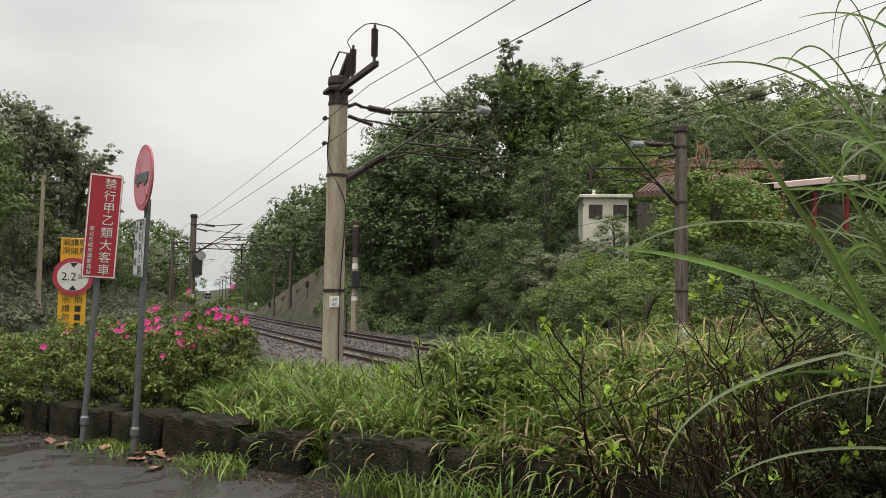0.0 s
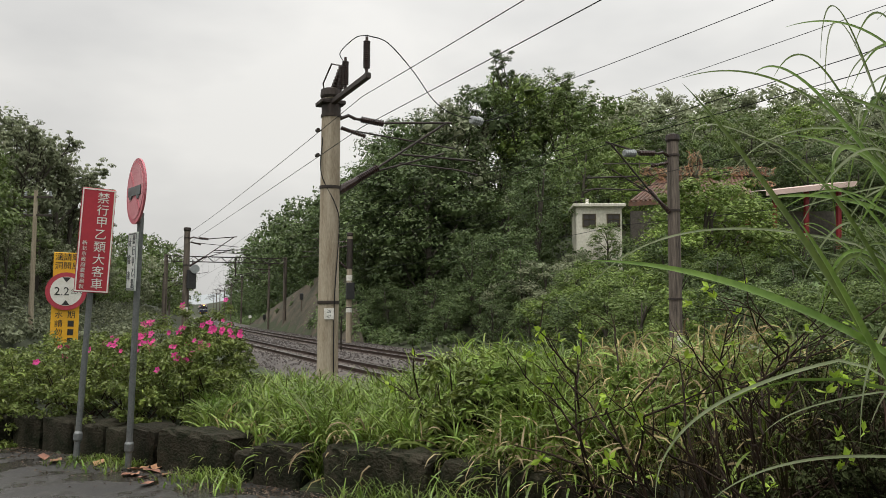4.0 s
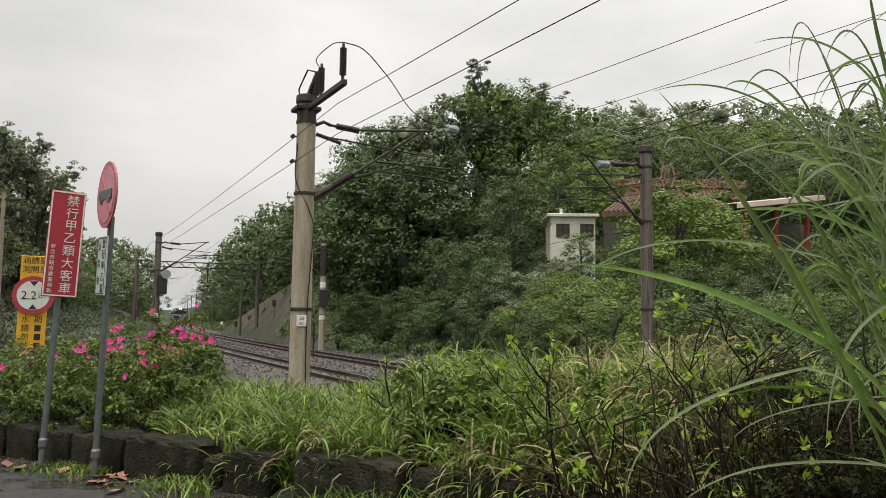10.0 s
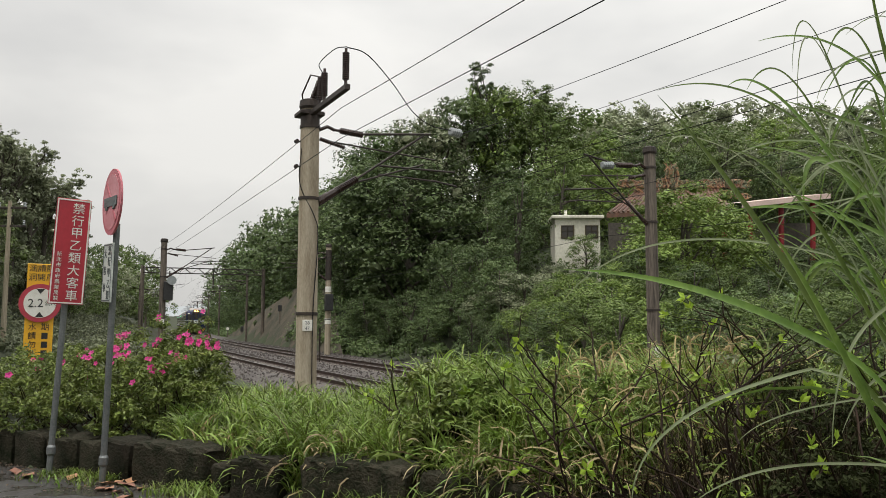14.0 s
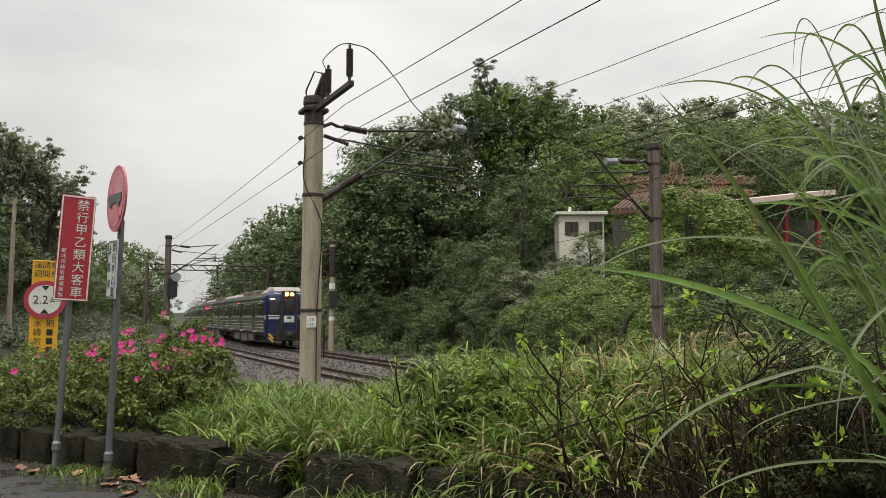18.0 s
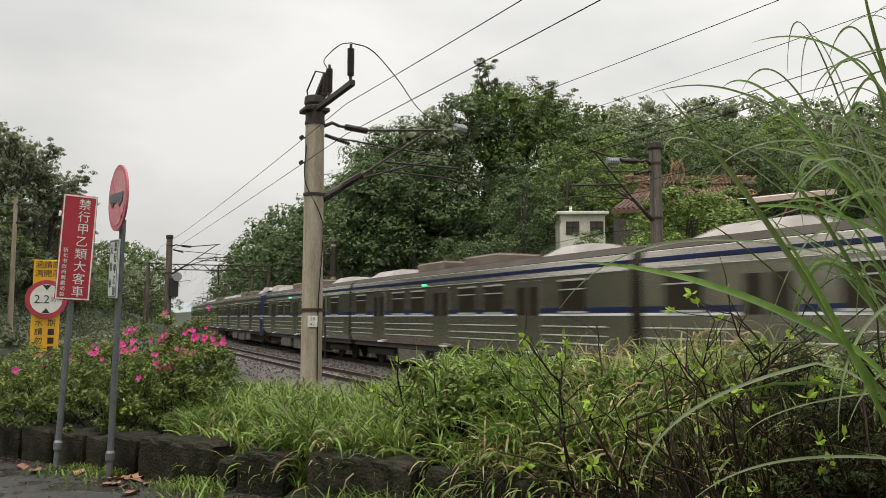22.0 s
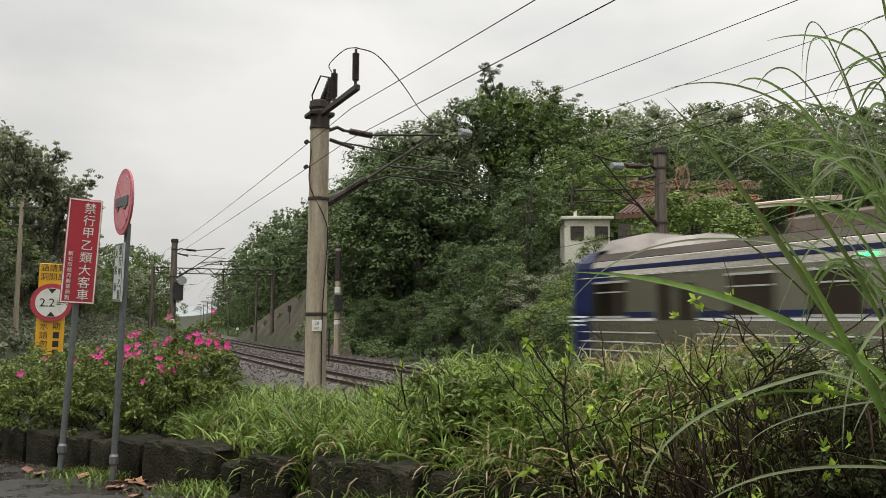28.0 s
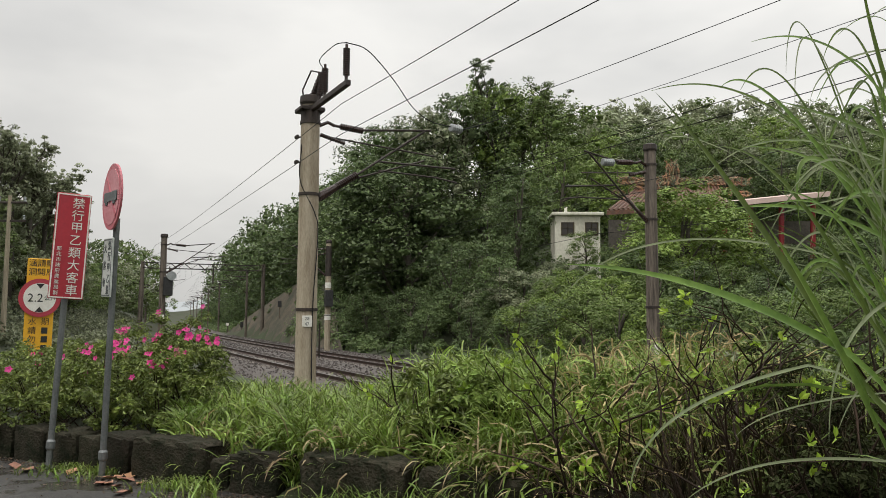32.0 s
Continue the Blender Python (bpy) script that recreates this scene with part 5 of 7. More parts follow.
def sow(rng, n, lo, hi, near, far, patch, seed, cut):
    d = rng.uniform(near, far, n)
    px = rng.uniform(lo, hi, n)
    x, y = (px - 784) / 1400 * d, d
    room, kd0 = grass_room(px, d, x, y)
    hollow = (px > 715) & (px < 885) & (kd0 < 1.8) & (kd0 > 0.15)
    shade = (px > 1120) & (kd0 < 1.2)
    ok = (~shade | (rng.random(n) < 0.1)) & (kd0 > 0.1) & (kd0 < 3.2) & (line_coords(x, y)[1] < -6.3) & (wobble(x, y, patch, seed) > cut) & (~hollow | (rng.random(n) < 0.08))
    return px[ok], d[ok], x[ok], y[ok], room[ok], kd0[ok]


rng = np.random.default_rng(31)
# stems with several arching leaves each
for count, lo, hi, patch, seed, cut, wlo, whi, material, nm, lab in ((13000, 330, 1250, 2.2, 1.0, -0.45, 0.006, 0.012, "grass", "grass", "long green roadside grass with arching leaves"),
                                                                     (1900, 340, 1230, 1.9, 7.0, -0.1, 0.011, 0.02, "grass_broad", "broad_grass", "broad arching bright green grass leaves"),
                                                                     (2600, 1180, 1700, 1.9, 3.0, -0.2, 0.006, 0.012, "grass", "grass", "thin green grass among the thicket"), (4200, 880, 1420, 2.4, 5.0, -0.5, 0.006, 0.012, "grass_broad", "tall_grass", "tall fresh yellow-green grass on the bank"), (900, 1300, 1700, 1.9, 3.0, -0.2, 0.006, 0.012, "grass", "grass", "thin green grass among the thicket")):
    px, d, x, y, room, kd0 = sow(rng, count, lo, hi, 4.2, 11, patch, seed, cut)
    tall = room * rng.uniform(0.45, 1.0, len(x)) ** 0.7
    lean = rng.normal(size=(len(x), 2)) * 0.12
    Vs, Fs, n0 = [], [], 0
    for j in range(6):
        u = rng.uniform(0.12, 0.8, len(x)) if j < 4 else rng.uniform(0.6, 0.86, len(x))
        ln = np.minimum(rng.uniform(0.22, 0.48, len(x)), 0.25 + tall * 0.4)
        V, F = arcs(rng, x + lean[:, 0] * u * tall, y + lean[:, 1] * u * tall, height(x, y) + np.maximum(tall - 0.18, 0.05) * u, ln, rng.uniform(wlo, whi, len(x)), np.radians(rng.uniform(48, 84, len(x))), np.radians(rng.uniform(30, 165, len(x))))
        Vs.append(V)
        Fs.append(F + n0)
        n0 += len(V)
    tagged(raw(nm, np.concatenate(Vs), np.concatenate(Fs), material), lab, "grass", kind="stuff")
# dead straw: thin stalks and leaves, thickest in the dry patch before the thicket
for count, lo, hi, seed, cut, hi_part in ((2600, 360, 1050, 4.0, 0.0, 0.7), (9500, 1000, 1420, 4.0, -0.6, 1.05)):
    px, d, x, y, room, kd0 = sow(rng, count, lo, hi, 4.3, 9.5, 1.7, seed, cut)
    tall = room * rng.uniform(0.3, hi_part, len(x))
    V1, F1 = blades(rng, x, y, height(x, y) - 0.02, tall, rng.uniform(0.004, 0.009, len(x)), 0.5)
    V2, F2 = arcs(rng, x, y, height(x, y) + tall * rng.uniform(0.2, 0.85, len(x)), rng.uniform(0.15, 0.4, len(x)), rng.uniform(0.007, 0.014, len(x)), np.radians(rng.uniform(10, 80, len(x))), np.radians(rng.uniform(60, 170, len(x))), seg=4)
    tagged(raw("dry_grass", np.concatenate([V1, V2]), np.concatenate([F1, F2 + len(V1)]), "grass_dry"), "straw-coloured dead grass among the green", "grass", kind="stuff")
# tufts that hang over the kerb: straw and green
for count, lo, hi, llo, lhi, material, nm, lab in ((230, -2.6, -1.3, 0.2, 0.45, "straw", "hanging_straw", "pale dry straw hanging over the kerb"), (160, -4.6, -0.6, 0.2, 0.4, "straw", "hanging_straw", "pale dry straw hanging over the kerb"),
                                                   (1300, -4.5, 0.4, 0.2, 0.42, "grass", "hanging_grass", "green grass hanging over the kerb")):
    pos, off = rng.uniform(lo, hi, count), rng.uniform(0.0, 0.5, count)
    kx, ky = 2.4 + 0.866 * pos + 0.5 * off, 4.157 - 0.5 * pos + 0.866 * off
    keep = (wobble(kx, ky, 3.1, 5.0) > -0.3) & ((material == "straw") | (pos < -4.15) | (pos > -2.9) | (rng.random(count) < 0.2))
    kx, ky = kx[keep], ky[keep]
    toward = math.radians(240) + rng.normal(size=len(kx)) * 1.5
    V, F = arcs(rng, kx, ky, 0.26 + rng.uniform(0, 0.2, len(kx)), rng.uniform(llo, lhi, len(kx)), rng.uniform(0.008, 0.017, len(kx)), np.radians(rng.uniform(-10, 75, len(kx))), np.radians(rng.uniform(30, 150, len(kx))), toward)
    tagged(raw(nm, V, F, material), lab, "grass", kind="stuff")

# dead brown stems under the shrubs, the shade there put into their colour
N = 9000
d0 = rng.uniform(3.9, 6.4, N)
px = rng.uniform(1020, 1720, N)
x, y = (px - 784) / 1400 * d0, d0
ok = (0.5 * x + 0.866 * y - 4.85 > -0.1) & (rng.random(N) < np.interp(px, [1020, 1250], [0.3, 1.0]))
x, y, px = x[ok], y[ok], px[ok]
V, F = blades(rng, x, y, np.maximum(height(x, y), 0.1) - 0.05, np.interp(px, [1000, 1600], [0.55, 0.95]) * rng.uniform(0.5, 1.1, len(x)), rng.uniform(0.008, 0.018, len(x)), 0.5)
tagged(raw("dead_stems", V, F, "brush"), "dead brown stems and bracken, darkened for shade under the shrubs", "brush", kind="stuff")

# ------------------------------------------------------------------ kerb of concrete blocks
kerb = tagged(new("kerb"), "row of dark mossy concrete kerb blocks with gaps", "kerb", kind="structure")
rk = random.Random(3)
ka = math.degrees(math.atan2(kd[1], kd[0]))
# where each block begins and ends, as bearings from the camera
for p0, p1, top in ((-60, -8, 0.31), (-2, 46, 0.31), (51, 103, 0.33), (108, 158, 0.32), (162, 196, 0.30), (201, 246, 0.34), (256, 380, 0.35), (392, 418, 0.25), (426, 505, 0.31), (548, 722, 0.37), (752, 1000, 0.36), (1030, 1300, 0.34), (1330, 1640, 0.34)):
    ends = []
    for p in (p0, p1):
        u = (p - 784) / 1400
        yy = 4.82 / (0.866 + 0.5 * u)
        ends.append(u * yy * 0.866 - yy * 0.5)
    ln = ends[1] - ends[0]
    g = Geo()
    # a worn block: rounded faces with knocks and hollows
    hw, hh, r = 0.17, (top + 0.06) / 2, rk.uniform(0.03, 0.055)
    prof = []
    for cy, cz, a0 in ((hw - r, hh - r, 0), (-hw + r, hh - r, 90), (-hw + r, -hh + r, 180), (hw - r, -hh + r, 270)):
        prof += [(cy + r * math.cos(radians(a0 + q)), cz + r * math.sin(radians(a0 + q))) for q in (0, 45, 90)]
        if a0 in (0, 180):
            prof.append((0, hh if a0 == 0 else -hh))
        else:
            prof.append((-hw if a0 == 90 else hw, 0))
    n_u, n_w = max(int(ln / 0.06), 5), len(prof)
    shape = np.random.default_rng(int(p0) + 900)
    ph = shape.uniform(0, 6.28, 4)
    xs = [-ln / 2, -ln / 2 + 0.02] + list(np.linspace(-ln / 2 + 0.06, ln / 2 - 0.06, n_u - 3)) + [ln / 2 - 0.02, ln / 2]
    n_u = len(xs) - 1
    vs = []
    for i, xx in enumerate(xs):
        end = 0.82 if i in (0, n_u) else 0.95 if i in (1, n_u - 1) else 1.0
        for j, (py, pz) in enumerate(prof):
            knock = 1 + 0.035 * math.sin(xx * 9 + ph[0] + j) + 0.03 * math.sin(xx * 23 + ph[1] - 2 * j) + shape.normal() * 0.03
            vs.append((xx + shape.normal() * 0.008, py * end * knock, top / 2 - 0.03 + pz * end * knock))
    g.add(vs, [(i * n_w + j, i * n_w + (j + 1) % n_w, (i + 1) * n_w + (j + 1) % n_w, (i + 1) * n_w + j) for i in range(n_u) for j in range(n_w)]
          + [tuple(range(n_w))[::-1], tuple(n_u * n_w + j for j in range(n_w))])
    c = kp + kd * (ends[0] + ln / 2) + kn * 0.17
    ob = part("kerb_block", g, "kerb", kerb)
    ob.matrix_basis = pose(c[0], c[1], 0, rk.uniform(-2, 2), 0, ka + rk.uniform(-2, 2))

# ------------------------------------------------------------------ white hut
def hut():
    x, y = 7.8, 45.0
    ob = thing("pump_hut", pose(x, y, 0, 0, 0, -2), "small cream-white concrete hut with a flat roof", "hut")
    zt, zb = 7.15, 3.6
    g = Geo()
    g.box((0, 0, (zt + zb) / 2), (2.5, 2.4, zt - zb), bevel=0.02)
    M["hut_wall"] = mat("cream_render", (0.66, 0.64, 0.55), 0.85, col2=(0.46, 0.44, 0.36), scale=1.0, fine=14, stretch=(1, 1, 0.5), bump=0.1)
    part("wall", g, "hut_wall", ob)
    part("roof", Geo().box((0, 0, zt + 0.09), (2.9, 2.8, 0.18), bevel=0.03), "hut_wall", ob)
    for xx in (-0.55, 0.78):
        w = part("window", Geo().box((xx, -1.19, 6.4), (0.62, 0.06, 0.62)), "glass", ob)
        part("window_frame", Geo().box((xx, -1.23, 6.74), (0.74, 0.05, 0.06)).box((xx, -1.23, 6.06), (0.74, 0.05, 0.06)).box((xx - 0.34, -1.23, 6.4), (0.06, 0.05, 0.62)).box((xx + 0.34, -1.23, 6.4), (0.06, 0.05, 0.62)).box((xx, -1.23, 6.4), (0.04, 0.05, 0.62)).box((xx, -1.23, 6.45), (0.62, 0.05, 0.04)), "brush", w, "brown window frame")
    g = Geo()
    insulator(g, (-0.55, -0.4, zt + 0.18), (-0.55, -0.4, zt + 0.6), 0.1, 4)
    part("vent_pipe", g, "white_paint", ob)


hut()
# ------------------------------------------------------------------ writing
def text_mesh(body, size, depth=0.002):
    """Letters of the built-in font as a mesh, centred on its origin, in the xy plane."""
    cu = bpy.data.curves.new("letters", "FONT")
    cu.body, cu.size, cu.extrude = body, size, depth
    cu.align_x, cu.align_y, cu.resolution_u = "CENTER", "CENTER", 2
    tmp = new("letters", cu)
    bpy.context.view_layer.update()
    me = bpy.data.meshes.new_from_object(tmp.evaluated_get(bpy.context.evaluated_depsgraph_get()))
    bpy.data.objects.remove(tmp)
    bpy.data.curves.remove(cu)
    if len(me.vertices):
        co = np.empty(len(me.vertices) * 3)
        me.vertices.foreach_get("co", co)
        co = co.reshape(-1, 3)
        mid = (co.min(0) + co.max(0)) / 2
        co[:, :2] -= mid[:2]
        me.vertices.foreach_set("co", co.ravel())
    me.materials.clear()
    return me


def letter(body, size, material, parent, x, z, y, label=""):
    """One character upright on a board that faces local -y."""
    ob = part("character", text_mesh(body, size), material, parent, label)
    ob.matrix_basis = pose(x, y, z, 90, 0, 0)
    return ob


M["sign_red"] = mat("sign_red", (0.42, 0.02, 0.035), 0.4, col2=(0.34, 0.015, 0.028), scale=3, fine=40, bump=0.04)
M["sign_pink"] = mat("faded_red_face", (0.56, 0.24, 0.265), 0.5, col2=(0.47, 0.17, 0.195), scale=3, fine=30, bump=0.03)
M["sign_ring"] = mat("faded_ring_red", (0.45, 0.05, 0.075), 0.4, col2=(0.38, 0.04, 0.06), scale=3, fine=30, bump=0.03)
M["sign_faded"] = mat("sun_bleached_rim", (0.50, 0.15, 0.18), 0.5, col2=(0.42, 0.11, 0.135), scale=3, fine=30, bump=0.03)
M["sign_yellow"] = mat("sign_yellow", (0.78, 0.42, 0.02), 0.45, col2=(0.68, 0.35, 0.02), scale=3, fine=30, bump=0.03)
M["sign_dark"] = mat("sign_grey_print", (0.10, 0.12, 0.12), 0.5, col2=(0.07, 0.08, 0.08), scale=6, bump=0.03)
M["sign_plate"] = mat("greenish_white_plate", (0.55, 0.58, 0.55), 0.45, col2=(0.42, 0.45, 0.42), scale=4, fine=30, bump=0.03)


def post(parent, z0, z1, r=0.028):
    part("post", Geo().tube([(0, 0, z) for z in np.linspace(z0, z1, 5)], r, 14), "steel", parent, "galvanised steel post", smooth=False)
    part("post_collar", Geo().tube([(0, 0, z0 + 0.22), (0, 0, z0 + 0.24), (0, 0, z0 + 0.30), (0, 0, z0 + 0.32)], [r, r + 0.012, r + 0.012, r], 14), "steel", parent)


def red_sign():
    ob = thing("road_sign", pose(-3.56, 7.42, 0, -1, 2.6, 30), "tall narrow red sign with white characters on a post", "road sign", "road signs at the kerb")
    post(ob, -0.05, 2.5)
    c = 2.06
    b = part("board", Geo().box((0, -0.055, c), (0.30, 0.02, 1.0), bevel=0.006), "sign_red", ob)
    for nm, cc, sz in (("edge", (0, -0.066, c + 0.487), (0.29, 0.006, 0.012)), ("edge", (0, -0.066, c - 0.487), (0.29, 0.006, 0.012)),
                       ("edge", (-0.139, -0.066, c), (0.012, 0.006, 0.962)), ("edge", (0.139, -0.066, c), (0.012, 0.006, 0.962))):
        part("edge_line", Geo().box(cc, sz), "white_paint", b, "thin white border")
    for i, ch in enumerate("禁行甲乙類大客車"):
        letter(ch, 0.112, "white_paint", b, 0.042, c + 0.412 - i * 0.118, -0.068)
    for i, ch in enumerate("新北市政府農業局製"):
        letter(ch, 0.046, "white_paint", b, -0.09, c - 0.03 - i * 0.052, -0.068)
    for z in (c + 0.25, c - 0.3):
        part("bracket", Geo().box((0, -0.03, z), (0.13, 0.04, 0.04), bevel=0.006), "steel", ob)


def round_sign():
    ob = thing("road_sign", pose(-2.92, 7.06, -0.03, -0.5, 1.8, -53), "faded round red prohibition sign with a small plate beneath", "road sign", "road signs at the kerb")
    post(ob, -0.05, 2.30)
    c = 2.49
    disc = lambda r, y0, y1: Geo().tube([(0, y0, c), (0, y1, c)], r, 40)
    d = part("disc", disc(0.297, -0.04, -0.058), "sign_faded", ob)
    part("face", disc(0.25, -0.057, -0.062), "sign_pink", d, "faded pink face")
    R3 = np.array(Matrix.Rotation(radians(45), 3, "Y"))
    part("bus_silhouette", Geo().box((0, -0.068, c + 0.0), (0.40, 0.006, 0.085), bevel=0.002).box((-0.12, -0.068, c - 0.055), (0.07, 0.006, 0.03)).box((0.12, -0.068, c - 0.055), (0.07, 0.006, 0.03)), "sign_dark", d, "grey bus silhouette")
    part("slash", Geo().box((0, -0.0645, c), (0.5, 0.006, 0.035), R3), "sign_faded", d, "red diagonal bar")
    p = part("plate", Geo().box((0, -0.055, 1.86), (0.28, 0.016, 0.52), bevel=0.004), "sign_plate", ob, "pale lettered plate")
    for i, ch in enumerate("禁行甲乙類"):
        letter(ch, 0.088, "sign_dark", p, 0.06, 2.055 - i * 0.098, -0.065)
    for i, ch in enumerate("大客車"):
        letter(ch, 0.088, "sign_dark", p, -0.065, 2.03 - i * 0.15, -0.065)
    part("plate_edge", Geo().box((0, -0.0645, 2.105), (0.26, 0.003, 0.01)).box((0, -0.0645, 1.615), (0.26, 0.003, 0.01)).box((-0.13, -0.0645, 1.86), (0.01, 0.003, 0.48)).box((0.13, -0.0645, 1.86), (0.01, 0.003, 0.48)), "sign_dark", p)
    for z in (2.25, 2.0, 1.7):
        part("bracket", Geo().box((0, -0.03, z), (0.12, 0.04, 0.04), bevel=0.006), "steel", ob)


def height_sign():
    q = ray(80, 532, 14.2)
    ob = thing("road_sign", pose(q[0], q[1], 0, 0, 0.6, 24), "yellow warning board behind a round height-limit sign", "road sign", "road signs at the kerb")
    c = float(q[2])
    post(ob, 0.0, c + 0.55)
    b = part("board", Geo().box((0, -0.05, c - 0.16), (0.46, 0.02, 1.72), bevel=0.006), "sign_yellow", ob, "yellow board with black characters")
    for col, x in (("涵洞", -0.14), ("請開", 0.0), ("颱風", 0.14)):
        for i, ch in enumerate(col):
            letter(ch, 0.14, "black_paint", b, x, c + 0.62 - i * 0.16, -0.062)
    for i, ch in enumerate("水請勿進"):
        letter(ch, 0.14, "black_paint", b, -0.1, c - 0.42 - i * 0.155, -0.062)
    for i, ch in enumerate("期"):
        letter(ch, 0.14, "black_paint", b, 0.1, c - 0.42 - i * 0.155, -0.062)
    for i in range(3):
        part("bar", Geo().box((0.1, -0.062, c - 0.58 - i * 0.155), (0.1, 0.004, 0.11)), "black_paint", b)
    disc = lambda r, y0, y1: Geo().tube([(0, y0, c), (0, y1, c)], r, 40)
    d = part("disc", disc(0.34, -0.075, -0.095), "sign_ring", ob, "red-rimmed white disc")
    part("face", disc(0.262, -0.094, -0.1), "white_paint", d)
    t = part("numeral", text_mesh("2.2", 0.21), "black_paint", d)
    t.matrix_basis = pose(-0.07, -0.102, c, 90, 0, 0)
    t = part("numeral", text_mesh("公尺", 0.10), "black_paint", d)
    t.matrix_basis = pose(0.17, -0.102, c, 90, 0, 0)
    for sgn in (-1, 1):
        part("arrow", Geo().add([(-0.07, -0.102, c + sgn * 0.25), (0.07, -0.102, c + sgn * 0.25), (0, -0.102, c + sgn * 0.16)], [(0, 1, 2) if sgn > 0 else (0, 2, 1)]), "black_paint", d)


red_sign()
round_sign()
height_sign()

# plate figures on the near mast
for i, ch in enumerate(("28", "47")):
    face = math.atan2(-1, -0.25)
    rr = 0.2449
    t = part("numeral", text_mesh(ch, 0.10, 0.001), "sign_dark", main_mast)
    t.matrix_basis = pose(math.cos(face) * rr, math.sin(face) * rr, 1.375 - 0.115 * i, 90, 0, math.degrees(face) + 90)

# ------------------------------------------------------------------ fittings on the near mast
def mast_fittings():
    top = 6.12
    beam = part("cross_beam", Geo().box((0.0, -1.0, top - 0.12), (0.11, 2.75, 0.12), bevel=0.012), "dark", main_mast, "dark steel beam")
    part("beam_clamp", Geo().box((0, 0.05, top - 0.12), (0.56, 0.5, 0.10), bevel=0.02), "dark", main_mast)
    for y0, lean, ln in ((-2.25, 0.0, 0.56), (-0.95, 0.0, 0.52), (-0.62, 0.06, 0.5)):
        g = Geo()
        g.tube([(0, y0, top - 0.06), (0, y0, top + 0.06)], 0.035, 8)
        insulator(g, (0, y0, top + 0.05), (lean, y0, top + 0.05 + ln), 0.075, 13)
        g.tube([(lean, y0, top + 0.05 + ln), (lean, y0, top + 0.13 + ln)], 0.03, 8)
        part("post_insulator", g, "insul", main_mast, "dark ribbed post insulator")
    g = Geo()
    insulator(g, (0.05, 0.1, top + 0.15), (0.1, -0.45, top + 0.62), 0.08, 8)
    g.tube([(0.1, -0.45, top + 0.62), (-0.1, -0.3, top + 0.68), (-0.2, -0.02, top + 0.3), (-0.16, 0.0, top + 0.1)], 0.02, 6)
    part("switch_insulator", g, "insul", main_mast, "tilted dark insulator with a bent lead")
    # jumper cable in a loop
    pts = [(0, -2.25, top + 0.72), (-0.12, -1.9, top + 0.76), (-0.2, -1.2, top + 0.66), (-0.05, -0.95, top + 0.56)]
    part("jumper_loop", Geo().tube(smooth_line(pts, 20), 0.010, 6), "wire", main_mast)
    pts = [(0, -2.25, top + 0.72), (0.5, -2.12, top + 0.68), (1.2, -1.8, top + 0.28), (1.9, -1.3, top - 0.12), (2.6, -0.8, top - 0.24), (3.35, -0.35, top - 0.18)]
    part("jumper_cable", Geo().tube(smooth_line(pts, 40), 0.011, 6), "wire", main_mast)
    g = Geo()
    insulator(g, (3.35, -0.35, top - 0.2), (3.68, -0.25, top - 0.2), 0.105, 5)
    part("strain_insulator", g, "insul_grey", main_mast, "grey ribbed strain insulator")
    pts = [(3.68, -0.25, top - 0.2), (4.1, -0.3, top - 0.06), (4.6, -0.5, top + 0.12)]
    part("jumper_cable", Geo().tube(smooth_line(pts, 12), 0.013, 6), "wire", main_mast)
    part("stain_band", Geo().tube([(0, 0, top - 0.40), (0, 0, top - 0.05)], 0.211, 20), "dark", main_mast, "dark weather-stained head of the mast")
    for z in (5.36, 4.80):
        g = Geo()
        g.tube([(-0.18, 0, z), (-0.30, 0, z)], 0.02, 6)
        g.tube([(-0.30, -0.05, z), (-0.30, 0.05, z)], 0.045, 10)
        part("wire_bracket", g, "dark", main_mast)
    pts = [(-0.2, -0.05, 5.2), (-0.24, -0.1, 4.4), (0.05, -0.24, 3.7), (0.16, -0.19, 3.2), (0.06, -0.235, 1.6), (0.06, -0.245, -0.2)]
    part("earth_cable", Geo().tube(smooth_line(pts, 40), 0.011, 6), "wire", main_mast)
    part("earth_cable_guard", Geo().box((0.27, -0.1, 0.9), (0.03, 0.03, 0.75), bevel=0.006), "dark", main_mast)


mast_fittings()
# strain insulator on the arm of the far mast
g = Geo()
insulator(g, (-1.35, 0, 5.83), (-1.75, 0, 5.8), 0.11, 5)
part("strain_insulator", g, "insul_grey", far_main, "grey ribbed strain insulator")

# ------------------------------------------------------------------ wires
def span_wire(supports, sag, r, label):
    """One wire over all supports (s, n, z)."""
    pts = []
    for (s0, n0, z0), (s1, n1, z1) in zip(supports[:-1], supports[1:]):
        for t in np.linspace(0, 1, 14)[:-1]:
            x, y, _ = on_line(s0 + (s1 - s0) * t, n0 + (n1 - n0) * t)
            pts.append((float(x), float(y), z0 + (z1 - z0) * t - 4 * sag * t * (1 - t)))
    return tagged(part("overhead_wire", Geo().tube(pts, r, 5), "wire"), label, "wire", "overhead wires")


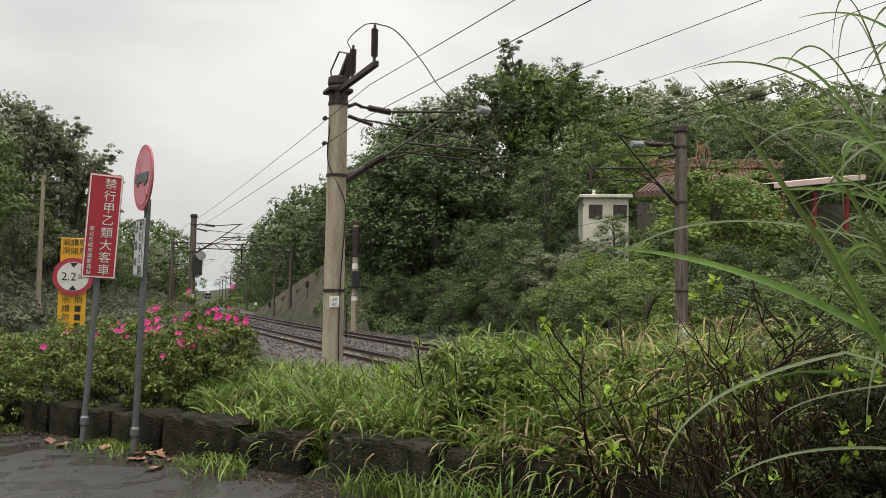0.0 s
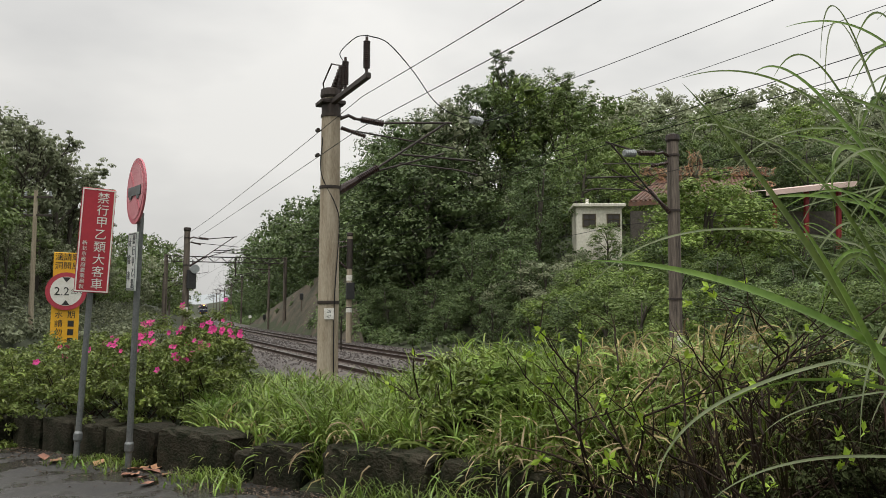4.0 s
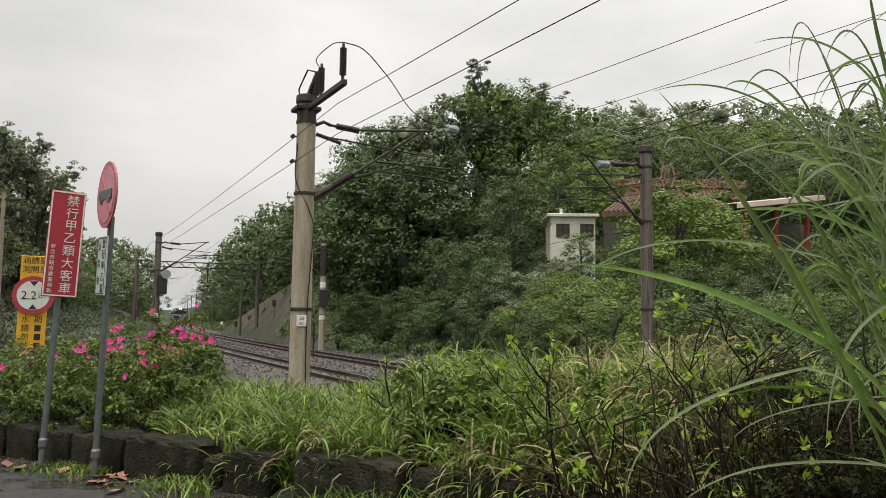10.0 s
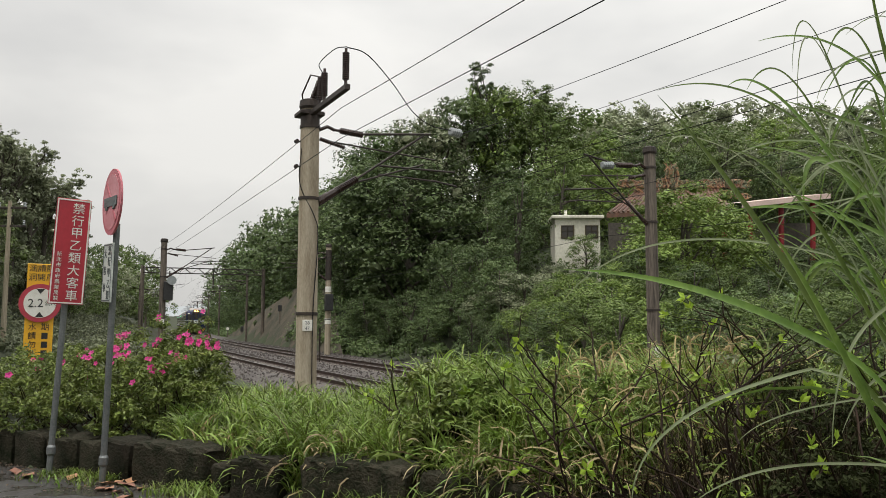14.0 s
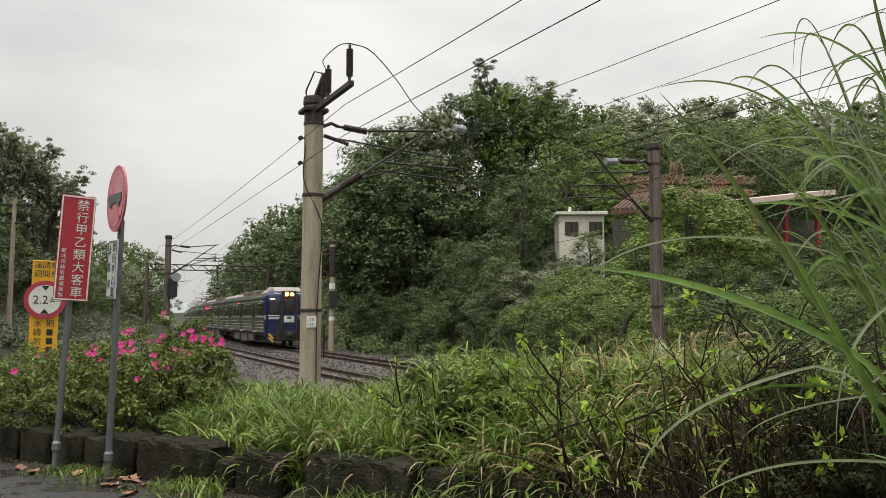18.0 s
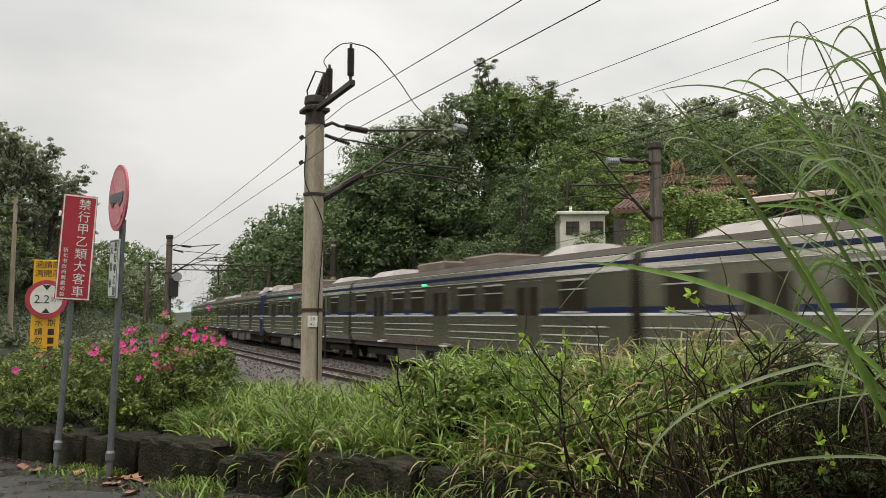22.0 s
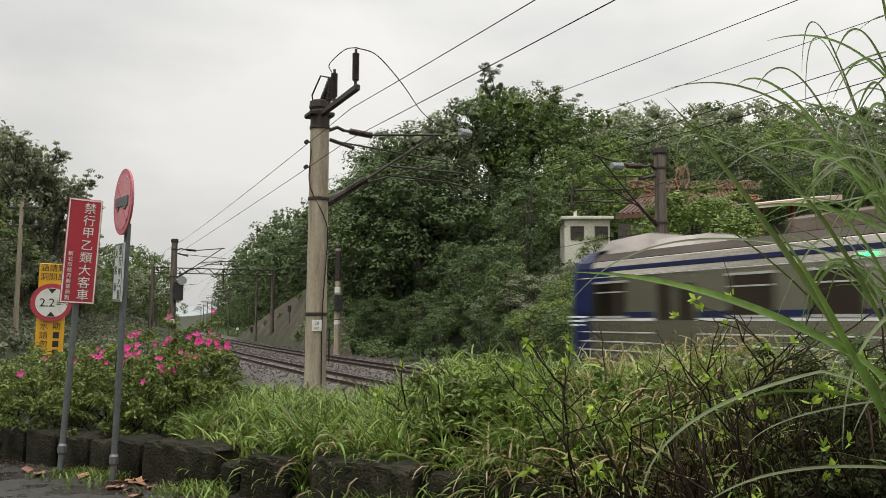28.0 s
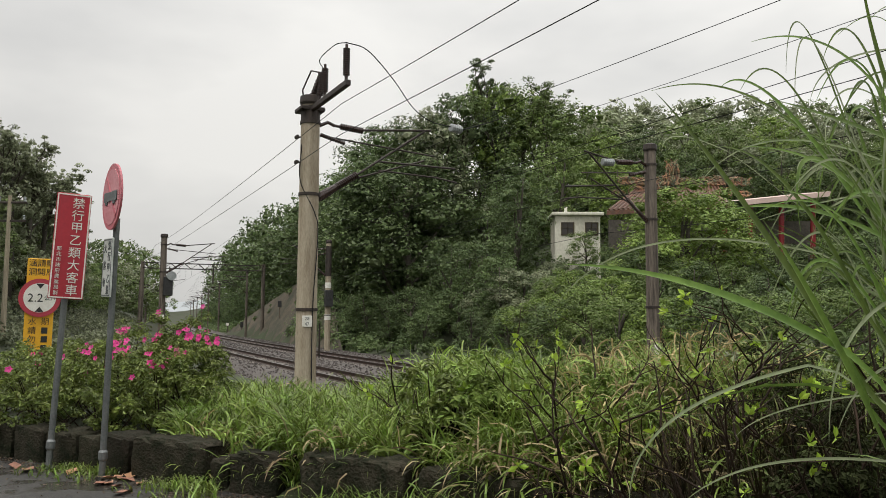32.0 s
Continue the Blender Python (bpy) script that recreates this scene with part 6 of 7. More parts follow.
sup = [17.5 - 32.3 * k for k in range(-3, 10)]
sup_f = [10.5 - 31.6 * k for k in range(-3, 10)]
span_wire([(s, -4.0 + (0.2 if i % 2 else -0.2), 4.82) for i, s in enumerate(sup)], 0.03, 0.0065, "dark contact wire over the near track")
near_m = span_wire([(s, -4.0, 6.16) for s in sup], 0.33, 0.0065, "dark messenger wire over the near track")
span_wire([(s, 0.0 + (0.2 if i % 2 else -0.2), 4.85) for i, s in enumerate(sup_f)], 0.03, 0.007, "dark contact wire over the far track")
far_m = span_wire([(s, 0.0, 7.27) for s in sup_f], 0.35, 0.007, "dark messenger wire over the far track")
span_wire([(s, -8.32, 5.38) for s in sup], 0.34, 0.0068, "dark feeder wire along the near masts")
span_wire([(s, -8.32, 4.80) for s in sup], 0.22, 0.0068, "dark feeder wire along the near masts")
span_wire([(s, -3.0, 4.9) for s in sup[:6]], 0.1, 0.0075, "dark second contact wire of the overlap over the tracks")
span_wire([(s, 2.9, 5.3) for s in sup_f], 0.25, 0.008, "dark feeder wire along the far masts")
span_wire([(s, 3.1, 4.2) for s in sup_f], 0.3, 0.008, "dark feeder wire along the far masts")
for supp, n, zc, zm, par in ((sup, -4.0, 4.82, 6.2, near_m), (sup_f, 0.0, 4.85, 7.4, far_m)):
    for s0, s1 in zip(supp[4:8], supp[5:9]):
        for t in (0.12, 0.3, 0.5, 0.7, 0.88):
            x, y, _ = on_line(s0 + (s1 - s0) * t, n)
            part("dropper", Geo().tube([(float(x), float(y), zc), (float(x), float(y), zm - 1.4 * t * (1 - t))], 0.004, 4), "wire", par)

# ------------------------------------------------------------------ portal over the line
def portal():
    s0 = float(line_coords(*ray(360, 470, 76)[:2])[0][0])
    x, y, th = on_line(s0, 0)
    ob = thing("line_portal", pose(float(x), float(y), 0, 0, 0, math.degrees(float(th))), "steel lattice portal spanning both tracks on two posts", "portal")
    z0, z1, xa, xb = 5.95, 6.45, -7.6, 3.6
    for yy in (-0.2, 0.2):
        for z in (z0, z1):
            part("chord", Geo().box(((xa + xb) / 2, yy, z), (xb - xa, 0.07, 0.07)), "dark", ob)
        k = 18
        for i in range(k):
            u, v = xa + (xb - xa) * i / k, xa + (xb - xa) * (i + 1) / k
            a, c = (z0, z1) if i % 2 else (z1, z0)
            part("lattice_bar", Geo().tube([(u, yy, a), (v, yy, c)], 0.025, 5), "dark", ob)
    for xx in (xa, xb):
        part("leg", Geo().tube([(xx, 0, -1.0), (xx, 0, 6.6)], 0.18, 12), "dark_pole", ob)
    for xx in (-4.0, 0.0):
        part("drop_post", Geo().box((xx - 1.2, 0, 5.35), (0.12, 0.12, 1.6), bevel=0.01), "dark", ob)
        part("register_arm", Geo().tube([(xx - 1.2, 0, 4.75), (xx + 0.2, 0, 4.95)], 0.025, 6), "dark", ob)


portal()

# retaining slope of sprayed concrete
M["shotcrete"] = mat("stained_shotcrete", (0.085, 0.064, 0.042), 0.9, col2=(0.026, 0.03, 0.016), scale=0.5, fine=5, mix=0.4, bump=0.6)
g = Geo()
vs, k = [], 0
for s in np.linspace(-16, -76, 46):
    x0, y0, _ = on_line(s, 3.0)
    zt = float(np.interp(y0, [50, 62, 74, 104], [-0.95, 3.8, 4.8, -0.75]))
    for j in range(7):
        f = j / 6
        z = -1.0 + (zt + 1.0) * f
        x1, y1, _ = on_line(s, 3.0 + max(z + 1.0, 0) / 1.6)
        vs.append((float(x1) + 0.05 * math.sin(s * 1.7 + j * 2), float(y1), z + 0.15 + 0.05 * math.sin(s * 2.3 + j)))
    k += 1
g.add(vs, [(i * 7 + j, (i + 1) * 7 + j, (i + 1) * 7 + j + 1, i * 7 + j + 1) for i in range(k - 1) for j in range(6)])
tagged(part("retaining_slope", g, "shotcrete", smooth=True), "brown-grey stained sprayed-concrete cutting slope", "retaining wall", kind="structure")

# ------------------------------------------------------------------ bushes beside the road
def bush(name, seed, high, wide, clumps, per, size, leaf, label, twigs=26, category="bush", shell=0.75):
    rng = np.random.default_rng(seed)
    ob = thing(name, Matrix(), label, category)
    an, t = rng.uniform(0, 6.28, clumps), rng.uniform(0, 1, clumps)
    el = np.arcsin(rng.uniform(-0.1, 1, clumps))
    r = rng.uniform(shell, 1.0, clumps)
    cen = np.stack([np.cos(an) * np.cos(el) * wide * r, np.sin(an) * np.cos(el) * wide * r, 0.18 * high + np.sin(el) * high * 0.8 * r], 1)
    cen[:, 2] *= rng.uniform(0.85, 1.12, clumps)
    V, F = leaf_cloud(rng, cen, rng.uniform(0.06, 0.13, clumps) * (wide + high) / 1.8, per, size, flat=0.8, up=0.7)
    g = Geo()
    for i in range(twigs):
        c = cen[i % clumps]
        b = np.array((rng.normal() * 0.06, rng.normal() * 0.06, -0.1))
        g.tube([b, (b + c) / 2 + np.array((0, 0, -0.05)), c], [0.012, 0.007, 0.003], 5, caps=False)
    part("stem", g, "twig", ob)
    part("leaves", mesh_raw("leaves", V, F, leaf), leaf, ob)
    return ob, cen


def flower_mesh():
    g = Geo()
    for k in range(5):
        a = k * 2 * math.pi / 5
        d, e = np.array((math.cos(a), math.sin(a), 0)), np.array((-math.sin(a), math.cos(a), 0))
        r = 0.042
        g.add([d * 0.004, d * r * 0.6 - e * r * 0.42 + (0, 0, 0.012), d * r * 1.1 - e * r * 0.2 + (0, 0, 0.02), d * r * 1.15 + e * r * 0.2 + (0, 0, 0.016), d * r * 0.6 + e * r * 0.42 + (0, 0, 0.012)], [(0, 1, 2, 3, 4)])
    me = g.mesh("flower")
    me.materials.append(M["flower"])
    return me


FLOWER = flower_mesh()
rb = random.Random(8)
AZ = [(-5.9, 9.6, 0.74, 0.95), (-5.0, 9.2, 0.78, 0.9), (-4.2, 8.7, 0.85, 0.85), (-3.5, 8.4, 0.9, 0.75), (-2.85, 8.2, 0.85, 0.62), (-3.7, 9.5, 1.14, 0.8), (-3.0, 9.4, 1.3, 0.55),
      (-6.9, 10.6, 0.8, 1.0), (-5.3, 10.9, 0.9, 1.0), (-4.4, 10.4, 1.0, 0.9), (-7.8, 11.6, 0.9, 1.0), (-2.75, 8.9, 1.05, 0.62), (-5.0, 8.45, 0.55, 0.55), (-6.6, 9.3, 0.55, 0.6)]
for i, (x, y, hh, ww) in enumerate(AZ):
    ob, cen = bush("azalea_bush", 300 + i, hh, ww, 110, 62, 0.026, "azalea", "rounded green azalea bush with pink flowers beside the kerb")
    tagged(ob, group="azalea bushes")
    ob.matrix_basis = pose(x, y, float(height(x, y)[0]) - 0.05, 0, 0, rb.uniform(0, 360))
    back = ob.matrix_basis.inverted()
    order = list(range(len(cen)))
    rb.shuffle(order)
    n_f = {5: 12, 6: 12, 3: 6, 4: 4, 2: 4, 11: 9, 9: 5, 1: 2}.get(i, 1)
    made = 0
    for k in order:
        if made >= n_f:
            break
        w = ob.matrix_basis @ Vector(cen[k])
        if cen[k][2] < 0.55 * hh:
            continue
        for q in range(rb.choice((1, 2, 3))):
            f = part("flower", FLOWER, "flower", ob)
            off = Vector((rb.uniform(-0.06, 0.06), rb.uniform(-0.06, 0.06), rb.uniform(0.06, 0.14)))
            face = Vector((rb.uniform(-0.6, 0.6), -1, rb.uniform(0.2, 1.0)))
            mw = Matrix.Translation(w + off) @ face.to_track_quat("Z", "Y").to_matrix().to_4x4() @ Matrix.Diagonal((*(rb.uniform(0.55, 0.9),) * 3, 1))
            f.matrix_basis = back @ mw
        made += 1

# leafy shrubs in the grass
for i, (px, d, hh, ww, leaf, size, lab) in enumerate(((838, 6.25, 1.05, 0.5, "leaf_c", 0.05, "low yellow-green leafy shrub in the grass"), (780, 6.4, 0.92, 0.42, "azalea", 0.05, "low green leafy shrub in the grass"),
                                                      (905, 6.1, 0.92, 0.4, "leaf_c", 0.05, "low yellow-green leafy shrub in the grass"), (1000, 6.4, 1.0, 0.45, "azalea", 0.045, "green leafy shrub in the grass"),
                                                      (1090, 5.9, 1.0, 0.45, "leaf_c", 0.045, "yellow-green leafy shrub in the grass"), (1390, 6.0, 1.15, 0.8, "leaf_d", 0.04, "dull green thicket bush"),
                                                      (1520, 5.4, 1.2, 0.8, "leaf_b", 0.04, "dark green thicket bush"), (1250, 7.6, 1.0, 0.9, "leaf_d", 0.04, "dull green thicket bush"), (1620, 6.4, 1.5, 1.0, "leaf_d", 0.045, "dull green thicket bush"))):
    x, y = bearing(px, d)
    ob, cen = bush("shrub", 400 + i, hh, ww, 60, 40, size * 0.66, leaf, lab, category="shrub", shell=0.5)
    ob.matrix_basis = pose(x, y, float(height(x, y)[0]) - 0.05, 0, 0, rb.uniform(0, 360))


# low thicket on the bank, its leaf colour darkened to stand for shade
M["thicket_leaf"] = mat("shade_darkened_leaf", (0.036, 0.042, 0.016), 0.8, col2=(0.02, 0.026, 0.01), scale=2, fine=9, island=0.5, translucent=0.15, bump=0, spec=0.08)
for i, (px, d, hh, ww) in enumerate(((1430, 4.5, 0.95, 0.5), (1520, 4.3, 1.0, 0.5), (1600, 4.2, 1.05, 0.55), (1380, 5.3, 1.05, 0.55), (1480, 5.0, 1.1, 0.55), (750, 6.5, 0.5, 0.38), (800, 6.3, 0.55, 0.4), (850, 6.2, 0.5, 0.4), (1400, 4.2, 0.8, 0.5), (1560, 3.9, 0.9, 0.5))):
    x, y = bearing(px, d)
    ob, cen = bush("thicket", 450 + i, hh, ww, 90, 40, 0.022, "thicket_leaf", "tangled low thicket on the bank, leaves darkened for shade", category="shrub", shell=0.3, twigs=60)
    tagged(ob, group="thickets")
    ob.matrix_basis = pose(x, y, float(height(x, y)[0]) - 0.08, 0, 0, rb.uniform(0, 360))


# bare dark twigs with fresh lime leaves at their tips
def twig_shrub(seed, m, high, label):
    rng = np.random.default_rng(seed)
    ob = thing("twiggy_shrub", m, label, "shrub", "twiggy shrubs")
    g = Geo()
    tips = []

    def grow(p, d, ln, r, depth):
        k = 5
        pts, q, dd = [p], np.array(p), np.array(d)
        for i in range(k):
            dd = dd + rng.normal(size=3) * 0.14 + np.array((0, 0, 0.05))
            dd /= np.linalg.norm(dd)
            q = q + dd * ln / k
            pts.append(q)
            if depth > 0 and i >= 1 and rng.random() < 0.62:
                side = dd + rng.normal(size=3) * 0.75
                side[2] = abs(side[2]) * 0.8
                grow(q, side / np.linalg.norm(side), ln * rng.uniform(0.4, 0.65), r * 0.6, depth - 1)
        g.tube(pts, np.linspace(r, r * 0.45, k + 1), 6, caps=False)
        tips.append((q, dd))
    for i in range(5):
        a = rng.uniform(0, 6.28)
        grow(np.array((0.05 * math.cos(a), 0.05 * math.sin(a), -0.05)), np.array((0.75 * math.cos(a), 0.75 * math.sin(a), 1.0)) / 1.25, high * rng.uniform(0.75, 1.1), 0.013, 2)
    part("stem", g, "twig", ob)
    for q, dd in tips:
        if rng.random() < 0.28:
            lf = Geo()
            for k in range(rng.integers(3, 6)):
                a = dd * 0.7 + rng.normal(size=3) * 0.7
                a /= np.linalg.norm(a)
                b = np.cross(a, rng.normal(size=3))
                b /= np.linalg.norm(b)
                L = rng.uniform(0.045, 0.08)
                nn = np.cross(a, b)
                lf.add([q, q + a * L * 0.5 + b * L * 0.26 + nn * 0.004, q + a * L, q + a * L * 0.5 - b * L * 0.26 + nn * 0.004], [(0, 1, 2), (0, 2, 3)])
            part("leaf_tuft", lf, "lime", ob)
    return ob


for i, (px, d, hh) in enumerate(((1180, 4.9, 1.0), (1075, 5.2, 0.95), (1290, 4.6, 1.05), (1400, 4.5, 1.0), (1010, 5.8, 0.85), (1230, 5.4, 1.05), (790, 6.6, 0.6), (1500, 4.6, 1.0))):
    x, y = bearing(px, d)
    twig_shrub(500 + i, pose(x, y, float(height(x, y)[0]), 0, 0, 40 * i), hh, "bare dark wet twigs tipped with fresh lime-green leaves")


# ------------------------------------------------------------------ silvergrass
def blade_part(parent, base, az, length, wide, rise, droop, material, twist=0.0):
    """One long arching leaf with a folded midrib. rise: first climb angle; droop: how far it bends over, in degrees."""
    k = 14
    p = np.array(base, float)
    pts, dirs = [p.copy()], []
    for i in range(k):
        t = i / (k - 1)
        ang = math.radians(rise - droop * t ** 1.7)
        d = np.array((math.cos(az) * math.cos(ang), math.sin(az) * math.cos(ang), math.sin(ang)))
        dirs.append(d)
        p = p + d * length / k
        pts.append(p.copy())
    dirs.append(dirs[-1])
    side = np.array((-math.sin(az), math.cos(az), 0.0))
    vs = []
    for i, (q, d) in enumerate(zip(pts, dirs)):
        t = i / k
        w = wide * 0.5 * (0.55 + 0.45 * math.sin(math.pi * min(t * 1.6, 1) * 0.5)) * (1 - t ** 3.2) + 0.0006
        up = np.cross(d, side)
        sd = side * math.cos(twist * t) + up * math.sin(twist * t)
        nrm = np.cross(d, sd)
        vs += [q - sd * w, q + nrm * w * 0.35, q + sd * w]
    fs = []
    for i in range(k):
        a = i * 3
        fs += [(a, a + 1, a + 4, a + 3), (a + 1, a + 2, a + 5, a + 4)]
    return part("leaf", Geo().add(vs, fs), material, parent, smooth=True)


def reed_clump(seed, m, count, length, label, az_mid, az_spread, pale=0.2):
    rr = random.Random(seed)
    ob = thing("silvergrass_clump", m, label, "grass clump", "silvergrass clumps")
    for i in range(count):
        b = (rr.gauss(0, 0.14), rr.gauss(0, 0.14), 0)
        az = math.radians(az_mid + rr.gauss(0, az_spread))
        blade_part(ob, b, az, length * rr.uniform(0.5, 1.05), rr.uniform(0.014, 0.034), rr.uniform(68, 88), max(15, rr.gauss(58, 26)), "reed_pale" if rr.random() < pale else "reed", rr.uniform(-1.2, 1.2))
    return ob


def long_leaf(parent, foot, base, mid, tip, wide, material):
    """One long leaf that rises from its foot on a narrow stalk and bends over to its tip, in world places."""
    back = np.array(parent.matrix_basis.translation)
    f, b, m, e = (np.array(p, float) - back for p in (foot, base, mid, tip))
    c = 2 * m - (b + e) / 2
    grow, up = (c - b) * 0.9, np.array((0, 0, 1.0)) * np.linalg.norm(b - f)
    line = []
    for t in np.linspace(0, 1, 9)[:-1]:
        line.append(f * (2 * t ** 3 - 3 * t ** 2 + 1) + up * (t ** 3 - 2 * t ** 2 + t) + b * (3 * t ** 2 - 2 * t ** 3) + grow * (t ** 3 - t ** 2))
    for t in np.linspace(0, 1, 21):
        line.append(b * (1 - t) ** 2 + 2 * c * t * (1 - t) + e * t * t)
    line = np.array(line)
    run = np.gradient(line, axis=0)
    run /= np.linalg.norm(run, axis=1)[:, None]
    vs, k = [], len(line) - 1
    for i, (q, d) in enumerate(zip(line, run)):
        t = i / k
        sd = np.cross(d, np.array((0.25, -1.0, 0.45)))
        sd /= np.linalg.norm(sd) + 1e-9
        nrm = np.cross(d, sd)
        w = wide * 0.38 * min(0.35 + 1.8 * t, 1.0) * max(1 - (max(t - 0.45, 0) / 0.55) ** 1.7, 0) + 0.0006
        vs += [q - sd * w, q + nrm * w * 0.4, q + sd * w]
    fs = []
    for i in range(k):
        a = i * 3
        fs += [(a, a + 1, a + 4, a + 3), (a + 1, a + 2, a + 5, a + 4)]
    return part("leaf", Geo().add(vs, fs), material, parent, smooth=True)


REEDS = [reed_clump(601, pose(2.15, 2.6, 0.0), 6, 1.9, "tall arching green silvergrass clump with long wet leaves", 150, 40, 0.0),
         reed_clump(602, pose(2.75, 3.4, 0.05), 12, 2.5, "tall arching green silvergrass clump behind the first", 165, 40, 0.05),
         reed_clump(603, pose(3.5, 4.6, 0.1), 12, 2.7, "tall dense silvergrass clump at the back of the bank", 175, 50, 0.05)]
ra = random.Random(19)


def reach(clump, d, wide, material, base, mid, tip):
    """A long leaf that reaches out over the roadside, given by bearings at depth d."""
    o = REEDS[clump].matrix_basis.translation
    foot = (o[0] + ra.gauss(0, 0.12), o[1] + ra.gauss(0, 0.12), o[2] - 0.02)
    long_leaf(REEDS[clump], foot, ray(*base, d + 0.08), ray(*mid, d), ray(*tip, d - 0.1), wide, material)


# broad leaves
reach(0, 2.3, 0.036, "reed", (1530, 650), (1335, 352), (1178, 156))
reach(0, 2.2, 0.034, "reed", (1525, 622), (1270, 506), (1012, 463))
reach(0, 2.2, 0.034, "reed", (1545, 690), (1452, 510), (1368, 380))
reach(1, 2.7, 0.026, "reed", (1620, 250), (1500, 205), (1388, 172))
reach(1, 2.6, 0.036, "reed", (1650, 330), (1570, 80), (1540, -80))
reach(1, 2.8, 0.022, "reed", (1610, 205), (1490, 78), (1345, 68))
reach(1, 2.7, 0.016, "reed", (1490, 275), (1330, 160), (1166, 157))
reach(1, 2.7, 0.026, "reed", (1545, 370), (1390, 172), (1292, 148))
reach(1, 2.8, 0.016, "reed", (1500, 300), (1400, 130), (1326, 154))
reach(1, 2.6, 0.022, "reed", (1600, 400), (1480, 290), (1330, 255))
reach(1, 2.6, 0.024, "reed", (1590, 420), (1440, 365), (1290, 372))
reach(0, 2.4, 0.026, "reed", (1560, 560), (1420, 330), (1290, 252))
reach(0, 2.4, 0.02, "reed", (1580, 520), (1500, 380), (1395, 330))
reach(0, 2.3, 0.028, "reed", (1560, 720), (1515, 620), (1440, 560))
# thin pale ones that hang over
reach(1, 2.9, 0.009, "reed_pale", (1600, 78), (1495, 108), (1450, 175))
reach(1, 2.9, 0.010, "reed_pale", (1620, 215), (1525, 150), (1466, 235))
reach(1, 2.8, 0.010, "reed_pale", (1620, 295), (1400, 243), (1252, 322))
reach(1, 3.0, 0.011, "reed_pale", (1470, 445), (1180, 427), (996, 540))
reach(0, 2.4, 0.012, "reed_pale", (1450, 642), (1210, 738), (1132, 890))
reach(0, 2.3, 0.010, "reed_pale", (1610, 815), (1380, 818), (1225, 890))
reach(0, 2.4, 0.013, "reed_pale", (1610, 520), (1518, 610), (1488, 780))
reach(0, 2.5, 0.010, "reed_pale", (1600, 640), (1545, 680), (1505, 755))
reach(1, 2.7, 0.007, "reed_pale", (1620, 330), (1480, 352), (1335, 395))
reach(1, 2.7, 0.008, "reed_pale", (1600, 345), (1500, 355), (1452, 430))
reach(0, 2.5, 0.006, "reed_pale", (1600, 690), (1420, 718), (1322, 768))
reach(1, 2.7, 0.006, "reed_pale", (1500, 270), (1435, 280), (1440, 330))
reach(1, 2.7, 0.006, "reed_pale", (1300, 262), (1215, 237), (1186, 265))
# the dense edge of the clumps
for k in range(42):
    d = ra.uniform(2.2, 3.4)
    bx0, by0 = ra.uniform(1570, 1720), ra.uniform(380, 700)
    cx0, cy0 = bx0 - ra.uniform(30, 150), by0 - ra.uniform(120, 420)
    tx0, ty0 = cx0 - ra.uniform(10, 150), cy0 + ra.uniform(-40, 220)
    reach(k % 2, d, ra.uniform(0.008, 0.026), "reed_pale" if k % 5 == 0 else "reed", (bx0, by0), (cx0, max(cy0, -40)), (tx0, ty0))

# low earth verge that the silvergrass grows from
vs, fs = [], []
for i in range(6):
    for j in range(28):
        a, f = j / 28 * 2 * math.pi, i / 5
        vs.append((2.55 + (1.5 * math.cos(a) + 0.25 * math.sin(3 * a)) * f, 3.35 + (1.0 * math.sin(a) + 0.1 * math.cos(5 * a)) * f, 0.09 * (1 - f ** 2) - 0.02 * f + 0.012 * math.sin(7 * a + 9 * f) * (1 - f)))
        if i < 5:
            fs.append((i * 28 + j, (i + 1) * 28 + j, (i + 1) * 28 + (j + 1) % 28, i * 28 + (j + 1) % 28))
tagged(part("verge", Geo().add(vs, fs), "soil", smooth=True), "low dark earth verge at the road edge", "verge", kind="structure")

# ------------------------------------------------------------------ temple beyond the trees
M["tile_orange"] = mat("glazed_orange_tile", (0.17, 0.07, 0.04), 0.5, col2=(0.06, 0.04, 0.028), scale=2, fine=20, bump=0.4)
M["ornament"] = mat("weathered_ceramic_ornament", (0.30, 0.14, 0.08), 0.6, col2=(0.10, 0.12, 0.07), scale=3, fine=16, mix=0.3, island=0.6, bump=0.6)
M["canopy"] = mat("pale_pink_sheet_roof", (0.62, 0.47, 0.42), 0.6, col2=(0.5, 0.37, 0.33), scale=1, fine=10, bump=0.1)
M["red_post"] = mat("red_lacquer", (0.22, 0.015, 0.022), 0.5, col2=(0.26, 0.015, 0.02), scale=3, bump=0.1)
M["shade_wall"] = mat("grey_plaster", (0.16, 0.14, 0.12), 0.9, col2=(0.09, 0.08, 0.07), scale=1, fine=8)


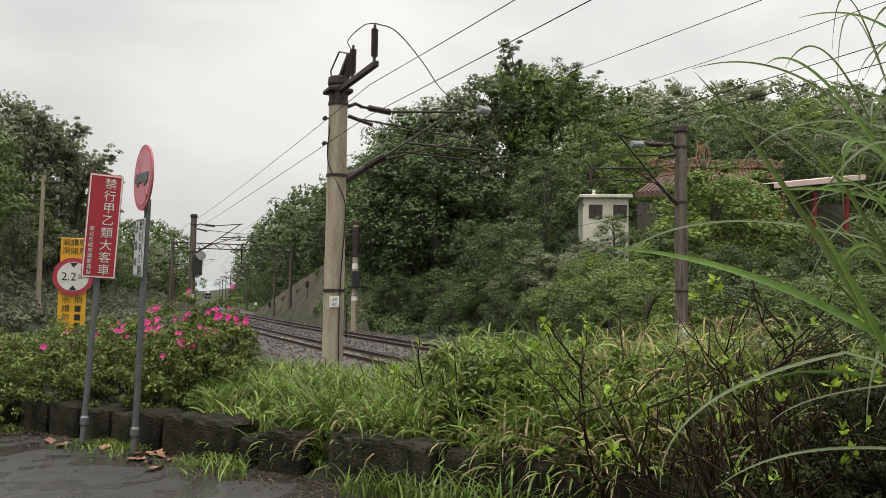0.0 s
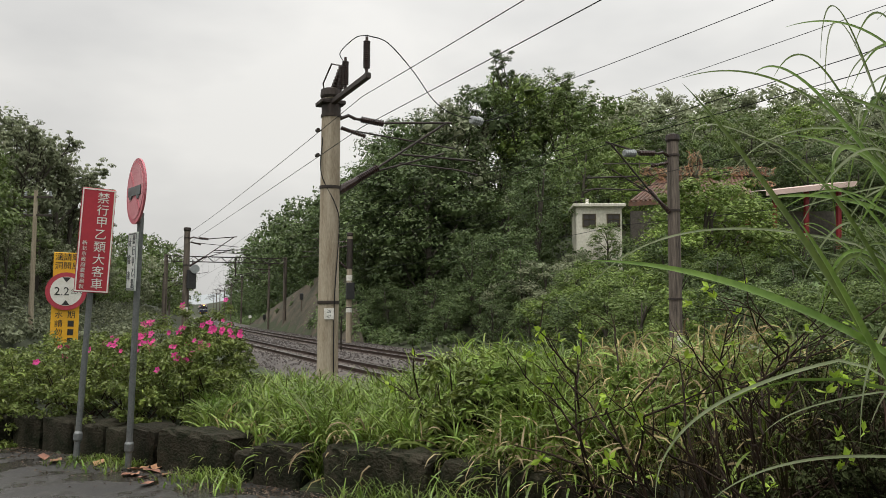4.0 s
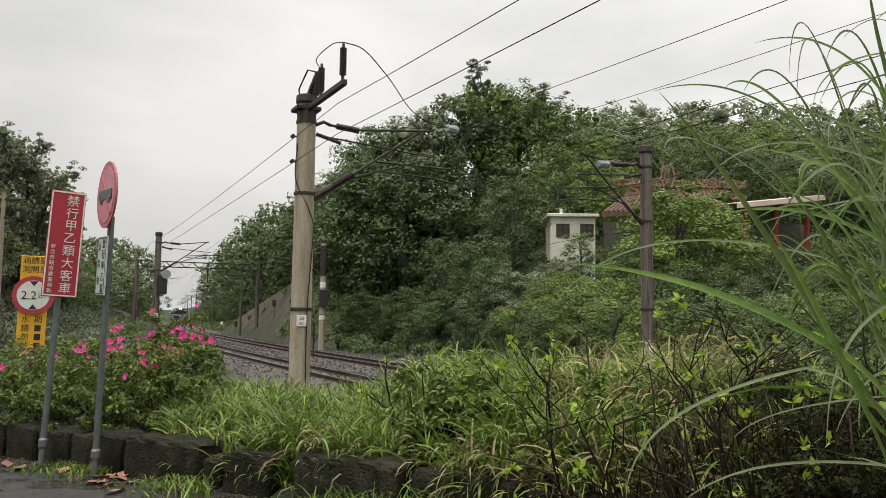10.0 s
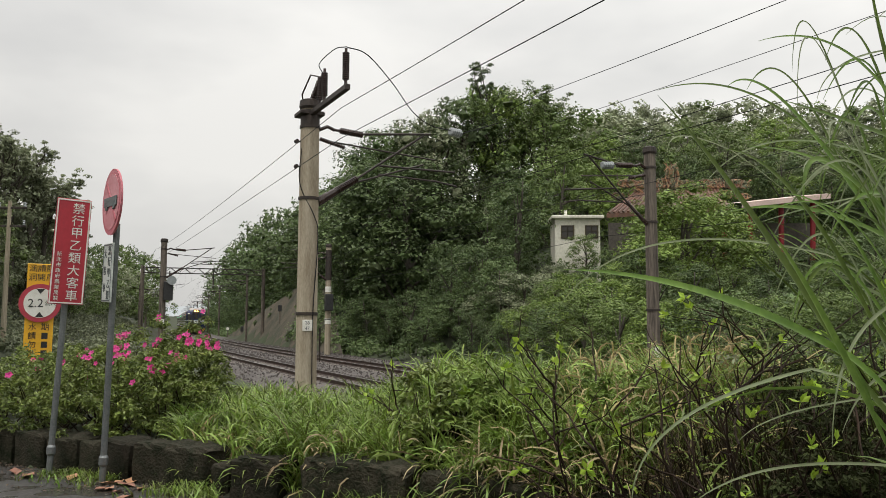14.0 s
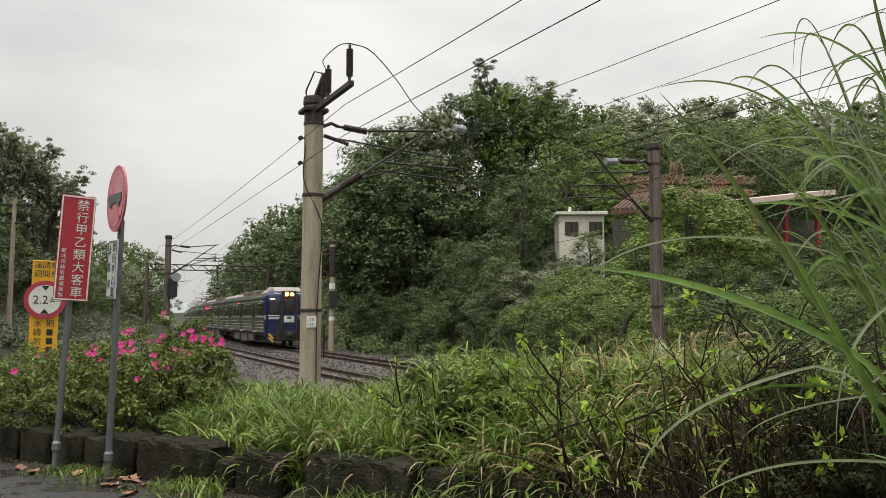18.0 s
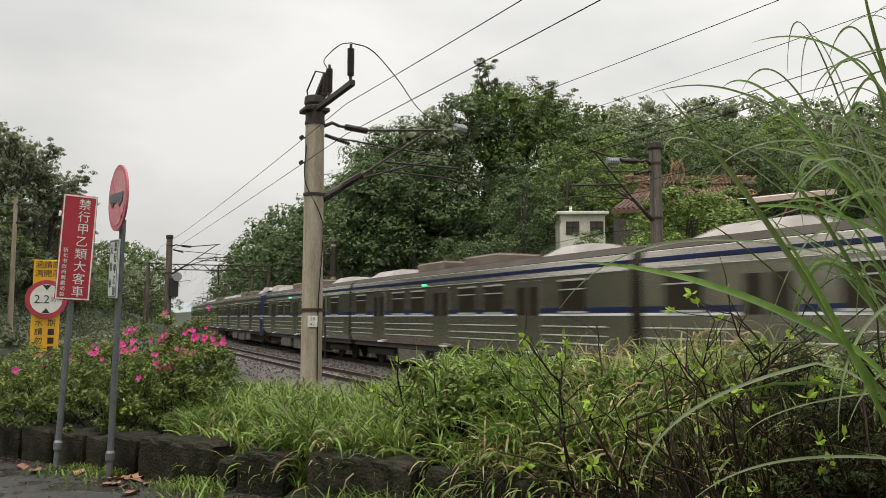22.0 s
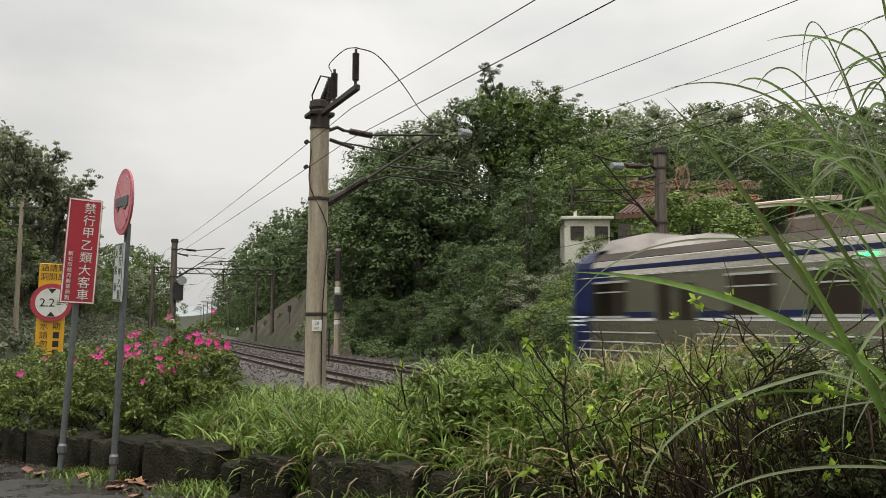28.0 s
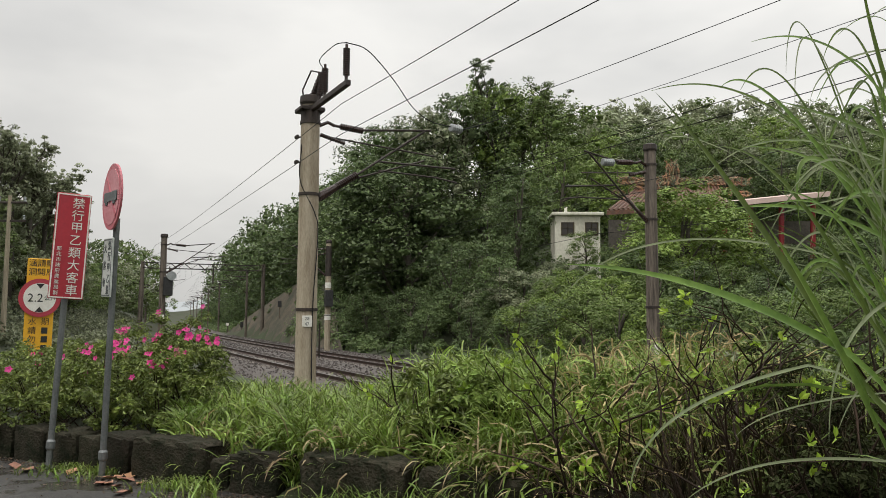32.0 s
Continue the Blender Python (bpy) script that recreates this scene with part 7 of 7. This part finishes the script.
def temple():
    o = ray(1200, 400, 48)
    ob = thing("temple_roof", pose(o[0], o[1], 0), "ornate orange-tiled temple roof with ceramic ridge ornaments", "temple")
    rel = lambda px, py, d=56: ray(px, py, d - 8) - np.array((o[0], o[1], 0))
    a, b, c, e = rel(1082, 372, 54), rel(1300, 358, 54), rel(1280, 326, 58), rel(1135, 332, 58)
    part("roof", Geo().add([a, b, c, e, a - (0, 0, 0.25), b - (0, 0, 0.25)], [(0, 1, 2, 3), (4, 5, 1, 0)]), "tile_orange", ob)
    for k in range(26):
        t = (k + 0.5) / 26
        part("tile_row", Geo().tube([a + (b - a) * t + (0, 0, 0.03), e + (c - e) * t + (0, 0, 0.03)], 0.08, 6), "tile_orange", ob)
    part("ridge", Geo().tube(smooth_line([rel(1130, 316, 58), rel(1180, 322, 58), rel(1240, 322, 58), rel(1310, 312, 58)], 14), 0.11, 8), "ornament", ob)
    rr = random.Random(4)
    for k in range(26):
        px = 1105 + k * 9
        base = rel(px, 326 if k % 3 else 345, 57.6)
        g = Geo()
        h = rr.uniform(0.3, 0.75) + (1.2 if 9 <= k <= 11 else 0)
        for q in range(12):
            o2 = np.array((rr.uniform(-0.3, 0.3), rr.uniform(-0.2, 0.2), 0))
            sw = rr.uniform(-0.45, 0.45)
            pts = [base + o2, base + o2 + np.array((sw, 0, h * 0.4)), base + o2 + np.array((sw * 0.2, 0, h * 0.8)), base + o2 + np.array((-sw * 0.6, 0, h * rr.uniform(0.6, 1.0)))]
            g.tube(smooth_line(pts, 8), np.linspace(0.045, 0.015, 8), 5)
        part("ridge_ornament", g, "ornament", ob)
    w0, w1 = rel(1095, 400, 57), rel(1470, 440, 57)
    part("wall", Geo().box((w0 + w1) / 2 + (0, 1.5, -0.6), (w1[0] - w0[0], 0.3, 3.8)), "shade_wall", ob)
    p0, p1 = rel(1322, 352, 55), rel(1480, 335, 55)
    part("canopy", Geo().add([p0, p1, p1 + (0, 3.5, 0.45), p0 + (0, 3.5, 0.45), p0 - (0, 0, 0.3), p1 - (0, 0, 0.3)], [(0, 1, 2, 3), (4, 5, 1, 0)]), "canopy", ob, "pale pink sheet canopy")
    for px in (1290, 1337, 1392, 1448):
        q0, q1 = rel(px, 425, 56), rel(px, 352, 56)
        part("column", Geo().tube([q0 - (0, 0, 1.0), q1], 0.16, 10), "red_post", ob, "red column")


temple()

# fallen leaves on the road
M["dead_leaf"] = mat("dead_leaf", (0.40, 0.20, 0.12), 0.6, col2=(0.25, 0.13, 0.08), scale=10, fine=60, rand=0.35, bump=0.2)
rl = random.Random(6)
for px, py in ((62, 838), (140, 842), (215, 868), (190, 862), (222, 850), (205, 862), (235, 855), (230, 878), (200, 852), (245, 848), (150, 830), (40, 832), (260, 862)):
    q = ray(px, py, 10)
    t = 1.4 / (1.4 - q[2])
    g = Geo()
    s = rl.uniform(0.07, 0.14)
    g.add([(-s, 0, 0.004), (-s * 0.3, -s * 0.4, 0.02), (s * 0.5, -s * 0.35, 0.012), (s, 0, 0.03), (s * 0.4, s * 0.4, 0.02), (-s * 0.4, s * 0.38, 0.03), (0, 0, 0.004)],
          [(0, 1, 6), (1, 2, 6), (2, 3, 6), (3, 4, 6), (4, 5, 6), (5, 0, 6)])
    ob = tagged(part("fallen_leaf", g, "dead_leaf"), "curled brown dead leaf on the wet road", "leaf", "fallen leaves")
    ob.matrix_basis = pose(q[0] * t, 10 * t, 0.006, 0, 0, rl.uniform(0, 360))

# weeds along the foot of the kerb
rng = np.random.default_rng(77)
N = 5500
pos, off = rng.uniform(-9, 0.5, N), rng.uniform(-0.5, 0.06, N) * rng.random(N)
x, y = kp[0] + kd[0] * pos + kn[0] * off, kp[1] + kd[1] * pos + kn[1] * off
keep = wobble(x, y, 2.6, 2.0) + np.interp(pos, [-8, -6, -5, -4.2, -2.9, -1], [-0.25, -0.15, -0.1, -0.35, -0.2, 0.3]) > 0
x, y, pos = x[keep], y[keep], pos[keep]
V, F = blades(rng, x, y, np.zeros(len(x)) - 0.01, np.interp(pos, [-8, -6, -5, -3.5, -1], [0.07, 0.12, 0.17, 0.28, 0.5]) * rng.uniform(0.3, 1.3, len(x)), rng.uniform(0.007, 0.018, len(x)), 1.0)
tagged(raw("weeds", V, F, "grass"), "green weeds growing along the foot of the kerb", "weeds", kind="stuff")

# leaf litter and grit washed against the kerb
pos, off = rng.uniform(-9, 0.5, 2600), -np.abs(rng.normal(size=2600)) * 0.28
x, y = kp[0] + kd[0] * pos + kn[0] * off, kp[1] + kd[1] * pos + kn[1] * off
V, F = leaf_cloud(rng, np.stack([x, y, np.full(2600, 0.006)], 1), np.full(2600, 0.01), 2, 0.013, flat=0.3, up=1.5)
M["litter"] = mat("dark_leaf_litter", (0.14, 0.085, 0.05), 0.6, col2=(0.05, 0.04, 0.028), scale=6, fine=30, island=0.5, bump=0)
tagged(raw("leaf_litter", V, F, "litter"), "brown leaf litter and grit along the kerb", "litter", kind="stuff")

# ridge at the end of the valley; pale glowing colour stands for mist
M["mist_ridge"] = mat("far_ridge_mist_glow", (0.35, 0.37, 0.38), 1.0, col2=(0.30, 0.32, 0.33), scale=0.004, fine=0.02, bump=0, emit=(0.52, 0.54, 0.55), emit_strength=0.75)
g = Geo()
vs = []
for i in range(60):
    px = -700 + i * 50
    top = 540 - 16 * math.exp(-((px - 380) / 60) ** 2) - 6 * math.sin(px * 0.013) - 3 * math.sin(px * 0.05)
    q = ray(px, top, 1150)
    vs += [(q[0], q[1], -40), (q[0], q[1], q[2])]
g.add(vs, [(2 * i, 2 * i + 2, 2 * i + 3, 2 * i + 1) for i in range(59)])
tagged(part("backdrop", g, "mist_ridge"), "pale distant ridge, its mist put in by a glowing colour", "hill", kind="structure")


# ------------------------------------------------------------------ small things along the line
def marker_post(px, py_top, py_base, label, lit):
    d = 1.9 * 1400 / (py_base - 564)
    q = ray(px, py_base, d)
    h = (py_base - py_top) / 1400 * d
    ob = thing("trackside_marker", pose(q[0], q[1], -0.7), label, "railway marker", "trackside markers")
    part("post", Geo().tube([(0, 0, -0.2), (0, 0, h)], 0.06, 8), "dark_pole", ob)
    if lit:
        part("disc", Geo().tube([(0, -0.05, h), (0, -0.1, h)], 0.2, 16), "white_paint", ob, "pale round disc")
        part("disc_rim", Geo().tube([(0, -0.03, h), (0, -0.06, h)], 0.25, 16), "black_paint", ob)
    else:
        part("head", Geo().box((0, 0, h - 0.25), (0.32, 0.25, 0.6), bevel=0.03), "black_paint", ob, "dark signal head")


marker_post(412, 574, 590, "slim post with a pale round disc beside the track", True)
marker_post(437, 570, 594, "slim dark post with a small signal head", False)
marker_post(503, 532, 600, "dark post with a narrow box beside the track", False)


def utility_pole():
    q = ray(18, 560, 34)
    z0 = float(height(q[0], q[1])[0])
    ob = thing("utility_pole", pose(q[0], q[1], z0), "slim grey utility pole with crossarms among the trees", "utility pole")
    h = float(ray(18, 352, 34)[2]) - z0
    part("pole", Geo().tube([(0, 0, -0.5), (0, 0, h)], [0.12, 0.08], 10), "concrete", ob)
    for k, z in enumerate((h - 0.3, h - 1.1)):
        arm = part("crossarm", Geo().box((0.1, 0, z), (1.3, 0.09, 0.09), bevel=0.01), "dark", ob)
        for xx in (-0.45, 0.0, 0.65):
            g = Geo()
            insulator(g, (xx, 0, z + 0.04), (xx, 0, z + 0.26), 0.06, 3)
            part("pin_insulator", g, "insul_grey", arm)


utility_pole()

motions()
